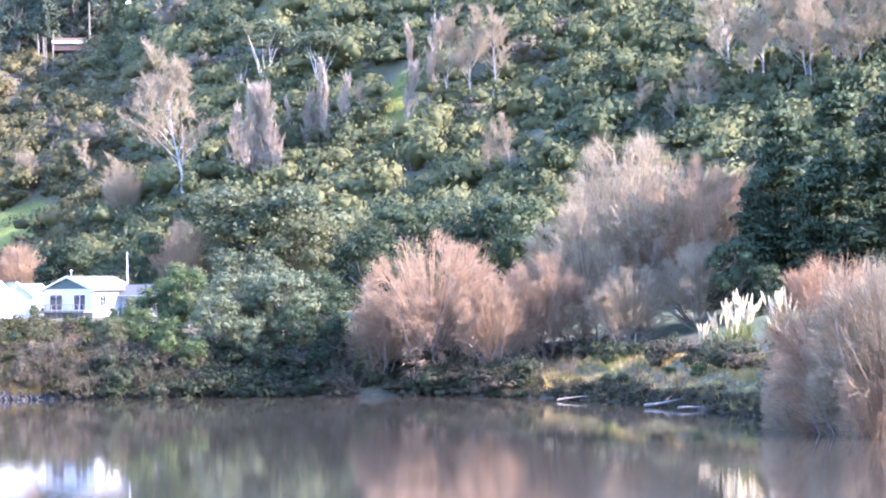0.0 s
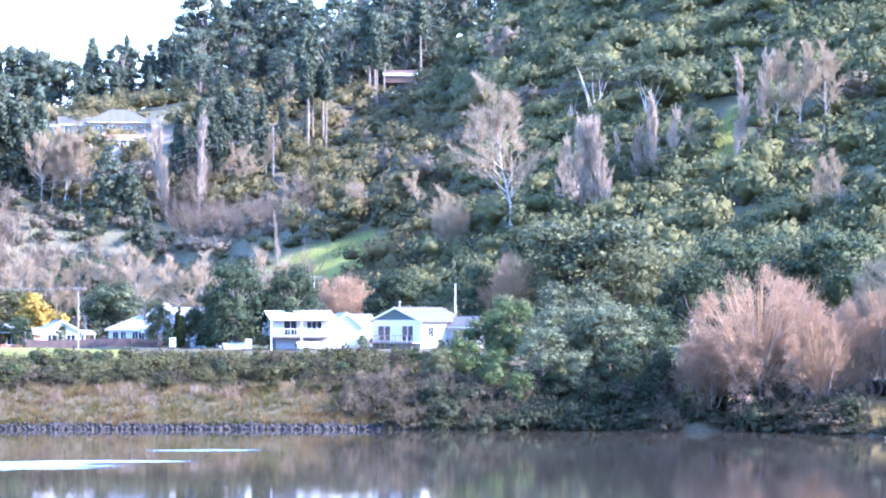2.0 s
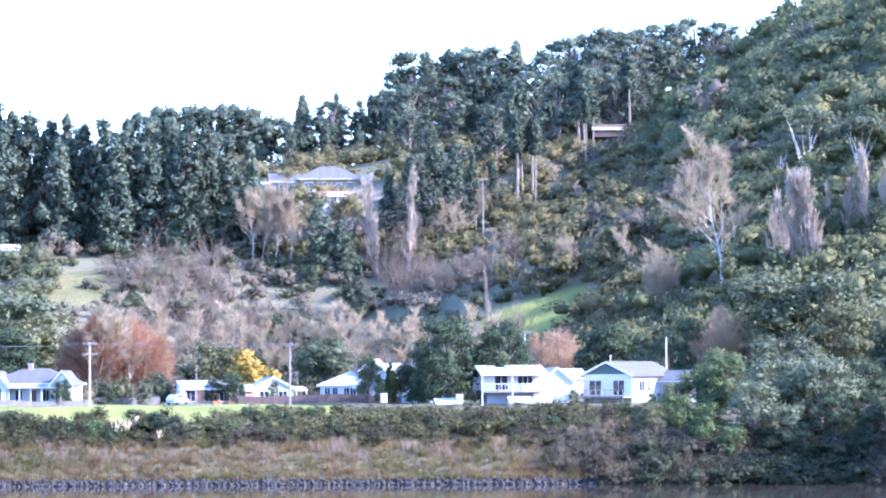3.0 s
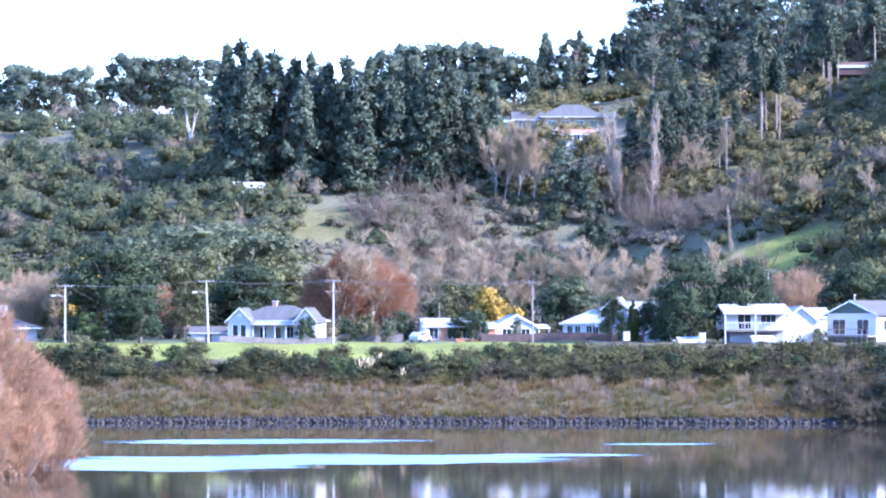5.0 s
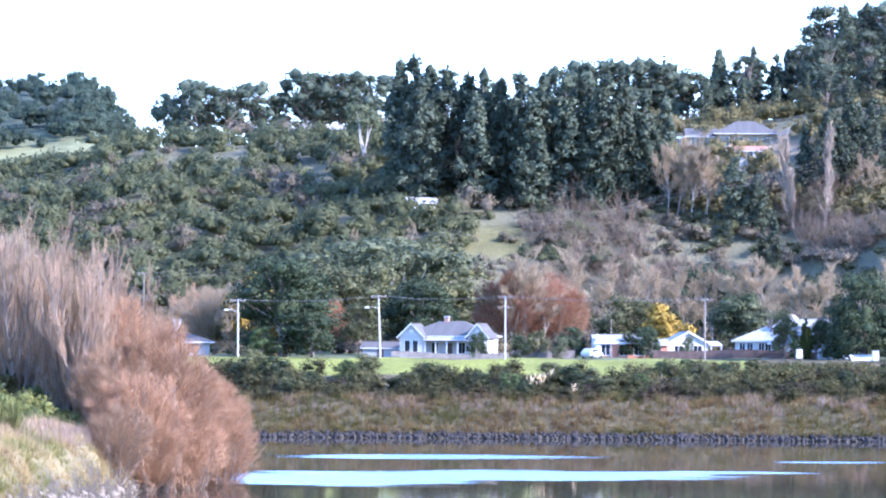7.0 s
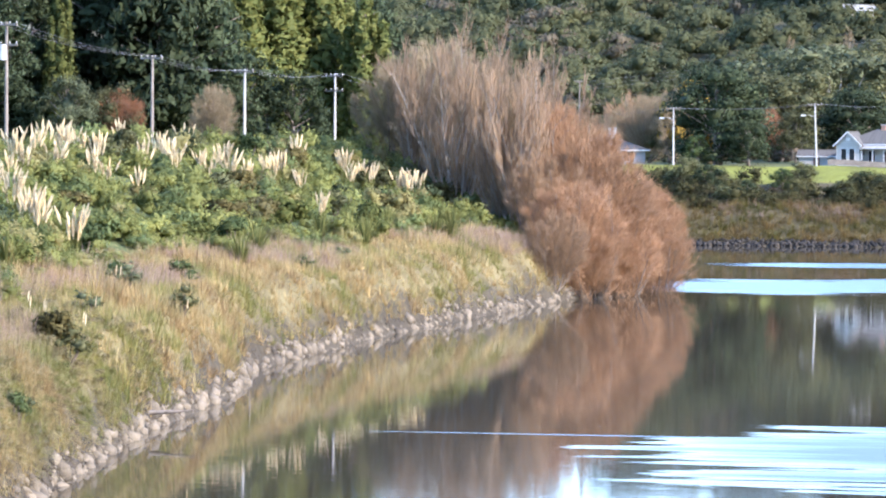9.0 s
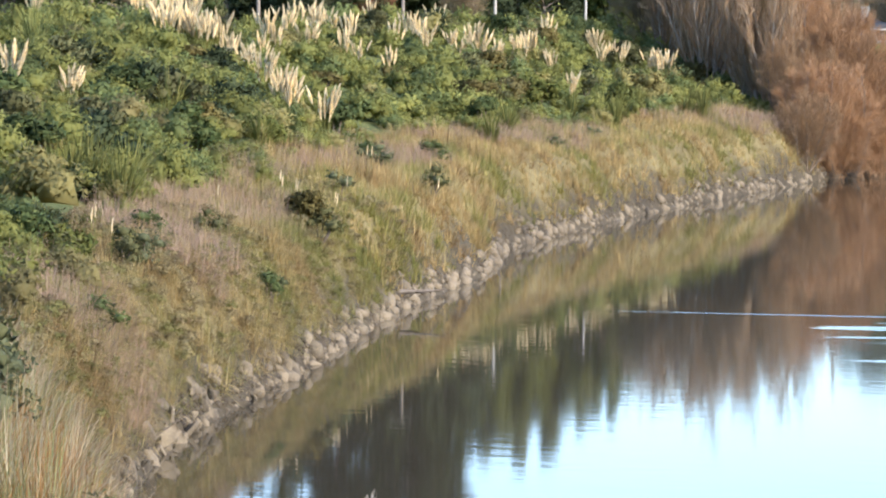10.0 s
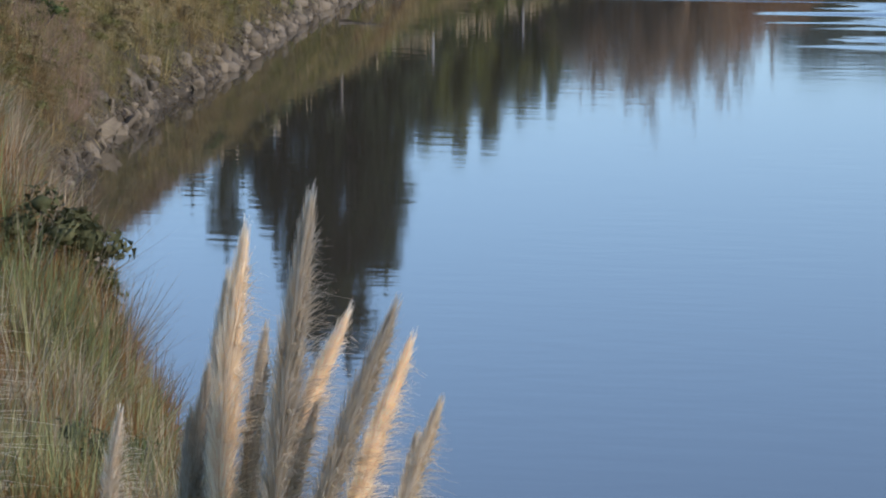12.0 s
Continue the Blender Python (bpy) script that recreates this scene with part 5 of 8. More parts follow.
def big_plume(rng, length, width, hairs, bend):
    """A seed head seen close: long silky hairs laid along a bent axis, curling out on one side."""
    g = Geo()
    t = np.linspace(0, 1, 11)
    axis = np.column_stack((bend * length * t ** 2 * 0.8, 0 * t, length * t * 0.82))
    tubes(g, axis[:-1], axis[1:], 0.006 * (1.1 - t[:-1]), 0.006 * (1.05 - t[1:]), 5)
    s = rng.uniform(0, 1, hairs) ** 0.85
    p = np.column_stack((bend * length * s ** 2 * 0.8, 0 * s, length * s * 0.82))
    a = rng.uniform(0, 2 * math.pi, hairs)
    fat = width * np.sin(np.clip(0.12 + 0.88 * (1 - s), 0, 1) * math.pi * 0.62) * rng.uniform(0.35, 1.0, hairs)
    size = length * rng.uniform(0.10, 0.24, hairs)
    curl = np.where(rng.uniform(0, 1, hairs) < 0.34, rng.uniform(0.4, 1.7, hairs), 0.08)
    out = np.column_stack((np.cos(a) + 0.5 * curl, np.sin(a), 0 * a))
    rows = [p]
    for j in (1, 2, 3):
        q = j / 3
        rows.append(p + out * (fat * (0.75 * q + 0.75 * curl * q * q))[:, None] + np.column_stack((bend * size * q * 1.3 * s, 0 * s, size * q * (1 - 0.45 * curl * q))))
    side = np.column_stack((-np.sin(a), np.cos(a), 0 * a)) * 0.0027
    v = np.stack((rows[0] - side, rows[0] + side, rows[1] - side, rows[1] + side, rows[2] - side * 0.7, rows[2] + side * 0.7, rows[3] - side * 0.2, rows[3] + side * 0.2), 1)
    base = np.arange(hairs)[:, None] * 8
    f = np.concatenate([np.concatenate((base + 2 * j, base + 2 * j + 1, base + 2 * j + 3, base + 2 * j + 2), 1) for j in range(3)])
    n = unit(np.repeat(np.column_stack((np.cos(a), np.sin(a), np.full(hairs, 0.35))), 8, 0))
    g.add(v.reshape(-1, 3), f, n)
    return g


def near_clump(turn, dist, heads, seed):
    """heads: bearing, distance, height of tip over the eye, length, lean to the side, width."""
    rng = np.random.default_rng(seed)
    foot = spot(turn, dist)
    ob = thing("pampas_clump", "pampas grass with tall straw-coloured plumes above the river", "pampas grass", "pampas clumps", m=Matrix.Translation(foot))
    tuft_ = Geo()
    strap_blades(tuft_, rng, 220, 1.05, 0.012, 0.8, 1.1)
    part_of("leaf_tuft", tuft_.mesh("leaf_tuft", REED), ob)
    for k, (tu, di, up, length, lean, width) in enumerate(heads):
        tip = Vector((-di * math.sin(radians(tu)), di * math.cos(radians(tu)), EYE + up))
        right = Vector((math.cos(radians(tu)), math.sin(radians(tu)), 0))
        bend = 0.04 + 0.08 * rng.uniform()
        base = tip - Vector((0, 0, length)) * math.cos(lean) - right * length * (math.sin(lean) + bend * math.cos(lean) * 0.85)
        g = Geo()
        knee = (base - foot) * 0.6 - right * 0.05
        tubes(g, [(0, 0, 0), tuple(knee)], [tuple(knee), tuple(base - foot)], [0.012, 0.010], [0.010, 0.007], 6)
        stem = part_of("stem", g.mesh("stem", REED), ob)
        m = Matrix.Translation(base - foot) @ Matrix.Rotation(radians(tu), 4, "Z") @ Matrix.Rotation(lean, 4, "Y")
        part_of("plume", big_plume(rng, length, width, int(3200 * length), bend).mesh("plume", PLUME_NEAR), stem, "straw-coloured silky plume", m)
    return ob


near_clump(15.4, 13.0, [(15.94, 13.0, -1.85, 1.25, 0.01, 0.110), (16.20, 13.3, -2.05, 1.00, -0.02, 0.095), (14.86, 12.6, -1.67, 1.35, 0.06, 0.115), (14.26, 12.9, -2.10, 0.90, 0.26, 0.085), (13.49, 12.5, -2.02, 1.05, 0.27, 0.100), (13.26, 12.8, -2.19, 0.95, 0.19, 0.085), (12.77, 12.4, -2.35, 0.75, 0.22, 0.075), (16.51, 13.2, -2.37, 0.75, 0.03, 0.085), (16.79, 13.2, -2.54, 0.65, 0.00, 0.080), (14.75, 12.7, -2.42, 0.65, 0.22, 0.070), (13.15, 12.9, -2.58, 0.60, 0.08, 0.070), (15.60, 13.1, -2.22, 1.00, 0.03, 0.090)], 31)
near_clump(20.45, 11.8, [(20.27, 11.5, -1.56, 1.1, 0.04, 0.13), (20.9, 11.7, -1.95, 0.8, -0.08, 0.11)], 32)
near_clump(18.1, 15.2, [(17.93, 15, -2.88, 0.6, 0.02, 0.08)], 33)

# ---- rock revetments along the water ----
def boulder(rng):
    v = ICO_V * (1 + 0.10 * rng.standard_normal((len(ICO_V), 1))) * rng.uniform(0.75, 1.2, 3)
    cut = unit(rng.standard_normal((9, 3)))
    for c in cut:
        over = np.clip(v @ c - rng.uniform(0.22, 0.58), 0, None)
        v = v - over[:, None] * c
    return Geo().add(v, ICO_F, unit(v))


rng = np.random.default_rng(8)
ROCKS = [boulder(rng) for _ in range(7)]
rock_meshes = [g.mesh("rock", ROCK) for g in ROCKS]
small_rocks = []
for _ in range(5):
    v = ICO1_V * (1 + 0.15 * rng.standard_normal((len(ICO1_V), 1))) * rng.uniform(0.75, 1.2, 3)
    small_rocks.append(Geo().add(v, ICO1_F, unit(v)).packed())
near_rocks = thing("rock_revetment", "heaped grey boulders along the near waterline", "rocks", kind="structure")
piles = defaultdict(list)
y, count = 70.0, 0
while y < 312:
    y += 0.40 + 0.0008 * y
    heap = float(blotch(np.array(y), np.array(1.0), 1.7, 3.0))
    for lane in range(6 if y < 77 else 4 if heap > 0.35 else 3):
        if rng.uniform() < (0.10, 0.30, 0.50, 0.35, 0.35, 0.5)[lane] - 0.25 * heap:
            continue
        a = rng.uniform(-0.16, 0.12) + lane * rng.uniform(0.10, 0.19) + 0.06 * heap
        s = min((0.125 if y < 118 else 0.105) * rng.uniform(0.20, 1.0) ** -0.95, 0.44) * (1.4 if rng.uniform() < 0.10 and y < 140 else 1.0)
        px = float(near_shore(y)) - a
        pz = float(ground_height(px, y, False)) + s * 0.05
        if count < 300 and y < 118:
            m = Matrix.Translation((px, y, pz)) @ Euler(rng.uniform(0, 6.28, 3)).to_matrix().to_4x4() @ Matrix.Diagonal((s * rng.uniform(0.9, 1.7), s, s * rng.uniform(0.6, 1.0), 1))
            part_of("rock", rock_meshes[count % 7], near_rocks, "", m)
        else:
            piles[count % 5].append((px, y, pz, s))
        count += 1
stack = []
for k, rows in piles.items():
    q = np.array(rows)
    stack.append(scatter(small_rocks[k], q[:, :3], rng.uniform(0, 6.28, len(q)), q[:, 3:4] * rng.uniform(0.8, 1.3, (len(q), 3))))
tagged(part_of("rock_rubble", merged(stack).mesh("rock_rubble", ROCK), near_rocks), kind="stuff")

# small stones, coloured dark to stand in for the shade in the gaps
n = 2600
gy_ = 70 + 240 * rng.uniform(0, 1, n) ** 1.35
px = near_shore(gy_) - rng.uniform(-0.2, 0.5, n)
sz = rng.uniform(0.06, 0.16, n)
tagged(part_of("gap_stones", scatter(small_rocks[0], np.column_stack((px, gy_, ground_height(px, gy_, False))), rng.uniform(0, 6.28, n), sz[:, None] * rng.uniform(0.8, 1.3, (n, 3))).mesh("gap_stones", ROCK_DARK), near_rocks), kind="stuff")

stack = []
for k in range(5):
    n = 330
    tu, b = rng.uniform(-7.3, 7.2, n), rng.uniform(-0.2, 1.3, n)
    di = far_shore(tu) + b
    x, y = -di * np.sin(np.radians(tu)), di * np.cos(np.radians(tu))
    s = rng.uniform(0.16, 0.40, n)
    stack.append(scatter(small_rocks[k], np.column_stack((x, y, ground_height(x, y, False) + s * 0.2)), rng.uniform(0, 6.28, n), s[:, None] * rng.uniform(0.8, 1.3, (n, 3))))
tagged(part_of("far_rock_revetment", merged(stack).mesh("far_rocks", ROCK_DARK)), "dark rock edging along the far waterline", "rocks", kind="stuff")

# ---- grass ----
def tuft(rng, blades, lean, width):
    a, l = rng.uniform(0, 2 * math.pi, blades), rng.uniform(0.05, lean, blades)
    size = rng.uniform(0.5, 1.1, blades)
    out = np.column_stack((np.cos(a) * np.sin(l), np.sin(a) * np.sin(l), np.cos(l)))
    root = np.column_stack((np.cos(a), np.sin(a), 0 * a)) * 0.25 * rng.uniform(0, 1, (blades, 1))
    side = np.column_stack((-np.sin(a), np.cos(a), 0 * a)) * width
    tip = root + out * size[:, None] + np.column_stack((np.cos(a), np.sin(a), -0.9 + 0 * a)) * 0.30 * l[:, None]
    v = np.stack((root - side, root + side, tip), 1).reshape(-1, 3)
    return Geo().add(v, np.arange(3 * blades).reshape(-1, 3)).packed()


tufts = [tuft(rng, 15, 0.95, 0.021) for _ in range(4)]
fine_tufts = [tuft(rng, 22, 0.85, 0.010) for _ in range(4)]
matted_tufts = [tuft(rng, 20, 1.55, 0.011) for _ in range(5)]


def bush_patch(name, label, x, y, size, tones, rng, sink=0.15, kinds=None):
    z, kinds = ground_height(x, y) - sink * size, kinds or crowns
    pick, made = rng.integers(0, len(kinds), len(x)), []
    for k, tpl in enumerate(kinds):
        q = pick == k
        sc = size[q, None] * np.column_stack((np.ones((q.sum(), 2)), rng.uniform(0.75, 1.2, q.sum())))
        made.append(scatter(tpl, np.column_stack((x[q], y[q], z[q])), rng.uniform(0, 6.28, q.sum()), sc, tones[q]))
    return tagged(part_of(name, merged(made).mesh(name, LEAF_BUSH, soft=True, toned=True)), label, "bush", kind="stuff")


def scrub_edge(y):
    """How far up the near bank the grass gives way to scrub."""
    return ramp(y, 60, 3.0, 90, 4.0, 115, 5.3, 140, 7.4, 200, 7.6, 270, 6.4, 330, 6.0)


def grass_tones(x, y, rng):
    pick = blotch(x, y, 3.6, 2.0) + 0.6 * blotch(x, y, 1.3, 5.0) + 0.35 * rng.standard_normal(len(x))
    tone = np.tile((0.95, 0.92, 0.80), (len(x), 1))
    tone[pick > 0.35] = (0.70, 0.76, 0.46)
    tone[pick > 0.85] = (0.46, 0.58, 0.32)
    tone[pick < -0.25] = (1.12, 1.0, 0.82)
    tone[pick < -0.75] = (0.86, 0.72, 0.62)
    tone[pick < -1.15] = (0.55, 0.44, 0.38)
    return tone * rng.uniform(0.72, 1.22, (len(x), 1))


def grass_field(name, label, x, y, high, rng, kinds=None, dull=1.0, mute=0.0):
    z = ground_height(x, y) - 0.04
    tone, kinds = (grass_tones(x, y, rng) * (1 - mute) + np.array((0.92, 0.74, 0.58)) * mute) * dull, kinds or tufts
    pick, made = rng.integers(0, len(kinds), len(x)), []
    for k, tpl in enumerate(kinds):
        q = pick == k
        s = high[q]
        made.append(scatter(tpl, np.column_stack((x[q], y[q], z[q])), rng.uniform(0, 6.28, q.sum()), np.column_stack((s, s, s * rng.uniform(0.8, 1.2, q.sum()))), tone[q]))
    return tagged(part_of(name, merged(made).mesh(name, GRASS_DRY, toned=True)), label, "grass", kind="stuff")


for name, label, n, y0, y1, power, kinds, low, high in (
        ("bank_grass", "rank dry brown and green grass on the near bank", 13000, 150, 327, 1.3, tufts, 0.55, 1.1),
        ("matted_grass", "matted brown and olive grass on the near bank", 21000, 70, 152, 1.1, matted_tufts, 0.45, 1.0)):
    gy_, ga_ = y0 + (y1 - y0) * rng.uniform(0, 1, n) ** power, rng.uniform(0.26, 10, n)
    ok = (ga_ < scrub_edge(gy_) + 1.2 * blotch(gy_, ga_, 9.0, 1.0) + 1.0) & ((ga_ > 0.5) | (rng.uniform(0, 1, n) < 0.6))
    gy_, ga_ = gy_[ok], ga_[ok]
    mound = 0.95 + 0.45 * blotch(gy_, ga_, 1.1, 4.0)
    grass_field(name, label, near_shore(gy_) - ga_, gy_, mound * rng.uniform(low, high, len(gy_)), rng, kinds, np.array((0.90, 0.86, 0.72)) if kinds is tufts else np.array((0.96, 0.95, 0.82)))
HERBS = [bush_crown(3, 46, 0.11, 0.0) for _ in range(6)]
n = 2600
hy = 70 + 95 * rng.uniform(0, 1, n) ** 1.1
ha = rng.uniform(0.5, 1.0, n) + rng.uniform(0, 1, n) * (scrub_edge(hy) + 0.5)
q = blotch(hy, ha * 2, 2.6, 3.0) + 0.5 * rng.standard_normal(n)
tone = np.where((q > 0.25)[:, None], drift((0.100, 0.110, 0.045), (0.170, 0.165, 0.062), q), drift((0.145, 0.112, 0.070), (0.215, 0.185, 0.095), q + 1)) * rng.uniform(0.7, 1.25, (n, 1))
bush_patch("bank_herbs", "low tangled weeds among the grass of the near bank", near_shore(hy) - ha, hy, rng.uniform(0.16, 0.5, n), tone, rng, 0.1, HERBS)
n = 9500
gy_, ga_ = rng.uniform(40, 80, n), rng.uniform(0.0, 16, n)
keep = np.degrees(np.arctan2(ga_ - near_shore(gy_), gy_)) > 16.3
gy_, ga_ = gy_[keep], ga_[keep]
n = len(gy_)
grass_field("long_grass", "long straw-coloured grass on the near slope", near_shore(gy_) - ga_, gy_, rng.uniform(0.5, 1.15, n) * (1 + 0.35 * blotch(gy_, ga_, 1.4, 2.0)), rng, fine_tufts + matted_tufts, np.array((0.80, 0.62, 0.46)), 0.85)
n = 9000
tu, b = rng.uniform(-7.4, 7.6, n), 0.9 + 17 * rng.uniform(0, 1, n) ** 1.2
di = far_shore(tu) + b
grass_field("far_bank_grass", "rank grass on the far river bank", -di * np.sin(np.radians(tu)), di * np.cos(np.radians(tu)), rng.uniform(0.7, 1.5, n), rng, None, np.array((0.37, 0.33, 0.235)))
n = 3400
tu, b = rng.uniform(-18.6, -13.4, n), rng.uniform(0.5, 34, n)
di = far_shore(tu) + b
grass_field("ledge_grass", "tufty pale grass on the river ledge", -di * np.sin(np.radians(tu)), di * np.cos(np.radians(tu)), rng.uniform(0.5, 1.2, n) * (1 + 0.5 * blotch(tu * 8, b * 1.0, 2.2, 1.0)), rng, None, np.array((0.92, 0.82, 0.56)))

n = 7500
gy_ = 96 + 215 * rng.uniform(0, 1, n) ** 1.2
ga_ = scrub_edge(gy_) + rng.uniform(-4.0, 1.0, n)
ok = blotch(gy_, ga_ * 2, 8.0, 7.0) + 0.15 * (ga_ - scrub_edge(gy_)) > -0.25
field = grass_field("dead_weeds", "tall dead pinkish-brown weeds among the grass", near_shore(gy_[ok]) - ga_[ok], gy_[ok], rng.uniform(0.7, 1.4, ok.sum()), rng, fine_tufts + matted_tufts)
field.data.materials[0] = foliage("dead_weed_stalks", (0.22, 0.155, 0.115), (0.42, 0.31, 0.225), thin=0.3)
n = 1500
gy_, ga_ = rng.uniform(42, 86, n), rng.uniform(0.5, 9, n)
keep = np.degrees(np.arctan2(ga_ - near_shore(gy_), gy_)) > 16.0
stalks = grass_field("dry_stalks", "thin pale dry stalks on the near slope", near_shore(gy_[keep]) - ga_[keep], gy_[keep], rng.uniform(1.1, 1.9, keep.sum()), rng, fine_tufts)
stalks.data.materials[0] = foliage("pale_dry_stalks", (0.34, 0.30, 0.22), (0.62, 0.56, 0.43), toned=True, thin=0.35)
n = 1700
tu, b = rng.uniform(-7.2, 7.4, n), rng.uniform(6, 17, n)
keep = blotch(tu * 11, b * 0.4, 2.5, 3.0) > -0.2
tu, di = tu[keep], far_shore(tu[keep]) + b[keep]
far_weeds = grass_field("far_dead_weeds", "brown dead weeds on the far river bank", -di * np.sin(np.radians(tu)), di * np.cos(np.radians(tu)), rng.uniform(0.8, 1.6, len(tu)), rng)
far_weeds.data.materials[0] = field.data.materials[0]
for k in range(11):
    y = 88 + 200 * rng.uniform() ** 1.4
    x = float(near_shore(y)) - rng.uniform(1.8, 8)
    plant("weed", math.degrees(math.atan2(-x, y)), math.hypot(x, y), rng.uniform(0.9, 1.6), 1.1)
for k in range(9):
    y = 52 + 26 * rng.uniform()
    x = float(near_shore(y)) - rng.uniform(0.8, 8)
    plant("shrub", math.degrees(math.atan2(-x, y)), math.hypot(x, y), rng.uniform(0.7, 1.2), 1.0)


def flax(turn, dist, high, seed):
    r = np.random.default_rng(seed)
    ob = thing("flax_bush", "spiky green-yellow flax bush on the bank", "flax", "flax bushes", m=Matrix.Translation(spot(turn, dist)))
    g = Geo()
    strap_blades(g, r, 90, high, 0.10, 0.8, 0.7)
    part_of("leaf_fan", g.mesh("leaf_fan", REED), ob)


# ---- scrub filling the near bank above the grass ----
def bushes(count, leaves, size):
    made = []
    for k in range(count):
        g = Geo()
        for j in range(5):
            a = rng.uniform(0, 2 * math.pi)
            r = rng.uniform(0.38, 0.6)
            leaf_shell(g, rng, (0.6 * math.cos(a), 0.6 * math.sin(a), 0.35 + 0.65 * j / 5), (r, r, r * rng.uniform(0.75, 1.1)), leaves, size, low=-0.2, long=1.8, tilt=0.8, core=0.5, rough=0.3, deep=0.5)
        made.append(g.packed())
    return made


BUSHES, FINE_BUSHES = bushes(5, 80, 0.066), bushes(6, 150, 0.043)
n = 1700
sy = 74 + 285 * rng.uniform(0, 1, n) ** 1.15
sa = rng.uniform(3.6, 31, n)
ok = sa > scrub_edge(sy) + 1.2 * blotch(sy, sa, 9.0, 1.0)
sy, sa = sy[ok], sa[ok]
tone = np.tile((0.172, 0.186, 0.058), (len(sy), 1))
pick = blotch(sa, sy, 3.4, 3.0) + 0.6 * rng.standard_normal(len(sy))
tone[pick > 0.45] = (0.235, 0.245, 0.078)
tone[pick > 1.1] = (0.275, 0.240, 0.105)
tone[pick < -0.5] = (0.110, 0.150, 0.062)
tone[pick < -1.2] = (0.175, 0.145, 0.075)
tone = 0.7 * tone + 0.3 * tone.mean(0)
tone *= rng.uniform(0.85, 1.2, (len(sy), 1))
size = rng.uniform(0.7, 1.5, len(sy)) * rng.uniform(0.9, 1.35, len(sy)) * np.where(sa < scrub_edge(sy) + 3, np.where(sy < 150, 0.95, 0.75), 1.05)
close = sy < 185
for q, kinds in ((close, FINE_BUSHES), (~close, BUSHES)):
    bush_patch("bank_scrub", "thick green scrub covering the near bank", near_shore(sy[q]) - sa[q], sy[q], size[q], tone[q], rng, 0.15, kinds)
n = 1400
tu, b = rng.uniform(-7.6, 8.2, n), 9.5 + 50 * rng.uniform(0, 1, n) ** 1.15
di = far_shore(tu) + b
tone = np.tile((0.078, 0.076, 0.032), (n, 1))
pick = blotch(tu * 9, b, 4.0, 3.0) + 0.7 * rng.standard_normal(n)
tone[pick > 0.7] = (0.104, 0.100, 0.040)
tone[pick < -0.8] = (0.084, 0.068, 0.040)
ok = (b < 29 + 7 * blotch(tu * 9, b * 0, 5, 2)) | ((tu < -0.9) & (b < np.where(tu < -3.4, 49, 46)))
ok &= blotch(tu * 14, b * 0.7, 3.0, 9.0) > -0.45
x, y = -di * np.sin(np.radians(tu)), di * np.cos(np.radians(tu))
bush_patch("far_bank_scrub", "mixed low scrub along the far bank", x[ok], y[ok], (rng.uniform(0.8, 1.5, n) * rng.uniform(1.0, 2.1, n) * np.where(b > 36, 0.6, 1.0) * np.where(b > 41, 0.75, 1.0) * np.where(b < 14, 0.7, 1.0))[ok], tone[ok], rng, 0.15, MID_BUSHES)
# taller shrubs along the edge of the lawn
n = 420
tu, b = rng.uniform(-7.6, 7.6, n), rng.uniform(22, 37, n)
di = far_shore(tu) + b
q = blotch(tu * 10, b * 0.1, 3.2, 6.0) + 0.25 * rng.standard_normal(n)
tone = drift((0.066, 0.068, 0.030), (0.112, 0.106, 0.044), q) * rng.uniform(0.85, 1.2, (n, 1))
ok = (q > -0.15) | (tu < -1.6)
x, y = -di * np.sin(np.radians(tu)), di * np.cos(np.radians(tu))
bush_patch("lawn_edge_scrub", "rounded dark green shrubs along the lawn edge", x[ok], y[ok], rng.uniform(1.2, 2.3, n)[ok], tone[ok], rng, 0.15, MID_BUSHES)
# leafless brush at the far waterline
n = 130
tu = np.concatenate((rng.uniform(-8.6, -5.6, n // 2), rng.uniform(-17.0, -10.6, n - n // 2)))
b = rng.uniform(-0.5, 14, n)
tone = drift((0.100, 0.082, 0.060), (0.165, 0.135, 0.094), rng.uniform(-1, 1, n))
ok = (tu > -13.4) | (b > 9)
thicket_patch("bank_thicket", "brown leafless brush hanging over the far waterline", tu[ok], (far_shore(tu) + b)[ok], rng.uniform(1.6, 4.0, n)[ok], tone[ok], rng)
# scrub whose dark tones stand in for shade under the riverside trees
n = 1100
tu, b = rng.uniform(-19.5, -6.9, n), rng.uniform(-0.8, 30, n)
di = far_shore(tu) + b
tone = np.tile((0.050, 0.058, 0.030), (n, 1))
pick = rng.standard_normal(n)
tone[pick > 0.6] = (0.085, 0.070, 0.044)
ok = (tu > -13.6) | (b > 26) | (tu < -17.6)
x, y = -di * np.sin(np.radians(tu)), di * np.cos(np.radians(tu))
bush_patch("riverside_scrub", "scrub at the foot of the riverside trees, toned dark for their shade", x[ok], y[ok], rng.uniform(1.2, 3.2, n)[ok], tone[ok], rng, 0.25, MID_BUSHES)
# brush and low growth along the ledge and beside the houses
n = 420
tu = np.concatenate((rng.uniform(-18.0, -13.3, 300), rng.uniform(-8.8, -5.4, n - 300)))
b = np.concatenate((rng.uniform(-0.8, 6, 300), rng.uniform(-0.5, 22, n - 300)))
tone = drift((0.052, 0.050, 0.028), (0.118, 0.100, 0.056), rng.uniform(-1, 1, n))
di = far_shore(tu) + b
big = np.concatenate((rng.uniform(0.5, 1.3, 300), rng.uniform(1.1, 2.3, n - 300)))
bush_patch("waterside_brush", "low dark brush along the far waterline", -di * np.sin(np.radians(tu)), di * np.cos(np.radians(tu)), big, tone, rng, 0.2, MID_BUSHES)
n = 750
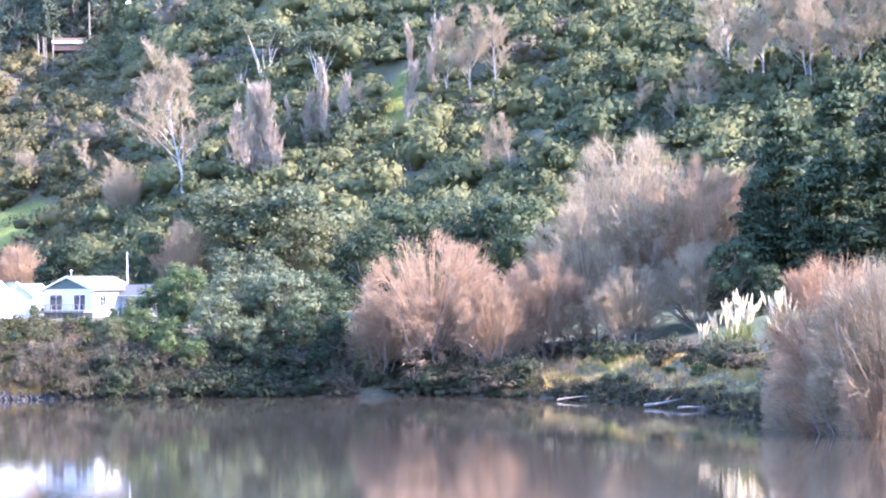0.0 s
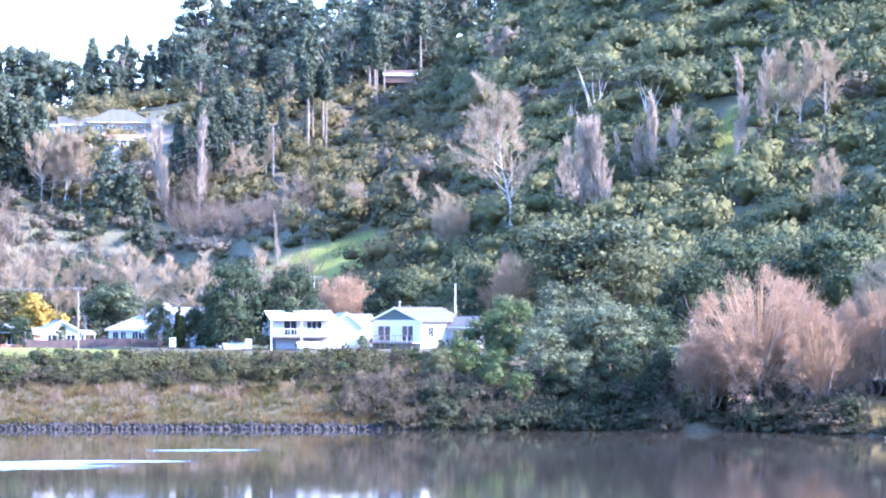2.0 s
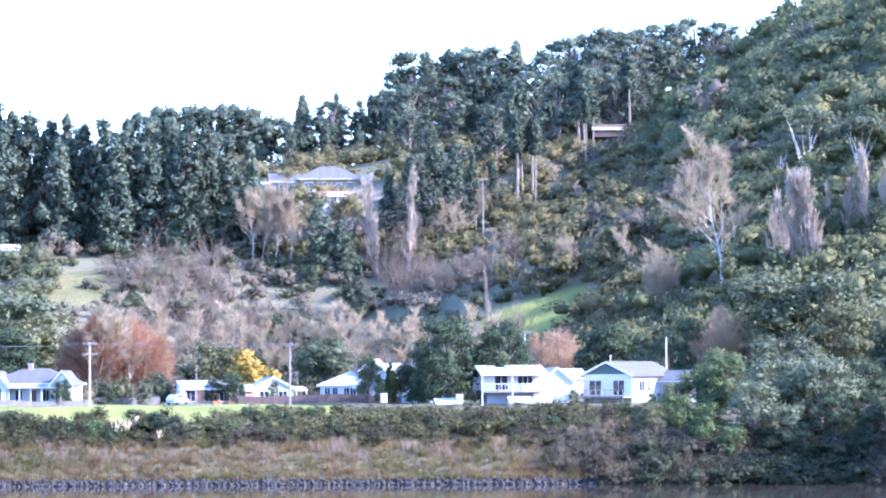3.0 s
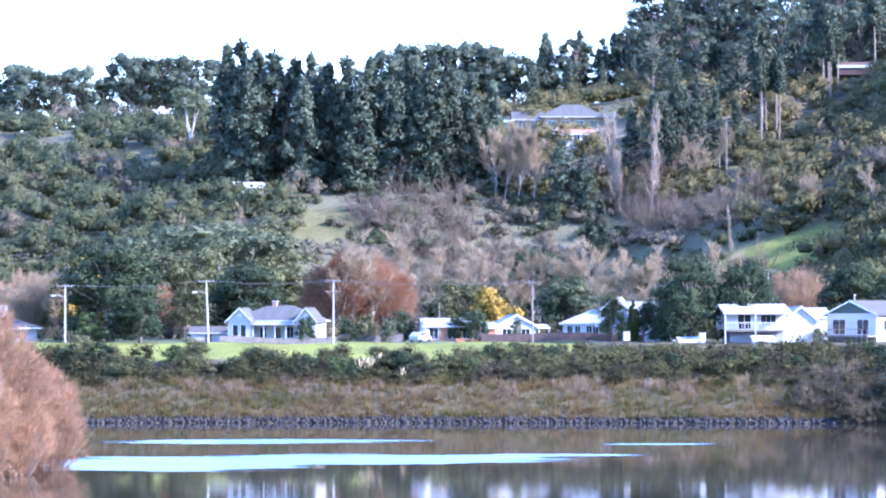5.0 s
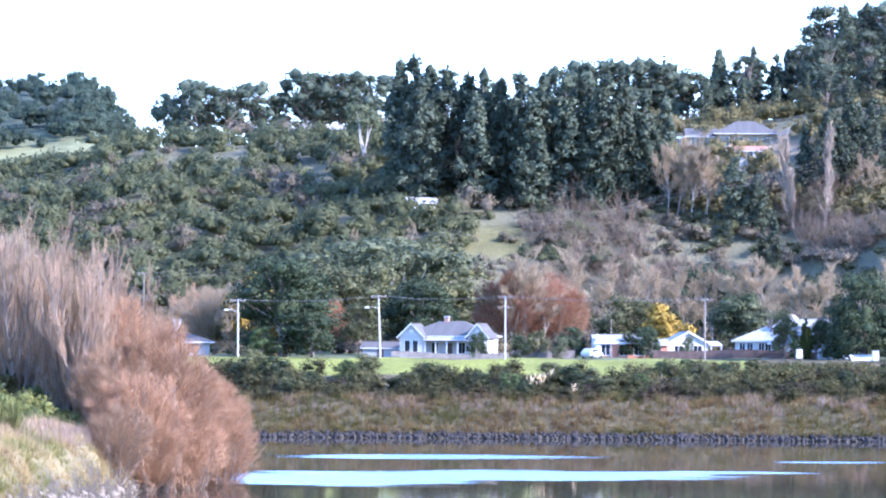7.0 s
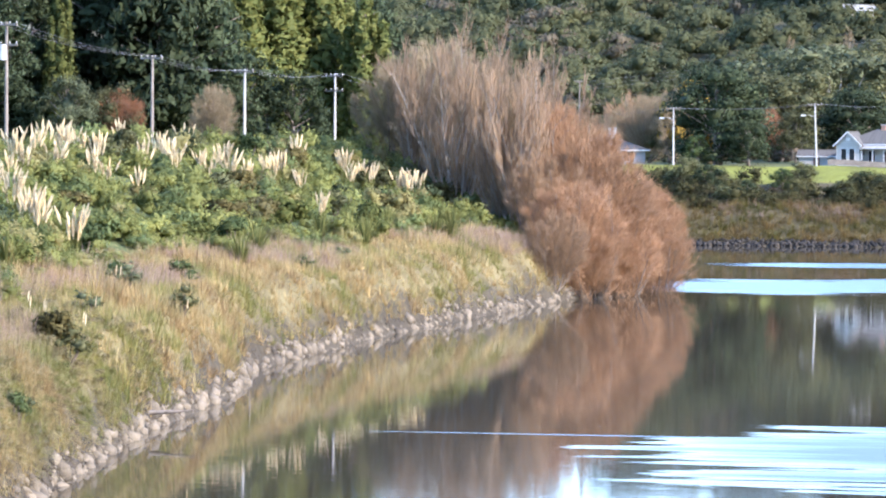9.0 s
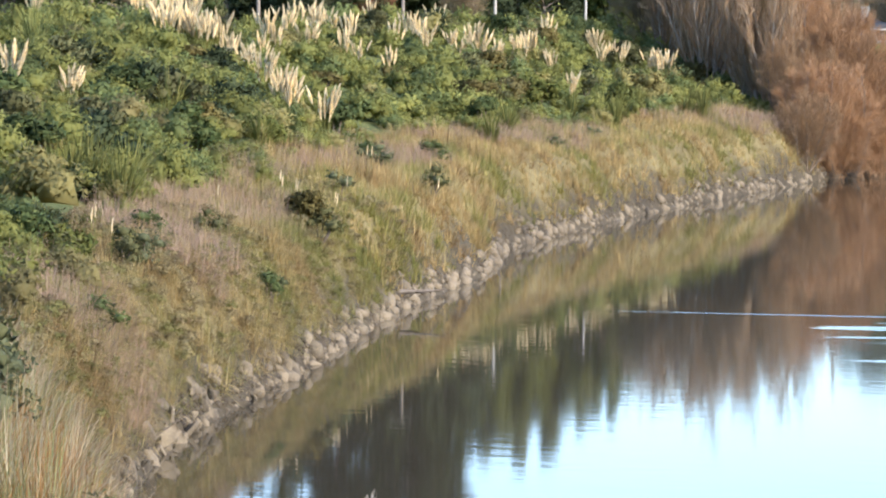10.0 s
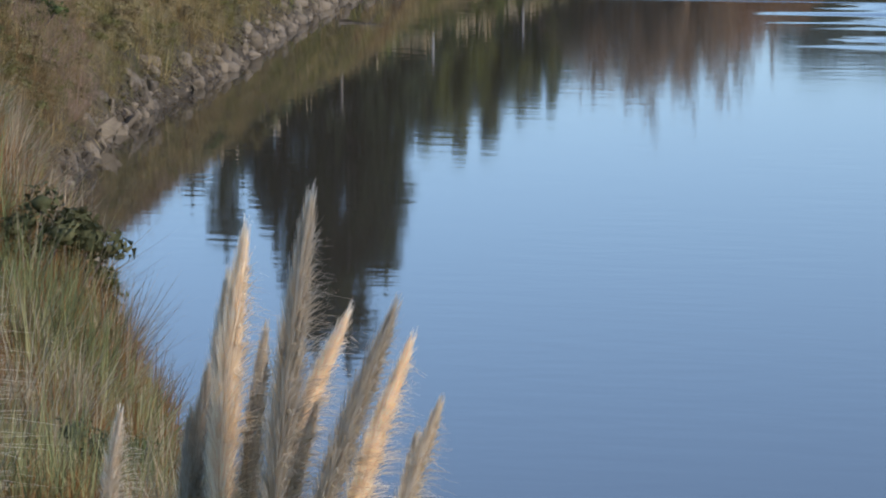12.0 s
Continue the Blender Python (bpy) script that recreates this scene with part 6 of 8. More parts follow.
tu, di = rng.uniform(-9, 8, n), rng.uniform(575, 735, n)
tone = np.tile((0.075, 0.088, 0.046), (n, 1))
pick = rng.standard_normal(n)
tone[pick > 0.0] = (0.150, 0.120, 0.080)
tone[pick > 1.3] = (0.20, 0.16, 0.085)
x, y = -di * np.sin(np.radians(tu)), di * np.cos(np.radians(tu))
ok = cover(x, y)[:, 1] < 0.12
bush_patch("garden_scrub", "brown and green hedges and scrub behind the village", x[ok], y[ok], rng.uniform(1.6, 3.4, n)[ok], tone[ok], rng, 0.15, MID_BUSHES)

# single shrubs that stand out on the near bank, and pampas among them
for k in range(120):
    y = 92 + 250 * rng.uniform() ** 1.2
    a = rng.uniform(8.5, 27)
    x = float(near_shore(y)) - a
    plant("shrub", math.degrees(math.atan2(-x, y)), math.hypot(x, y), rng.uniform(1.5, 2.9), 1.1)
for tu, b, h in ((1.4, 20, 2.6), (1.25, 21, 2.6), (0.7, 15, 2.0), (1.1, 23, 2.8)):
    plant("pampas", tu, float(far_shore(tu)) + b, h)
for tu, di, h in ((-16.65, 432, 4.2), (-16.85, 430, 5.2), (-17.0, 431, 5.6), (-17.15, 428, 5.2), (-16.95, 424, 4.4), (-17.6, 420, 5.2), (-17.75, 418, 5.0), (-17.65, 396, 4.2), (-17.8, 390, 4.0), (-16.45, 434, 3.2)):
    plant("pampas", tu, di, h, 0.95)
for tu, di, h in ((-15.2, 436, 1.6), (-16.35, 417, 1.7), (-15.9, 428, 1.3), (-14.9, 440, 1.5), (-17.4, 398, 1.4)):
    plant("shrub", tu, di, h, 1.3)


def lone_plume(turn, dist, high, seed):
    r = np.random.default_rng(seed)
    ob = thing("seed_head", "slim pale seed head standing in the grass", "seed head", "seed heads", m=Matrix.Translation(spot(turn, dist)))
    g = Geo()
    tubes(g, [(0, 0, -0.1)], [(0.03, 0, high - 0.45)], [0.012], [0.009], 4)
    stem = part_of("stem", g.mesh("stem", REED), ob)
    part_of("plume", plume_geo(r, 0.42, 0.075, 80, 0.1).mesh("plume", PLUME), stem, "", Matrix.Translation((0.03, 0, high - 0.45)))


lone_plume(14.87, 177.0, 1.9, 0)
lone_plume(14.80, 178.0, 1.8, 1)
lone_plume(13.74, 180.0, 1.8, 2)
lone_plume(16.25, 154.0, 1.7, 3)
lone_plume(15.98, 152.0, 1.7, 4)
lone_plume(15.38, 157.0, 1.6, 5)
lone_plume(18.92, 116.0, 2, 6)
lone_plume(19.18, 119.0, 1.9, 7)
lone_plume(19.24, 117.0, 2, 8)
lone_plume(16.00, 153.0, 1.7, 9)
lone_plume(16.22, 153.0, 1.6, 10)
lone_plume(17.24, 139.0, 1.6, 11)
lone_plume(15.35, 157.0, 1.6, 12)
lone_plume(15.19, 163.0, 1.6, 13)

# ---- pampas and flax clumps on the near bank: bearing, distance, height ----
plant("pampas", 18.13, 222, 2.2)
plant("pampas", 17.95, 225, 2.6)
plant("pampas", 17.72, 226, 2.9)
plant("pampas", 17.53, 226, 2.2)
plant("pampas", 17.32, 225, 2.6)
plant("pampas", 17.17, 225, 2.9)
plant("pampas", 16.99, 223, 2.2)
plant("pampas", 17.99, 234, 2.6)
plant("pampas", 17.59, 235, 2.9)
plant("pampas", 16.79, 220, 2.2)
plant("pampas", 16.64, 214, 2.6)
plant("pampas", 16.47, 211, 2.9)
plant("pampas", 16.28, 210, 2.2)
plant("pampas", 16.10, 195, 2.6)
plant("pampas", 16.47, 233, 2.9)
plant("pampas", 16.32, 233, 2.2)
plant("pampas", 16.01, 258, 2.6)
plant("pampas", 15.78, 257, 2.9)
plant("pampas", 15.54, 263, 2.2)
plant("pampas", 15.13, 258, 2.6)
plant("pampas", 15.20, 241, 2.9)
plant("pampas", 14.99, 243, 2.2)
plant("pampas", 14.22, 272, 2.6)
plant("pampas", 14.04, 268, 2.9)
plant("pampas", 14.50, 245, 2.2)
plant("pampas", 15.80, 241, 2.6)
plant("pampas", 15.53, 191, 2.9)
plant("pampas", 13.52, 272, 2.2)
plant("pampas", 13.27, 274, 2.6)
plant("pampas", 13.05, 271, 2.9)
plant("pampas", 12.49, 286, 2.2)
plant("pampas", 12.25, 289, 2.6)
plant("pampas", 12.00, 299, 2.9)
plant("pampas", 11.95, 282, 2.2)
plant("pampas", 11.62, 263, 2.6)
plant("pampas", 11.24, 304, 2.9)
plant("pampas", 10.97, 306, 2.2)
plant("pampas", 10.38, 305, 2.6)
plant("pampas", 10.10, 309, 2.9)
plant("pampas", 18.84, 346, 2.9)
plant("pampas", 14.82, 277, 2.2)
plant("pampas", 13.79, 287, 2.6)
plant("pampas", 20.44, 163, 2.9)
plant("pampas", 19.55, 166, 2.2)
plant("pampas", 12.80, 273, 2.6)
plant("pampas", 18.04, 220, 2.9)
plant("pampas", 17.83, 222, 2.2)
plant("pampas", 17.62, 222, 2.6)
plant("pampas", 17.41, 221, 2.9)
plant("pampas", 17.10, 220, 2.2)
plant("pampas", 18.21, 226, 2.6)
plant("pampas", 16.21, 196, 2.9)
plant("pampas", 16.56, 227, 2.2)
plant("pampas", 16.16, 249, 2.6)
plant("pampas", 15.67, 251, 2.9)
plant("pampas", 15.40, 260, 2.2)
plant("pampas", 14.42, 261, 2.6)
plant("pampas", 13.92, 266, 2.9)
plant("pampas", 13.38, 268, 2.2)
plant("pampas", 13.16, 279, 2.6)
plant("pampas", 12.35, 281, 2.9)
plant("pampas", 11.15, 301, 2.2)
plant("pampas", 10.83, 304, 2.6)
plant("pampas", 10.25, 304, 2.9)
plant("pampas", 19.33, 307, 2.2)
plant("pampas", 20.12, 221, 2.6)
plant("pampas", 18.53, 281, 2.9)
plant("pampas", 18.39, 243, 2.2)
flax(19.77, 134, 2.1, 0)
flax(19.53, 135, 2.5, 1)
flax(19.24, 135, 2.8, 2)
flax(18.93, 135, 2.1, 3)
flax(18.64, 139, 2.5, 4)
flax(19.99, 202, 2.8, 5)
flax(19.77, 207, 2.1, 6)
flax(19.57, 205, 2.5, 7)
flax(17.99, 175, 2.8, 8)
flax(16.58, 177, 2.1, 9)
flax(11.14, 266, 2.5, 10)
flax(10.92, 265, 2.8, 11)
flax(10.56, 278, 2.1, 12)
flax(9.80, 286, 2.5, 13)
flax(9.56, 287, 2.8, 14)
flax(9.62, 298, 2.1, 15)
flax(12.89, 228, 2.5, 16)
flax(12.62, 238, 2.8, 17)
flax(11.63, 259, 2.1, 18)
flax(18.75, 134, 2.5, 19)
flax(20.12, 186, 2.8, 20)
flax(17.73, 182, 2.1, 21)
plant("shrub", 20.08, 117, 1.8, 0.95)
plant("shrub", 20.21, 113, 1.9, 0.95)
plant("shrub", 19.78, 114, 1.9, 0.95)
plant("shrub", 18.62, 64, 1.5, 1.00)
plant("weed", 19.24, 62, 1.3, 1.10)
plant("weed", 18.49, 51, 0.9, 1.00)
plant("weed", 17.81, 53, 0.8, 1.00)
plant("weed", 20.83, 78, 2.0, 1.10)
plant("weed", 20.85, 72, 1.8, 1.10)
plant("weed", 21.11, 84, 1.6, 1.10)
plant("weed", 18.69, 119, 1.5, 1.00)
plant("weed", 16.36, 134, 1.0, 1.00)
plant("weed", 16.43, 133, 1.3, 1.00)
plant("weed", 19.73, 114, 1.6, 1.10)
plant("weed", 18.39, 120, 1.3, 1.00)
plant("shrub", 15.84, 152, 1.8, 0.95)

# ---- driftwood and stumps ----
DRIFT = surface("bleached_driftwood", (0.10, 0.082, 0.064), (0.24, 0.20, 0.155), 2.5, 0.85, 0.4, 18)
DARK_WOOD = surface("wet_black_wood", (0.025, 0.020, 0.016), (0.07, 0.055, 0.045), 3, 0.7, 0.4, 14)


def driftwood(name, label, x, y, z, length, thick, heading, rise, mat, forks, seed):
    rng = np.random.default_rng(seed)
    ob = thing(name, label, "driftwood", m=Matrix.Translation((x, y, z)) @ Matrix.Rotation(radians(heading), 4, "Z"))
    limbs = Limbs(rng)
    limbs.grow((0, 0, 0), (math.cos(rise), 0, math.sin(rise)), length, thick, 0, 1, up=0.0, wild=0.07, kids=(forks, 0), open_=(0.7, 0.5), short=0.4, start=0.3, steps=7)
    part_of("log", limbs.geo([0], 7).mesh("log", mat, smooth=True), ob)
    if forks:
        part_of("branch_stub", limbs.geo([1], 4).mesh("branch_stub", mat, smooth=True), ob)
    return ob


driftwood("drift_log", "pale driftwood log lying on the river ledge", 108.6, 391.7, 0.25, 7, 0.22, 5, 0.05, DRIFT, 3, 1)
driftwood("drift_log", "pale driftwood log lying on the river ledge", 112.9, 397.7, 0.40, 6, 0.18, -8, 0.06, DRIFT, 2, 2)
driftwood("drift_log", "long grey drift log at the water edge", 109.1, 379.9, 0.30, 5.5, 0.16, 12, 0.02, DRIFT, 2, 3)
driftwood("drift_log", "thin drift log at the water edge", 106.0, 421.6, 0.20, 4, 0.15, 6, 0.04, DRIFT, 1, 4)
driftwood("dead_stump", "black dead stump standing in the water", -38.6, 345.0, -0.30, 2.6, 0.24, 10, 1.1, DARK_WOOD, 3, 5)
driftwood("dead_stump", "small black stump standing in the water", -39.9, 313.0, -0.20, 1, 0.12, 100, 1.2, DARK_WOOD, 2, 6)
driftwood("drift_branch", "thin branch lying in the water", -39.1, 371.6, 0.05, 5, 0.06, 0, 0.01, DRIFT, 2, 7)
driftwood("drift_log", "bleached log resting on the boulders", -39.3, 153.9, 0.90, 2, 0.12, 15, 0.12, DRIFT, 3, 8)
driftwood("drift_stick", "pale forked stick poking out of the river", -38.4, 169.9, -0.10, 1.1, 0.04, 95, 1.3, DRIFT, 1, 9)
driftwood("fallen_branch", "pale fallen branch on the bank under the willows", -52.7, 363.2, 1.40, 5, 0.1, -15, 0.02, DRIFT, 2, 11)

# ---- houses ----
WHITE = surface("white_weatherboard", (0.42, 0.41, 0.375), (0.55, 0.54, 0.50), 0.8, 0.6, 0.25, 9, stretch=(0.3, 0.3, 4))
VILLA_WALL = surface("old_cream_weatherboard", (0.34, 0.33, 0.30), (0.48, 0.465, 0.43), 0.8, 0.7, 0.25, 9, stretch=(0.3, 0.3, 4))
CREAM = surface("tan_wall", (0.24, 0.175, 0.095), (0.34, 0.26, 0.15), 0.7, 0.8, 0.2, 12)
GREY_WALL = surface("grey_wall", (0.20, 0.205, 0.21), (0.30, 0.305, 0.31), 0.7, 0.8, 0.2, 10)
ORANGE = surface("salmon_wall", (0.42, 0.17, 0.09), (0.54, 0.24, 0.14), 0.8, 0.8, 0.2, 12)
ROOF_GREY = surface("grey_sheet_roof", (0.062, 0.058, 0.050), (0.108, 0.101, 0.090), 0.5, 0.9, 0.3, 6, stretch=(6, 0.3, 0.3))
ROOF_PALE = surface("pale_sheet_roof", (0.215, 0.215, 0.205), (0.325, 0.325, 0.31), 0.5, 0.9, 0.3, 6, stretch=(6, 0.3, 0.3))
ROOF_WHITE = surface("white_sheet_roof", (0.38, 0.38, 0.375), (0.50, 0.50, 0.49), 0.5, 0.9, 0.3, 6, stretch=(6, 0.3, 0.3))
ROOF_RED = surface("rusty_red_roof", (0.26, 0.13, 0.08), (0.36, 0.20, 0.13), 0.7, 0.7, 0.3, 6)
ROOF_TAN = surface("tan_tile_roof", (0.19, 0.165, 0.145), (0.30, 0.265, 0.235), 0.6, 0.85, 0.3, 6)
ROOF_GREEN = surface("pale_green_roof", (0.50, 0.66, 0.46), (0.64, 0.78, 0.58), 0.5, 0.6, 0.2, 6)
GREEN_PANEL = surface("dark_green_panel", (0.030, 0.060, 0.052), (0.05, 0.085, 0.075), 1.0, 0.7, 0.2, 9)
TRIM = surface("white_trim", (0.55, 0.55, 0.54), (0.68, 0.68, 0.67), 2, 0.5, 0.1, 20)
WOOD = surface("weathered_timber", (0.12, 0.10, 0.08), (0.28, 0.24, 0.20), 1.5, 0.85, 0.4, 20)
FENCE = surface("brown_fence", (0.07, 0.045, 0.035), (0.14, 0.09, 0.07), 1.5, 0.9, 0.4, 14)
BRICK = surface("chimney_brick", (0.30, 0.17, 0.12), (0.44, 0.28, 0.20), 3, 0.9, 0.4, 14)
CONCRETE = surface("concrete", (0.32, 0.31, 0.29), (0.48, 0.47, 0.44), 1.0, 0.85, 0.3, 25)
METAL = surface("galvanised_metal", (0.35, 0.36, 0.37), (0.55, 0.56, 0.57), 1.5, 0.45, 0.1, 20, metal=0.6)
GLASS, gt, gb, gl = node_mat("window_glass")
gb.inputs["Base Color"].default_value = (0.02, 0.025, 0.03, 1)
gb.inputs["Roughness"].default_value = 0.06
CURTAIN = surface("pale_curtain", (0.5, 0.48, 0.45), (0.7, 0.68, 0.64), 3, 0.9, 0.3, 8)


def box_bm(x0, x1, y0, y1, z0, z1, bevel=0.0):
    bm = bmesh.new()
    bmesh.ops.create_cube(bm, size=1.0)
    bmesh.ops.scale(bm, vec=(x1 - x0, y1 - y0, z1 - z0), verts=bm.verts)
    bmesh.ops.translate(bm, vec=((x0 + x1) / 2, (y0 + y1) / 2, (z0 + z1) / 2), verts=bm.verts)
    if bevel:
        bmesh.ops.bevel(bm, geom=bm.edges[:], offset=bevel, segments=1, affect="EDGES")
    return bm


def prism_bm(points, thick):
    """A plate from its outline, given some thickness downward."""
    bm = bmesh.new()
    top = [bm.verts.new(p) for p in points]
    low = [bm.verts.new((p[0], p[1], p[2] - thick)) for p in points]
    bm.faces.new(top)
    bm.faces.new(low[::-1])
    for k in range(len(points)):
        j = (k + 1) % len(points)
        bm.faces.new((top[k], low[k], low[j], top[j]))
    bmesh.ops.recalc_face_normals(bm, faces=bm.faces)
    return bm


def walls_with_gable(x0, x1, y0, y1, z0, eave, ridge, axis):
    """A closed body; the gable triangles stand at the ends of the ridge's axis (x, y or none)."""
    bm = bmesh.new()
    lo = [bm.verts.new(p) for p in ((x0, y0, z0), (x1, y0, z0), (x1, y1, z0), (x0, y1, z0))]
    hi = [bm.verts.new(p) for p in ((x0, y0, eave), (x1, y0, eave), (x1, y1, eave), (x0, y1, eave))]
    bm.faces.new(lo[::-1])
    if axis == "x":
        a, b = bm.verts.new((x0, (y0 + y1) / 2, ridge)), bm.verts.new((x1, (y0 + y1) / 2, ridge))
        bm.faces.new((lo[0], lo[1], hi[1], hi[0]))
        bm.faces.new((lo[2], lo[3], hi[3], hi[2]))
        bm.faces.new((lo[1], lo[2], hi[2], b, hi[1]))
        bm.faces.new((lo[3], lo[0], hi[0], a, hi[3]))
        bm.faces.new((hi[0], hi[1], b, a))
        bm.faces.new((hi[2], hi[3], a, b))
    elif axis == "y":
        a, b = bm.verts.new(((x0 + x1) / 2, y0, ridge)), bm.verts.new(((x0 + x1) / 2, y1, ridge))
        bm.faces.new((lo[0], lo[1], hi[1], a, hi[0]))
        bm.faces.new((lo[2], lo[3], hi[3], b, hi[2]))
        bm.faces.new((lo[1], lo[2], hi[2], hi[1]))
        bm.faces.new((lo[3], lo[0], hi[0], hi[3]))
        bm.faces.new((hi[1], hi[2], b, a))
        bm.faces.new((hi[3], hi[0], a, b))
    else:
        bm.faces.new(hi)
        for k in range(4):
            j = (k + 1) % 4
            bm.faces.new((lo[k], lo[j], hi[j], hi[k]))
    bmesh.ops.recalc_face_normals(bm, faces=bm.faces)
    return bm


def gable_roof(ob, x0, x1, y0, y1, eave, ridge, axis, mat, over=0.45, label=""):
    """Two thick pitched sheets with barge boards and a ridge cap."""
    t = 0.14
    if axis == "x":
        m, drop = (y0 + y1) / 2, (ridge - eave) / ((y1 - y0) / 2) * over
        for y in (y0 - over, y1 + over):
            part("roof_sheet", prism_bm([(x0 - over, y, eave - drop + t), (x1 + over, y, eave - drop + t), (x1 + over, m, ridge + t), (x0 - over, m, ridge + t)], t), mat, ob, label)
            part("gutter", box_bm(x0 - over, x1 + over, y - 0.08, y + 0.08, eave - drop - 0.12, eave - drop + 0.04), TRIM, ob)
        part("ridge_cap", box_bm(x0 - over, x1 + over, m - 0.14, m + 0.14, ridge + t - 0.04, ridge + t + 0.05), mat, ob)
    else:
        m, drop = (x0 + x1) / 2, (ridge - eave) / ((x1 - x0) / 2) * over
        for x in (x0 - over, x1 + over):
            part("roof_sheet", prism_bm([(x, y0 - over, eave - drop + t), (x, y1 + over, eave - drop + t), (m, y1 + over, ridge + t), (m, y0 - over, ridge + t)], t), mat, ob, label)
            part("barge_board", prism_bm([(x, y0 - over - 0.05, eave - drop + t + 0.02), (x, y0 - over, eave - drop + t + 0.02), (m, y0 - over, ridge + t + 0.02), (m, y0 - over - 0.05, ridge + t + 0.02)], 0.26), TRIM, ob)
        part("ridge_cap", box_bm(m - 0.14, m + 0.14, y0 - over, y1 + over, ridge + t - 0.04, ridge + t + 0.05), mat, ob)


def hip_roof(ob, x0, x1, y0, y1, eave, ridge, mat, over=0.5, label=""):
    x0, x1, y0, y1 = x0 - over, x1 + over, y0 - over, y1 + over
    k = min(x1 - x0, y1 - y0) / 2
    a, b = ((x0 + k, (y0 + y1) / 2), (x1 - k, (y0 + y1) / 2)) if x1 - x0 > y1 - y0 else (((x0 + x1) / 2, y0 + k), ((x0 + x1) / 2, y1 - k))
    bm = bmesh.new()
    lo = [bm.verts.new((*p, eave - 0.12)) for p in ((x0, y0), (x1, y0), (x1, y1), (x0, y1))]
    hi = [bm.verts.new((*p, eave)) for p in ((x0, y0), (x1, y0), (x1, y1), (x0, y1))]
    r = [bm.verts.new((*a, ridge)), bm.verts.new((*b, ridge))]
    bm.faces.new(lo[::-1])
    for j in range(4):
        bm.faces.new((lo[j], lo[(j + 1) % 4], hi[(j + 1) % 4], hi[j]))
    if x1 - x0 > y1 - y0:
        for f in ((hi[0], hi[1], r[1], r[0]), (hi[1], hi[2], r[1]), (hi[2], hi[3], r[0], r[1]), (hi[3], hi[0], r[0])):
            bm.faces.new(f)
    else:
        for f in ((hi[0], hi[1], r[0]), (hi[1], hi[2], r[1], r[0]), (hi[2], hi[3], r[1]), (hi[3], hi[0], r[0], r[1])):
            bm.faces.new(f)
    bmesh.ops.recalc_face_normals(bm, faces=bm.faces)
    part("roof", bm, mat, ob, label)
    for p, q in (((x0, y0), (x1, y0)), ((x1, y0), (x1, y1))):
        part("gutter", box_bm(min(p[0], q[0]) - 0.05, max(p[0], q[0]) + 0.05, min(p[1], q[1]) - 0.05, max(p[1], q[1]) + 0.05, eave - 0.22, eave - 0.06), TRIM, ob)


def window(ob, x, z, w, h, y, panes=2, side="front", drape=False, name="window"):
    """A framed window set a little proud of a front (x along) or side (y along) wall."""
    def span(a0, a1, d0, d1, z0, z1):
        return box_bm(a0, a1, y + d0, y + d1, z0, z1) if side == "front" else box_bm(y - d1, y - d0, a0, a1, z0, z1)
    win = part(name, span(x - w / 2, x + w / 2, -0.02, 0.02, z, z + h), GLASS, ob)
    for a0, a1, z0, z1 in ((x - w / 2 - 0.07, x - w / 2, z, z + h), (x + w / 2, x + w / 2 + 0.07, z, z + h), (x - w / 2 - 0.07, x + w / 2 + 0.07, z + h, z + h + 0.08)):
        part("frame", span(a0, a1, -0.07, 0.02, z0, z1), TRIM, win)
    part("sill", span(x - w / 2 - 0.14, x + w / 2 + 0.14, -0.12, 0.02, z - 0.10, z), TRIM, win)
    for k in range(1, panes):
        a = x - w / 2 + w * k / panes
        part("mullion", span(a - 0.03, a + 0.03, -0.05, 0.02, z, z + h), TRIM, win)
    if drape:
        part("curtain", span(x - w / 2 + 0.02, x - w / 4, -0.026, -0.021, z + 0.02, z + h - 0.02), CURTAIN, win)
        part("curtain", span(x + w / 4, x + w / 2 - 0.02, -0.026, -0.021, z + 0.02, z + h - 0.02), CURTAIN, win)
    return win


def chimney(ob, x, y, z0, z1, mat=None, w=0.7):
    c = part("chimney", box_bm(x - w / 2, x + w / 2, y - w / 2, y + w / 2, z0, z1), mat or BRICK, ob)
    part("cap", box_bm(x - w / 2 - 0.08, x + w / 2 + 0.08, y - w / 2 - 0.08, y + w / 2 + 0.08, z1 - 0.02, z1 + 0.14), CONCRETE, c)


def flue(ob, x, y, z0, z1):
    g = Geo()
    tubes(g, [(x, y, z0), (x, y, z1 - 0.25)], [(x, y, z1 - 0.2), (x, y, z1)], [0.10, 0.17], [0.10, 0.17], 8)
    part_of("flue", g.mesh("flue", METAL, smooth=True), ob)


def place(turn, dist, twist=0.0, lift=0.0):
    """Stands on the ground and faces the river, turned by twist degrees; lift shifts it to fit the camera's view."""
    return Matrix.Translation(spot(turn, dist) + Vector((0, 0, lift))) @ Matrix.Rotation(radians(turn + twist), 4, "Z")


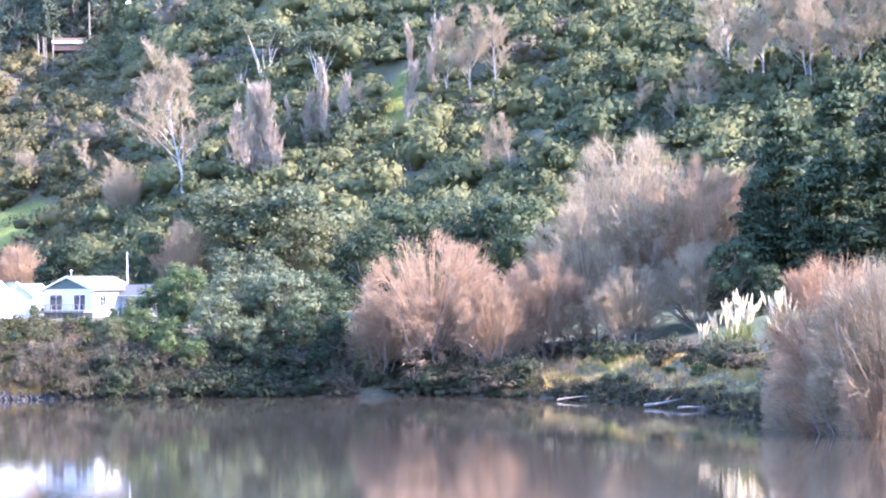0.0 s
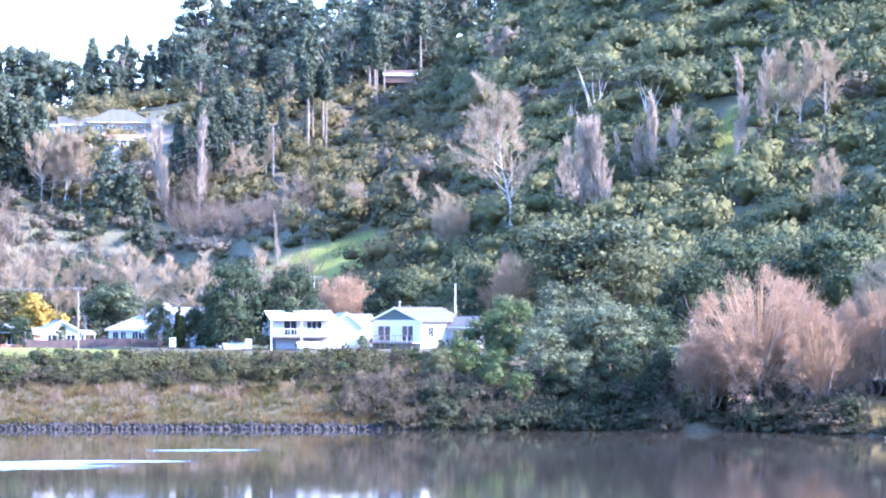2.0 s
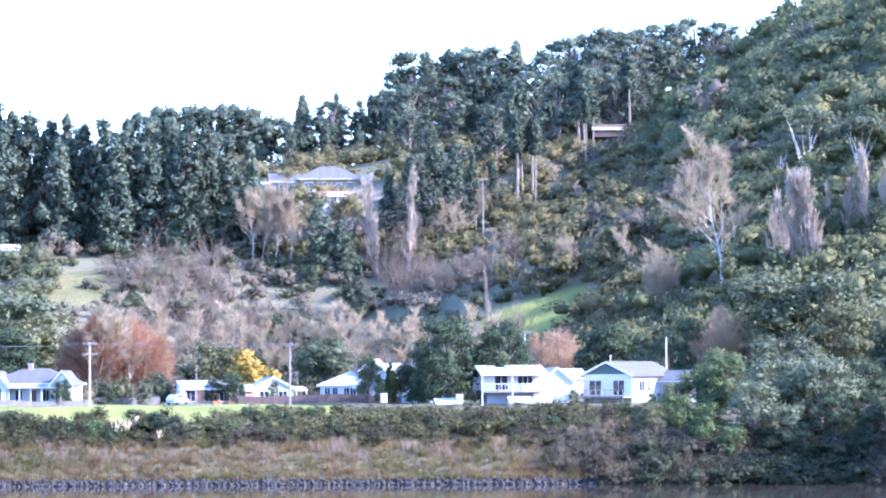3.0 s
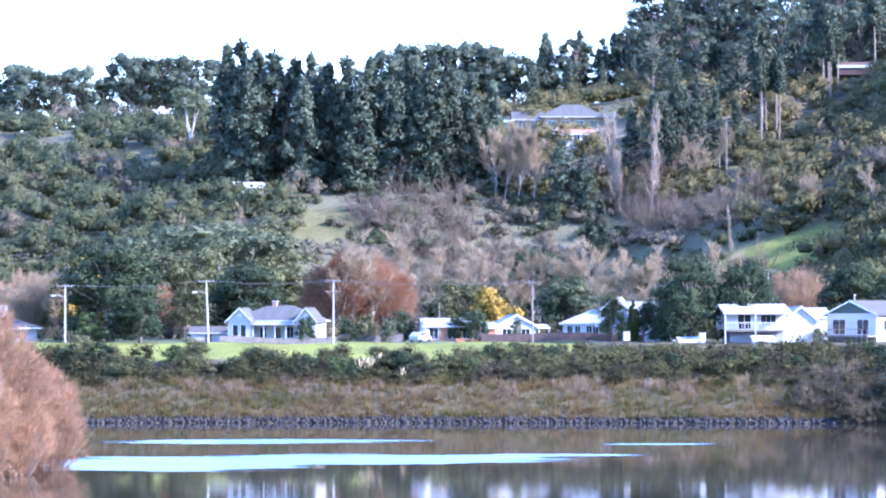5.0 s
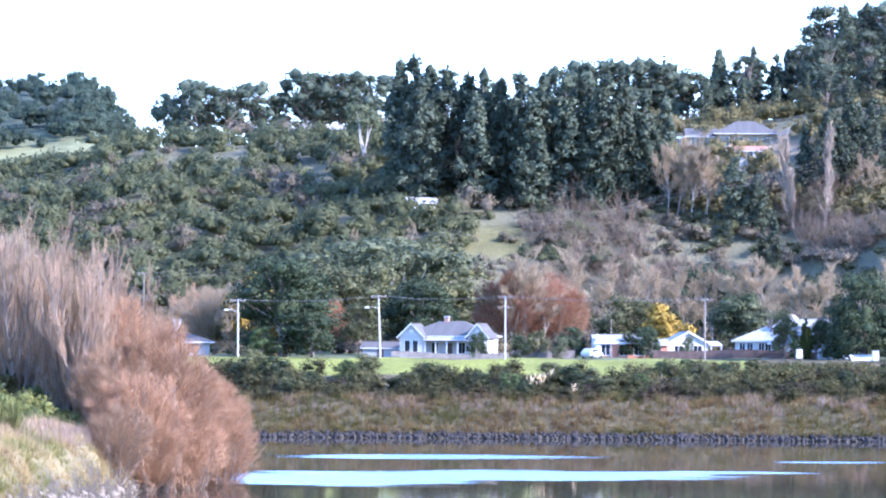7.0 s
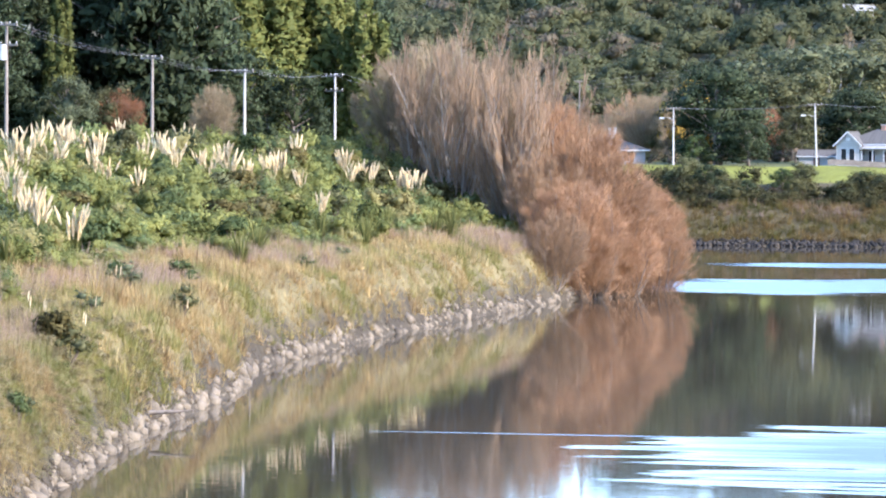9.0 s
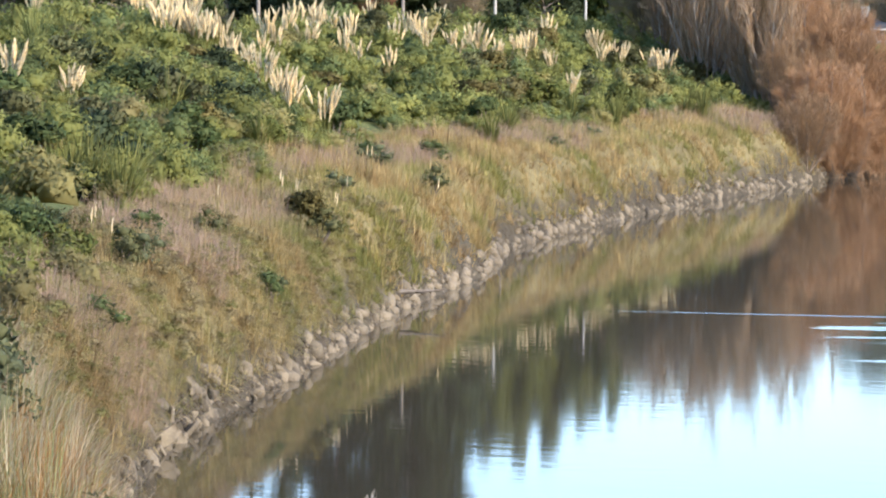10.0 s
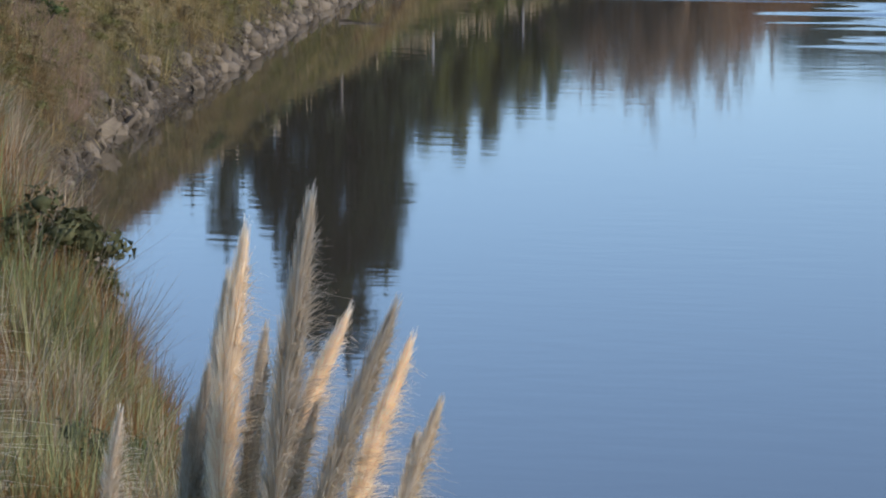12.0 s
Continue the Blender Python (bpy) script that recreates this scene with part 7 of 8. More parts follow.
def villa():
    ob = thing("villa", "white weatherboard villa with a grey roof and bay gables", "house", m=place(2.75, 547, -14))
    part("wall", walls_with_gable(-6.2, 6.2, 0, 8.5, -0.6, 3.5, 5.5, "none"), VILLA_WALL, ob)
    hip_roof(ob, -6.2, 6.2, 0, 8.5, 3.5, 5.7, ROOF_GREY)
    for x0, x1 in ((-6.6, -3.0), (4.0, 7.0)):
        bay = part("bay", walls_with_gable(x0, x1, -2.0, 2.5, -0.6, 3.45, 5.1, "y"), VILLA_WALL, ob)
        gable_roof(ob, x0, x1, -2.0, 3.5, 3.45, 5.2, "y", ROOF_GREY, 0.4)
        window(ob, (x0 + x1) / 2 - 0.62, 0.9, 0.8, 1.8, -2.0, 1)
        window(ob, (x0 + x1) / 2 + 0.62, 0.9, 0.8, 1.8, -2.0, 1)
        part("gable_vent", box_bm((x0 + x1) / 2 - 0.3, (x0 + x1) / 2 + 0.3, -2.06, -1.98, 3.9, 4.4), TRIM, ob)
    part("verandah_roof", prism_bm([(-3.2, -2.2, 2.75), (4.2, -2.2, 2.75), (4.2, 0.05, 3.35), (-3.2, 0.05, 3.35)], 0.1), ROOF_PALE, ob)
    part("verandah_floor", box_bm(-3.0, 4.0, -2.0, 0.0, 0.0, 0.2), WOOD, ob)
    for x in (-2.7, -1.0, 0.7, 2.4):
        part("verandah_post", box_bm(x - 0.07, x + 0.07, -2.05, -1.91, 0.2, 2.7), TRIM, ob)
    part("door", box_bm(0.1, 1.1, -0.06, 0.02, 0.2, 2.3), FENCE, ob)
    window(ob, -1.6, 0.8, 1.0, 1.6, 0.0, 2)
    window(ob, 2.6, 0.8, 1.0, 1.6, 0.0, 2)
    chimney(ob, -0.8, 4.2, 4.6, 6.3)


def salmon_house():
    ob = thing("bungalow", "low salmon-walled bungalow with a pale sheet roof", "house", m=place(-0.05, 556, 6))
    part("wall", walls_with_gable(-3.8, 3.8, 0, 7, -0.5, 2.5, 3.4, "none"), ORANGE, ob)
    gable_roof(ob, -3.9, 3.9, 0, 7, 2.5, 3.5, "x", ROOF_PALE, 0.5)
    for x in (-2.5, 0.3, 2.6):
        window(ob, x, 0.5, 1.3, 1.6, 0.0, 2)
    part("lean_to", walls_with_gable(3.8, 7.2, 1, 6, -0.5, 2.2, 2.9, "x"), ORANGE, ob)
    gable_roof(ob, 3.8, 7.2, 1, 6, 2.2, 2.9, "x", ROOF_PALE, 0.3)
    window(ob, 5.5, 0.8, 1.2, 1.0, 1.0, 2)


def small_white_house():
    ob = thing("cottage", "small white cottage half hidden by garden trees", "house", m=place(-1.10, 560, 12))
    part("wall", walls_with_gable(-3.2, 3.2, 0, 6, -0.5, 2.6, 4.2, "y"), WHITE, ob)
    gable_roof(ob, -3.2, 3.2, 0, 6, 2.6, 4.3, "y", ROOF_PALE, 0.4)
    window(ob, -1.5, 0.7, 1.3, 1.5, 0.0, 2)
    window(ob, 1.5, 0.7, 1.3, 1.5, 0.0, 2)
    part("porch_roof", prism_bm([(3.2, -0.4, 2.3), (5.4, -0.4, 2.3), (5.4, 3, 2.9), (3.2, 3, 2.9)], 0.1), ROOF_WHITE, ob)
    for x in (3.6, 5.2):
        part("porch_post", box_bm(x - 0.06, x + 0.06, -0.3, -0.18, -0.5, 2.25), TRIM, ob)


def white_house():
    ob = thing("white_house", "large white house with pale blue-grey hipped roofs", "house", m=place(-2.35, 556, -10))
    part("wall", walls_with_gable(-5.0, 3.0, 0, 8, -0.6, 2.9, 4.6, "none"), WHITE, ob)
    hip_roof(ob, -5.0, 3.0, 0, 8, 2.9, 5.0, ROOF_PALE)
    part("upper_wall", walls_with_gable(0.8, 4.2, 2.5, 10, 2.9, 5.2, 6.6, "y"), WHITE, ob)
    gable_roof(ob, 0.8, 4.2, 2.5, 10, 5.2, 6.7, "y", ROOF_PALE, 0.4)
    window(ob, 2.5, 4.5, 1.4, 0.9, 2.5, 3)
    part("wing", walls_with_gable(4.2, 11.0, 3, 9.5, -0.6, 4.2, 6.0, "x"), WHITE, ob)
    gable_roof(ob, 4.2, 11.0, 3, 9.5, 4.2, 6.1, "x", ROOF_PALE, 0.5)
    for x in (6, 8.5):
        window(ob, x, 2.7, 1.3, 1.2, 3.0, 2)
    part("porch_roof", prism_bm([(0.2, -1.6, 2.3), (4.4, -1.6, 2.3), (4.4, 1, 3.6), (0.2, 1, 3.6)], 0.12), ROOF_PALE, ob)
    for x in (-3.9, -2.7):
        window(ob, x, 0.5, 0.8, 1.9, 0.0, 2)
    for x in (-0.9, 0.1):
        window(ob, x, 0.5, 0.8, 1.9, 0.0, 2)
    window(ob, 2.2, 0.6, 1.2, 1.4, 0.0, 2)


def deck_house():
    ob = thing("balcony_house", "two-storey white house with a railed front balcony", "house", m=place(-4.86, 534, 10))
    part("lower_wall", walls_with_gable(-3.4, 4.6, 0.4, 8, -1.2, 2.0, 3, "none"), GREY_WALL, ob)
    part("upper_wall", walls_with_gable(-4.2, 4.8, 0, 8.4, 2.0, 4.5, 5.5, "x"), WHITE, ob)
    gable_roof(ob, -4.4, 4.9, -1.4, 8.4, 4.5, 5.6, "x", ROOF_WHITE, 0.4)
    part("balcony_floor", box_bm(-4.6, 4.4, -1.7, 0.0, 1.75, 2.0), WOOD, ob)
    rail = part("balcony_rail", box_bm(-4.6, 4.4, -1.70, -1.62, 2.95, 3.05), TRIM, ob)
    for k in range(19):
        x = -4.5 + k * 0.49
        part("baluster", box_bm(x - 0.025, x + 0.025, -1.68, -1.64, 2.0, 2.95), TRIM, rail)
    for x in (-4.5, 0, 4.3):
        part("balcony_post", box_bm(x - 0.07, x + 0.07, -1.70, -1.56, -1.2 if x < 4 else 0.0, 4.6), TRIM, ob)
    window(ob, -1.4, 2.1, 1.9, 2.1, 0.0, 2, name="glass_door")
    window(ob, 2.2, 2.8, 2.2, 1.3, 0.0, 3)
    part("side_wing", walls_with_gable(4.8, 9.6, 1, 8, -0.8, 3.4, 5.2, "y"), WHITE, ob)
    gable_roof(ob, 4.8, 9.6, 1, 8, 3.4, 5.3, "y", ROOF_WHITE, 0.4)
    part("carport_door", box_bm(-2.6, 0.2, 0.34, 0.42, -0.9, 1.4), GREY_WALL, ob)


def green_gable_house():
    ob = thing("gabled_house", "white house with a dark green gable panel and grey roof", "house", m=place(-6.40, 540, -34, 0.7))
    part("wall", walls_with_gable(-4.4, 4.4, 0, 12, -1.4, 3.6, 5.4, "y"), WHITE, ob)
    gable_roof(ob, -4.4, 4.4, 0, 12, 3.6, 5.5, "y", ROOF_GREY, 0.55)
    bm = bmesh.new()
    tri = [bm.verts.new(p) for p in ((-4.0, -0.06, 3.72), (4.0, -0.06, 3.72), (0, -0.06, 5.30))]
    back = [bm.verts.new((p.co.x, 0.0, p.co.z)) for p in tri]
    bm.faces.new(tri)
    for k in range(3):
        bm.faces.new((tri[k], back[k], back[(k + 1) % 3], tri[(k + 1) % 3]))
    bmesh.ops.recalc_face_normals(bm, faces=bm.faces)
    part("gable_panel", bm, GREEN_PANEL, ob, "dark green gable panel")
    window(ob, -2.2, 0.6, 2.2, 2.2, 0.0, 2, name="glass_door")
    window(ob, 2.0, 0.6, 2.0, 2.2, 0.0, 2, name="glass_door")
    for y, w in ((2.6, 1.4), (4.4, 0.8), (8.0, 1.5)):
        window(ob, y, 1.2, w, 1.5, 4.4, 2, "side")
    deck = part("deck", box_bm(-6.0, 4.8, -3.0, 0.0, 0.2, 0.45), WOOD, ob)
    part("deck_rail", box_bm(-6.0, 4.8, -3.0, -2.92, 1.3, 1.4), WOOD, deck)
    for k in range(12):
        x = -5.9 + k * 0.96
        part("deck_post", box_bm(x - 0.05, x + 0.05, -3.0, -2.9, -1.4, 1.3), WOOD, deck)
    flue(ob, -1.5, 3, 4.5, 6.6)
    part("annex_wall", walls_with_gable(4.6, 9.5, 7, 13, -1.0, 2.9, 4.0, "x"), GREY_WALL, ob)
    gable_roof(ob, 4.6, 9.5, 7, 13, 2.9, 4.2, "x", ROOF_GREY, 0.5)
    window(ob, 7.0, 0.8, 1.6, 1.5, 7.0, 2)


def hill_mansion():
    ob = thing("hill_house", "long tan house with grey hipped roofs on the hill", "house", m=place(-2.0, 872, 4, -0.8))
    part("wall", walls_with_gable(-7, 7.5, 0, 10, -4, 3.4, 5, "none"), CREAM, ob)
    hip_roof(ob, -7, 7.5, 0, 10, 3.4, 6.6, ROOF_GREY, 0.8)
    part("wing", walls_with_gable(-14, -7, 2, 10, -4, 3.0, 4.6, "x"), CREAM, ob)
    gable_roof(ob, -14, -7, 2, 10, 3.0, 4.8, "x", ROOF_GREY, 0.6)
    part("wing", walls_with_gable(7.5, 13.5, 1, 9, -4, 3.0, 4.6, "none"), CREAM, ob)
    hip_roof(ob, 7.5, 13.5, 1, 9, 3.0, 4.8, ROOF_GREY, 0.6)
    for x, y in ((-5, 0), (-1.6, 0), (1.8, 0), (5.2, 0), (9, 1), (11.8, 1), (-12, 2), (-9, 2)):
        window(ob, x, 0.3, 1.9, 2.1, float(y), 2)
    part("terrace", box_bm(-9, 9, -4, 0, -1.0, -0.2), CONCRETE, ob)
    part("conservatory", box_bm(-18.5, -14.6, 2, 6, -2.5, 2.2), GLASS, ob)
    part("conservatory_roof", prism_bm([(-18.8, 1.7, 2.3), (-14.3, 1.7, 2.3), (-14.3, 6.3, 3.0), (-18.8, 6.3, 3.0)], 0.1), ROOF_GREEN, ob)
    part("retaining_wall", box_bm(-8, 10, -9, -8.4, -6.0, -2.6), CONCRETE, ob)


def hill_cottage(turn, dist, roof, wide, label, twist=10, high=2.6, lift=0.0, wall_mat=WHITE):
    ob = thing("hill_cottage", label, "house", m=place(turn, dist, twist, lift))
    part("wall", walls_with_gable(-wide / 2, wide / 2, 0, 6, -3, high, high + 1.0, "x"), wall_mat, ob)
    gable_roof(ob, -wide / 2, wide / 2, 0, 6, high, high + 1.0, "x", roof, 0.5)
    for k in range(3):
        window(ob, -wide / 3 + k * wide / 3, 0.6, wide * 0.16, 1.4, 0.0, 2)


def shed(turn, dist, w, d, h, roof, wall_mat, label, twist=0, lift=0.0):
    ob = thing("shed", label, "shed", m=place(turn, dist, twist, lift))
    part("wall", walls_with_gable(-w / 2, w / 2, 0, d, -1.5, h, h + w * 0.16, "x"), wall_mat, ob)
    gable_roof(ob, -w / 2, w / 2, 0, d, h, h + d * 0.2, "x", roof, 0.25)
    part("door", box_bm(-0.5, 0.5, -0.06, 0.02, -0.4, h - 0.3), FENCE, ob)


villa()
salmon_house()
small_white_house()
white_house()
deck_house()
green_gable_house()
hill_mansion()
hill_cottage(-2.07, 846, ROOF_RED, 7.6, "small white house with a rusty roof below the hill house", 8, 2.3, 1.0)
hill_cottage(3.10, 797, ROOF_PALE, 6.2, "little white cottage in the hillside bush", 12, 1.5, 1.9)
hill_cottage(5.35, 945, ROOF_TAN, 14, "low tan-roofed house along the hill crest", 5, 2.0, 0.5, CREAM)
hill_cottage(4.70, 950, ROOF_TAN, 12, "low tan-roofed house along the hill crest", -8, 1.9, 0.6, CREAM)
shed(-6.46, 872, 8, 4, 0.4, ROOF_GREEN, FENCE, "long pale green roofed shed on the ridge", 2, 3.8)
shed(-3.88, 533, 3.6, 2.5, 1.3, ROOF_WHITE, GREY_WALL, "small shed with a white roof on the bank", 10, -1.0)
shed(-5.02, 530, 3.0, 2.5, 1.5, ROOF_WHITE, WHITE, "little white garden shed below the balcony house", 12, -1.0)
shed(-5.7, 575, 8.5, 7, 3.4, ROOF_PALE, WHITE, "pale roofed outbuilding behind the gabled house", 20)


def left_house():
    ob = thing("roadside_house", "low grey house with a wide roof and chimney", "house", m=place(7.1, 556, 4))
    part("wall", walls_with_gable(-6.5, 6.0, 0, 8, -0.6, 2.4, 4, "none"), GREY_WALL, ob)
    hip_roof(ob, -6.5, 6.0, 0, 8, 2.4, 4.1, ROOF_GREY, 0.7)
    for x in (-4.5, -1, 3.5):
        window(ob, x, 0.6, 1.6, 1.5, 0.0, 2)
    chimney(ob, 1.0, 1.5, 3.0, 5.6, CONCRETE, 1.2)
    part("garage", walls_with_gable(-11.5, -6.8, 2, 8, -0.6, 2.4, 3.4, "x"), CREAM, ob)
    gable_roof(ob, -11.5, -6.8, 2, 8, 2.4, 3.6, "x", ROOF_GREY, 0.4)


left_house()
shed(3.78, 556, 5.6, 4, 1.6, ROOF_GREY, VILLA_WALL, "low white outbuilding with a dark roof beside the villa", -6)

# fences
def fence(turn0, turn1, dist, high, label, mat):
    p, q = spot(turn0, dist), spot(turn1, dist)
    n = int((q - p).length / 1.2)
    ob = thing("fence", label, "fence", m=Matrix.Translation(p))
    for k in range(n + 1):
        w = spot(turn0 + (turn1 - turn0) * k / n, dist) - p
        part("post", box_bm(w.x - 0.06, w.x + 0.06, w.y - 0.06, w.y + 0.06, w.z - 0.4, w.z + high), mat, ob)
        if k < n:
            w2 = spot(turn0 + (turn1 - turn0) * (k + 1) / n, dist) - p
            part("panel", prism_bm([(w.x, w.y - 0.02, w.z + high - 0.08), (w2.x, w2.y - 0.02, w2.z + high - 0.08), (w2.x, w2.y + 0.02, w2.z + high - 0.08), (w.x, w.y + 0.02, w.z + high - 0.08)], high - 0.2), mat, ob)


fence(-0.55, -2.2, 546, 1.5, "brown board fence along the lawn", FENCE)
fence(-2.2, -3.1, 547, 1.4, "brown board fence along the lawn", FENCE)
fence(3.6, 1.75, 540, 1.0, "low weathered picket fence before the villa", WOOD)
fence(1.7, 0.7, 548, 1.4, "weathered board fence beside the villa", WOOD)

# ---- poles and lines ----
def pole(turn, dist, high, mat, label, arms=1, lamp=False, lean=0.0, can=False, thick=0.16, twist=0):
    ob = thing("utility_pole", label, "power pole", "power poles", m=place(turn, dist, twist) @ Matrix.Rotation(lean, 4, "Y"))
    g = Geo()
    tubes(g, [(0, 0, -1), (0, 0, high * 0.5)], [(0, 0, high * 0.5), (0, 0, high)], [thick, thick * 0.85], [thick * 0.85, thick * 0.68], 9)
    part_of("post", g.mesh("post", mat, smooth=True), ob)
    for k in range(arms):
        z = high - 0.25 - 1.5 * k
        arm = part("crossarm", box_bm(-1.1, 1.1, -0.20, -0.09, z - 0.07, z + 0.07), WOOD, ob)
        for x in (-1.0, -0.4, 0.4, 1.0):
            g = Geo()
            tubes(g, [(x, -0.145, z + 0.07), (x, -0.145, z + 0.16)], [(x, -0.145, z + 0.16), (x, -0.145, z + 0.26)], [0.03, 0.055], [0.03, 0.045], 6)
            part_of("insulator", g.mesh("insulator", CONCRETE, smooth=True), arm)
    if lamp:
        g = Geo()
        tubes(g, [(0, 0, high * 0.78), (-1.0, -0.2, high * 0.82)], [(-1.0, -0.2, high * 0.82), (-1.5, -0.3, high * 0.815)], [0.04, 0.04], [0.04, 0.04], 6)
        arm = part_of("lamp_arm", g.mesh("lamp_arm", METAL, smooth=True), ob)
        part("lamp_head", box_bm(-2.1, -1.45, -0.42, -0.18, high * 0.80, high * 0.825, 0.03), TRIM, arm)
    if can:
        g = Geo()
        tubes(g, [(0, -0.55, high * 0.70)], [(0, -0.55, high * 0.82)], [0.34], [0.34], 12)
        part_of("transformer", g.mesh("transformer", METAL, smooth=True), ob)
        part("bracket", box_bm(-0.1, 0.1, -0.5, 0.0, high * 0.75, high * 0.77), METAL, ob)
    return ob


def wire(p, q, sag, r=0.022, n=12):
    t = np.linspace(0, 1, n + 1)
    pts = np.outer(1 - t, p) + np.outer(t, q)
    pts[:, 2] -= sag * 4 * t * (1 - t)
    along = unit(np.gradient(pts, axis=0))
    e1 = unit(np.cross(along, (0, 0, 1.0)))
    e2 = np.cross(along, e1)
    ring = np.stack((e1, e2, -e1, -e2), 1)
    v = (pts[:, None] + ring * r).reshape(-1, 3)
    i = (np.arange(n)[:, None] * 4 + np.arange(4)[None]).ravel()
    j = (np.arange(n)[:, None] * 4 + (np.arange(4)[None] + 1) % 4).ravel()
    g = Geo().add(v, np.stack((i, j, j + 4, i + 4), 1), ring.reshape(-1, 3))
    return tagged(part_of("power_line", g.mesh("power_line", CABLE, smooth=True)), "thin grey overhead power line between poles", "cable", "power lines")


CABLE = surface("grey_cable", (0.13, 0.13, 0.135), (0.20, 0.20, 0.21), 1, 0.6, 0, 20)

FAR_POLES = []
FAR_POLES.append((6.04, 540, 8.6))
pole(6.04, 540, 8.6, CONCRETE, "pale concrete power pole by the village road", arms=1, lamp=True)
FAR_POLES.append((3.78, 536, 9.3))
pole(3.78, 536, 9.3, CONCRETE, "pale concrete power pole with a street lamp", arms=1, lamp=True, lean=-0.035)
FAR_POLES.append((1.80, 533, 9.4))
pole(1.80, 533, 9.4, CONCRETE, "pale concrete power pole on the lawn", arms=2)
FAR_POLES.append((-1.36, 538, 9.3))
pole(-1.36, 538, 9.3, WOOD, "wooden power pole with a crossarm by the fence", arms=1)
FAR_POLES.append((-5.09, 556, 11.1))
pole(-5.09, 556, 11.1, METAL, "slim metal pole with lamps behind the houses", arms=1, lamp=True, thick=0.1)
FAR_POLES.append((0.12, 545, 6.0))
pole(0.12, 545, 6.0, WOOD, "thin dark wooden pole by the bungalow", arms=0, thick=0.09)
FAR_POLES.append((-7.33, 560, 9.9))
pole(-7.33, 560, 9.9, CONCRETE, "white concrete pole behind the gabled house", arms=0)
NEAR_POLES = []
NEAR_POLES.append((18.10, 250, 9.5))
pole(18.10, 250, 9.5, WOOD, "tall wooden power pole above the pampas", arms=2, twist=-35)
NEAR_POLES.append((16.59, 272, 9.6))
pole(16.59, 272, 9.6, WOOD, "wooden power pole carrying a transformer above the pampas", arms=2, can=True, twist=-35)
NEAR_POLES.append((14.30, 300, 8.3))
pole(14.30, 300, 8.3, WOOD, "wooden power pole above the bank scrub", arms=1, twist=-35)
NEAR_POLES.append((12.84, 335, 7.6))
pole(12.84, 335, 7.6, CONCRETE, "pale power pole above the bank scrub", arms=1, twist=-35)
NEAR_POLES.append((11.41, 366, 8.3))
pole(11.41, 366, 8.3, CONCRETE, "pale power pole beside the willows", arms=2, twist=-35)
NEAR_POLES.append((12.48, 372, 6.0))
pole(12.48, 372, 6.0, WOOD, "short wooden pole above the bank scrub", arms=1, twist=-35)


def head(row, k, off=0.0):
    p = spot(row[0], row[1])
    return np.array((p.x + off, p.y, p.z + row[2] - 0.05 - 0.0 * k))


for row, nxt in zip(FAR_POLES[:3], FAR_POLES[1:4]):
    for off in (-0.9, 0.0, 0.9):
        wire(head(row, 0, off), head(nxt, 0, off), 0.5, 0.010)
for off in (-0.9, 0.9):
    wire(head(FAR_POLES[0], 0, off), head((14.0, 560, 9.0), 0, off), 1.2, 0.010)
for row, nxt in zip(NEAR_POLES[:4], NEAR_POLES[1:5]):
    for off in (-0.8, 0.0, 0.8):
        wire(head(row, 0, off), head(nxt, 0, off), 0.5, 0.009)
for off in (-0.8, 0.8):
    wire(head(NEAR_POLES[4], 0, off), head((7.2, 545, 9.5), 0, off), 2.0, 0.012)

hill_line = [(-6.94, 840, 71.7), (-4.44, 800, 57.6), (-1.94, 765, 46.3), (2.55, 725, 34.3), (7.53, 690, 24.2)]
for row, nxt in zip(hill_line[:-1], hill_line[1:]):
    for k in range(3):
        ends = []
        for tu, di, z in (row, nxt):
            ends.append(np.array((-di * math.sin(radians(tu)), di * math.cos(radians(tu)), z + 0.75 * k)))
        wire(ends[0], ends[1], 0.8, 0.012)
for tu, di, z in hill_line[1:]:
    if z - float(spot(tu, di).z) < 14:
        pole(tu, di, z - float(spot(tu, di).z) + 1.8, WOOD, "wooden line pole on the hillside", 1)


# ---- small things round the village ----
CAR_PAINT = surface("silver_car_paint", (0.40, 0.41, 0.42), (0.50, 0.51, 0.52), 1, 0.35, 0, 20, metal=0.4)
TYRE = surface("black_tyre", (0.012, 0.012, 0.012), (0.03, 0.03, 0.03), 3, 0.9, 0.2, 20)


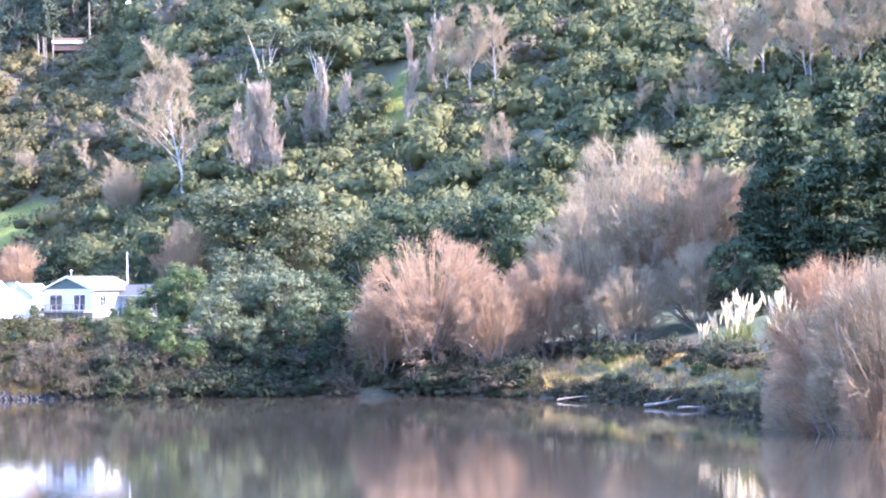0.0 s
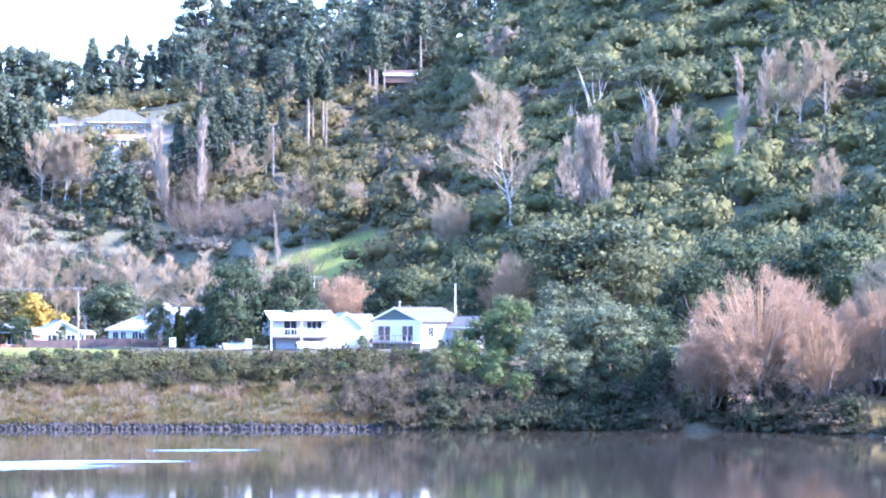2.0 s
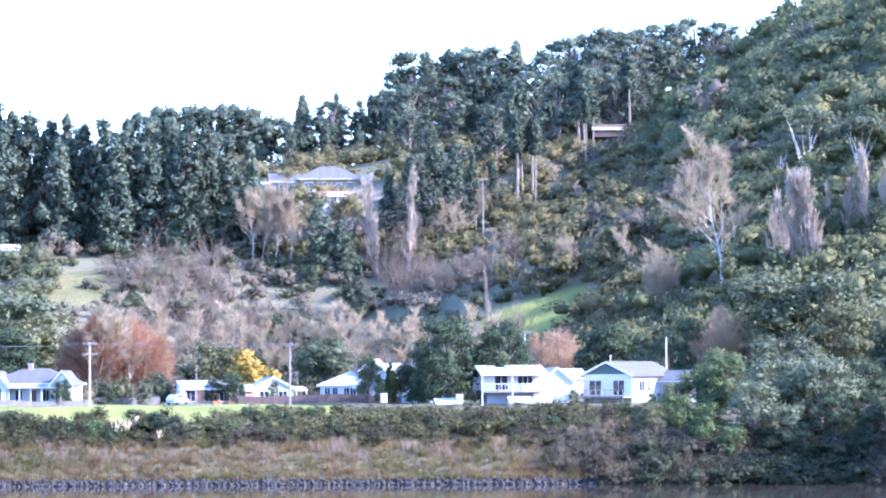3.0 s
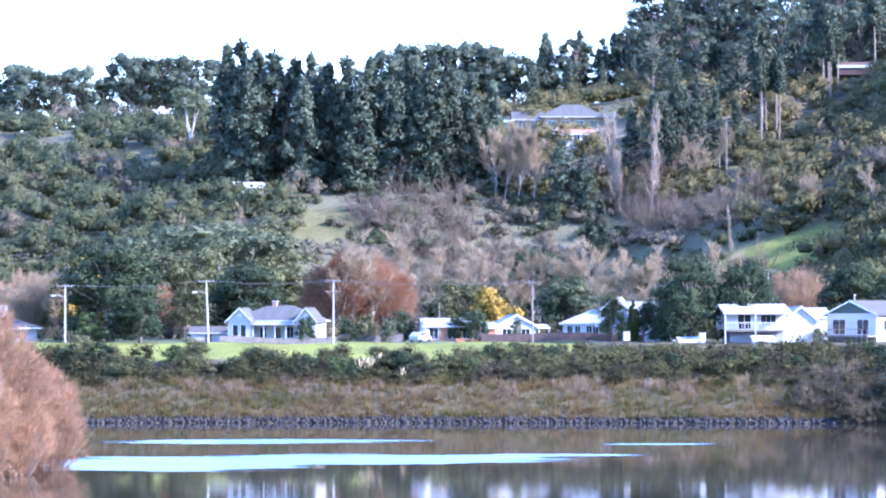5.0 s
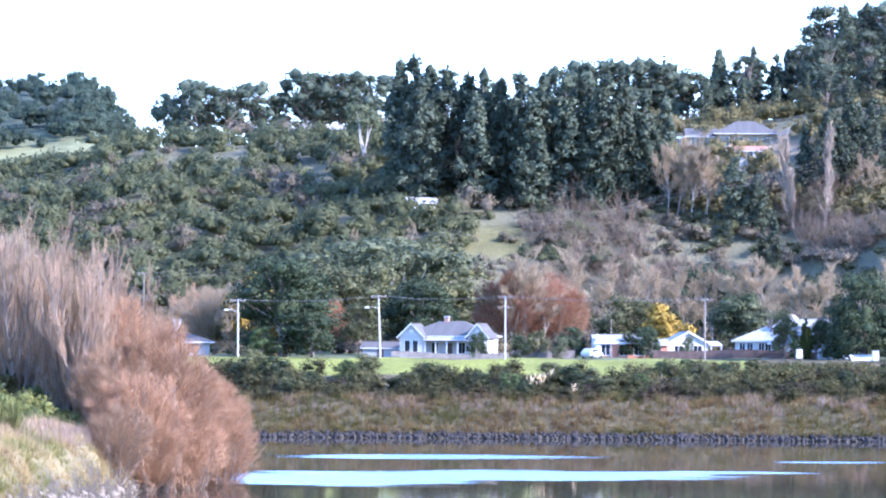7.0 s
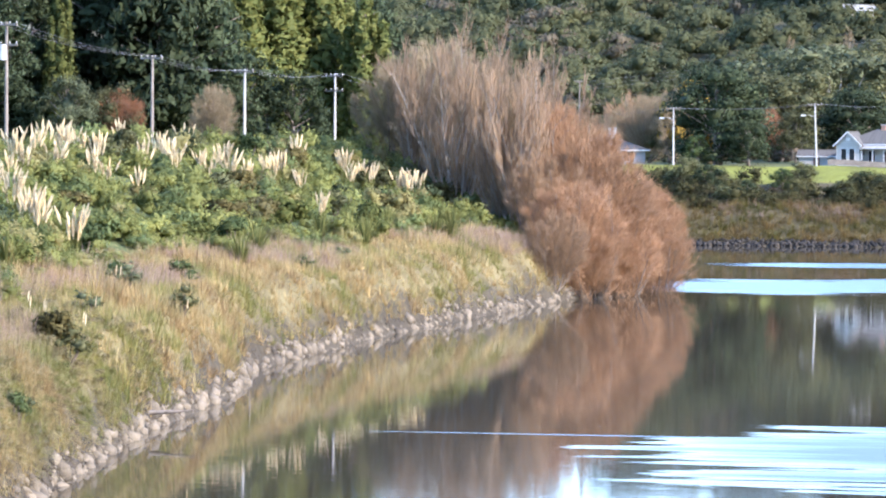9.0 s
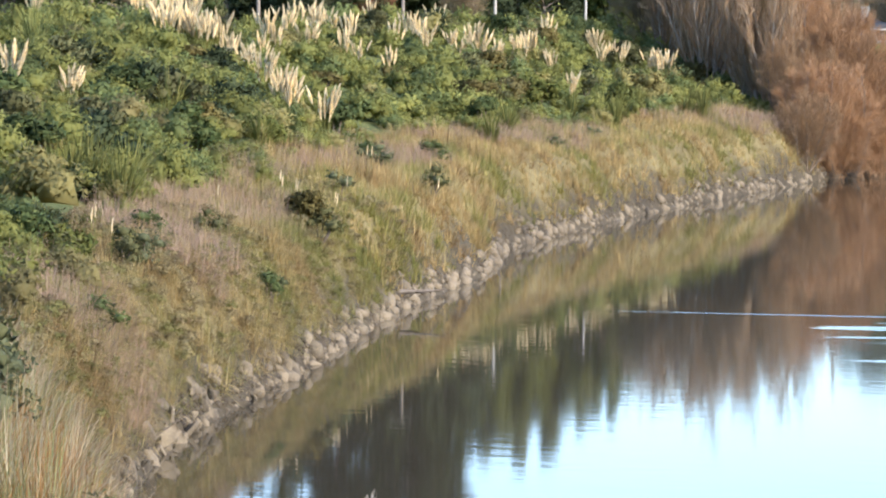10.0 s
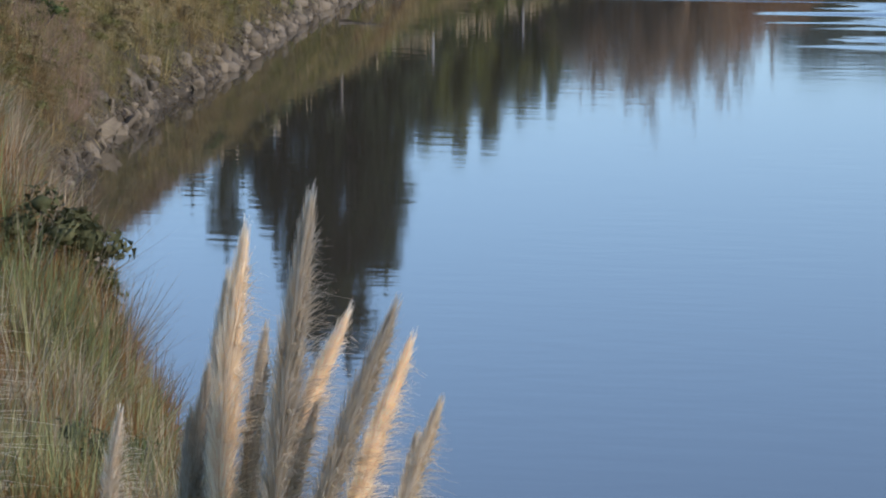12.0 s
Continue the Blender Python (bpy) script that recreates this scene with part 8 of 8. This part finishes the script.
def car(turn, dist, twist):
    ob = thing("parked_car", "silver hatchback parked on the lawn edge", "car", m=place(turn, dist, twist))
    bm = bmesh.new()
    side = [(-2.0, 0.35), (2.0, 0.35), (2.05, 0.8), (1.4, 0.95), (0.8, 1.45), (-1.2, 1.48), (-1.95, 0.98), (-2.05, 0.7)]
    rings = []
    for y, k in ((-0.82, 0.0), (-0.74, 0.06), (0.74, 0.06), (0.82, 0.0)):
        rings.append([bm.verts.new((x * (1.0 - (0.02 if k == 0 else 0)), y * (1 if z < 1 else 0.86), z + (k if z > 0.5 else 0))) for x, z in side])
    for p, q in zip(rings[:-1], rings[1:]):
        for k in range(len(side)):
            j = (k + 1) % len(side)
            bm.faces.new((p[k], p[j], q[j], q[k]))
    bm.faces.new(rings[0][::-1])
    bm.faces.new(rings[-1])
    bmesh.ops.recalc_face_normals(bm, faces=bm.faces)
    part("body", bm, CAR_PAINT, ob, "silver painted body")
    part("side_window", box_bm(-1.1, 0.75, -0.765, -0.70, 1.02, 1.36), GLASS, ob)
    part("side_window", box_bm(-1.1, 0.75, 0.70, 0.765, 1.02, 1.36), GLASS, ob)
    for x in (-1.3, 1.3):
        for y in (-0.74, 0.74):
            g = Geo()
            tubes(g, [(x, y - 0.1, 0.31)], [(x, y + 0.1, 0.31)], [0.31], [0.31], 14)
            v = [(x + 0.31 * math.cos(a), y + (0.1 if y > 0 else -0.1), 0.31 + 0.31 * math.sin(a)) for a in np.linspace(0, 2 * math.pi, 14, endpoint=False)]
            g.add(v, [list(range(14))])
            wheel = part_of("wheel", g.mesh("wheel", TYRE), ob)
            h = Geo()
            tubes(h, [(x, y - 0.115, 0.31)], [(x, y + 0.115, 0.31)], [0.18], [0.18], 10)
            part_of("rim", h.mesh("rim", METAL), wheel)
    for y in (-0.55, 0.55):
        part("headlight", box_bm(1.98, 2.05, y - 0.15, y + 0.15, 0.68, 0.80), TRIM, ob)


car(0.42, 546, 60)


def water_tank(turn, dist, r, h, lift):
    ob = thing("water_tank", "round white water tank beside the bungalow", "tank", m=place(turn, dist))
    g = Geo()
    tubes(g, [(0, 0, -0.5), (0, 0, h + lift)], [(0, 0, h + lift), (0, 0, h + lift + 0.35)], [r, r], [r, 0.2], 18)
    part_of("shell", g.mesh("shell", ROOF_WHITE, smooth=True), ob)
    g = Geo()
    tubes(g, [(0, 0, h + lift + 0.3)], [(0, 0, h + lift + 0.5)], [0.25], [0.22], 10)
    part_of("hatch", g.mesh("hatch", METAL), ob)


water_tank(0.35, 556, 0.8, 3.2, 0.0)
for tu, di in ((-2.85, 532), (-4.05, 528)):
    ob = thing("white_box", "small white timber box standing on posts in the garden", "box", m=place(tu, di, 8))
    part("case", box_bm(-0.45, 0.45, -0.35, 0.35, 0.4, 1.7, 0.02), WHITE, ob)
    part("lid", box_bm(-0.5, 0.5, -0.4, 0.4, 1.7, 1.78), ROOF_WHITE, ob)
    for x in (-0.38, 0.38):
        part("post", box_bm(x - 0.05, x + 0.05, -0.05, 0.05, -0.5, 0.4), WOOD, ob)
for tu in (-3.15, -3.22):
    ob = thing("marker_post", "slim pale timber marker post on the far bank", "post", "marker posts", m=place(tu, float(far_shore(tu)) + 9))
    part("post", box_bm(-0.07, 0.07, -0.07, 0.07, -0.5, 1.1), WOOD, ob)
    part("cap", box_bm(-0.09, 0.09, -0.09, 0.09, 1.1, 1.14), WOOD, ob)
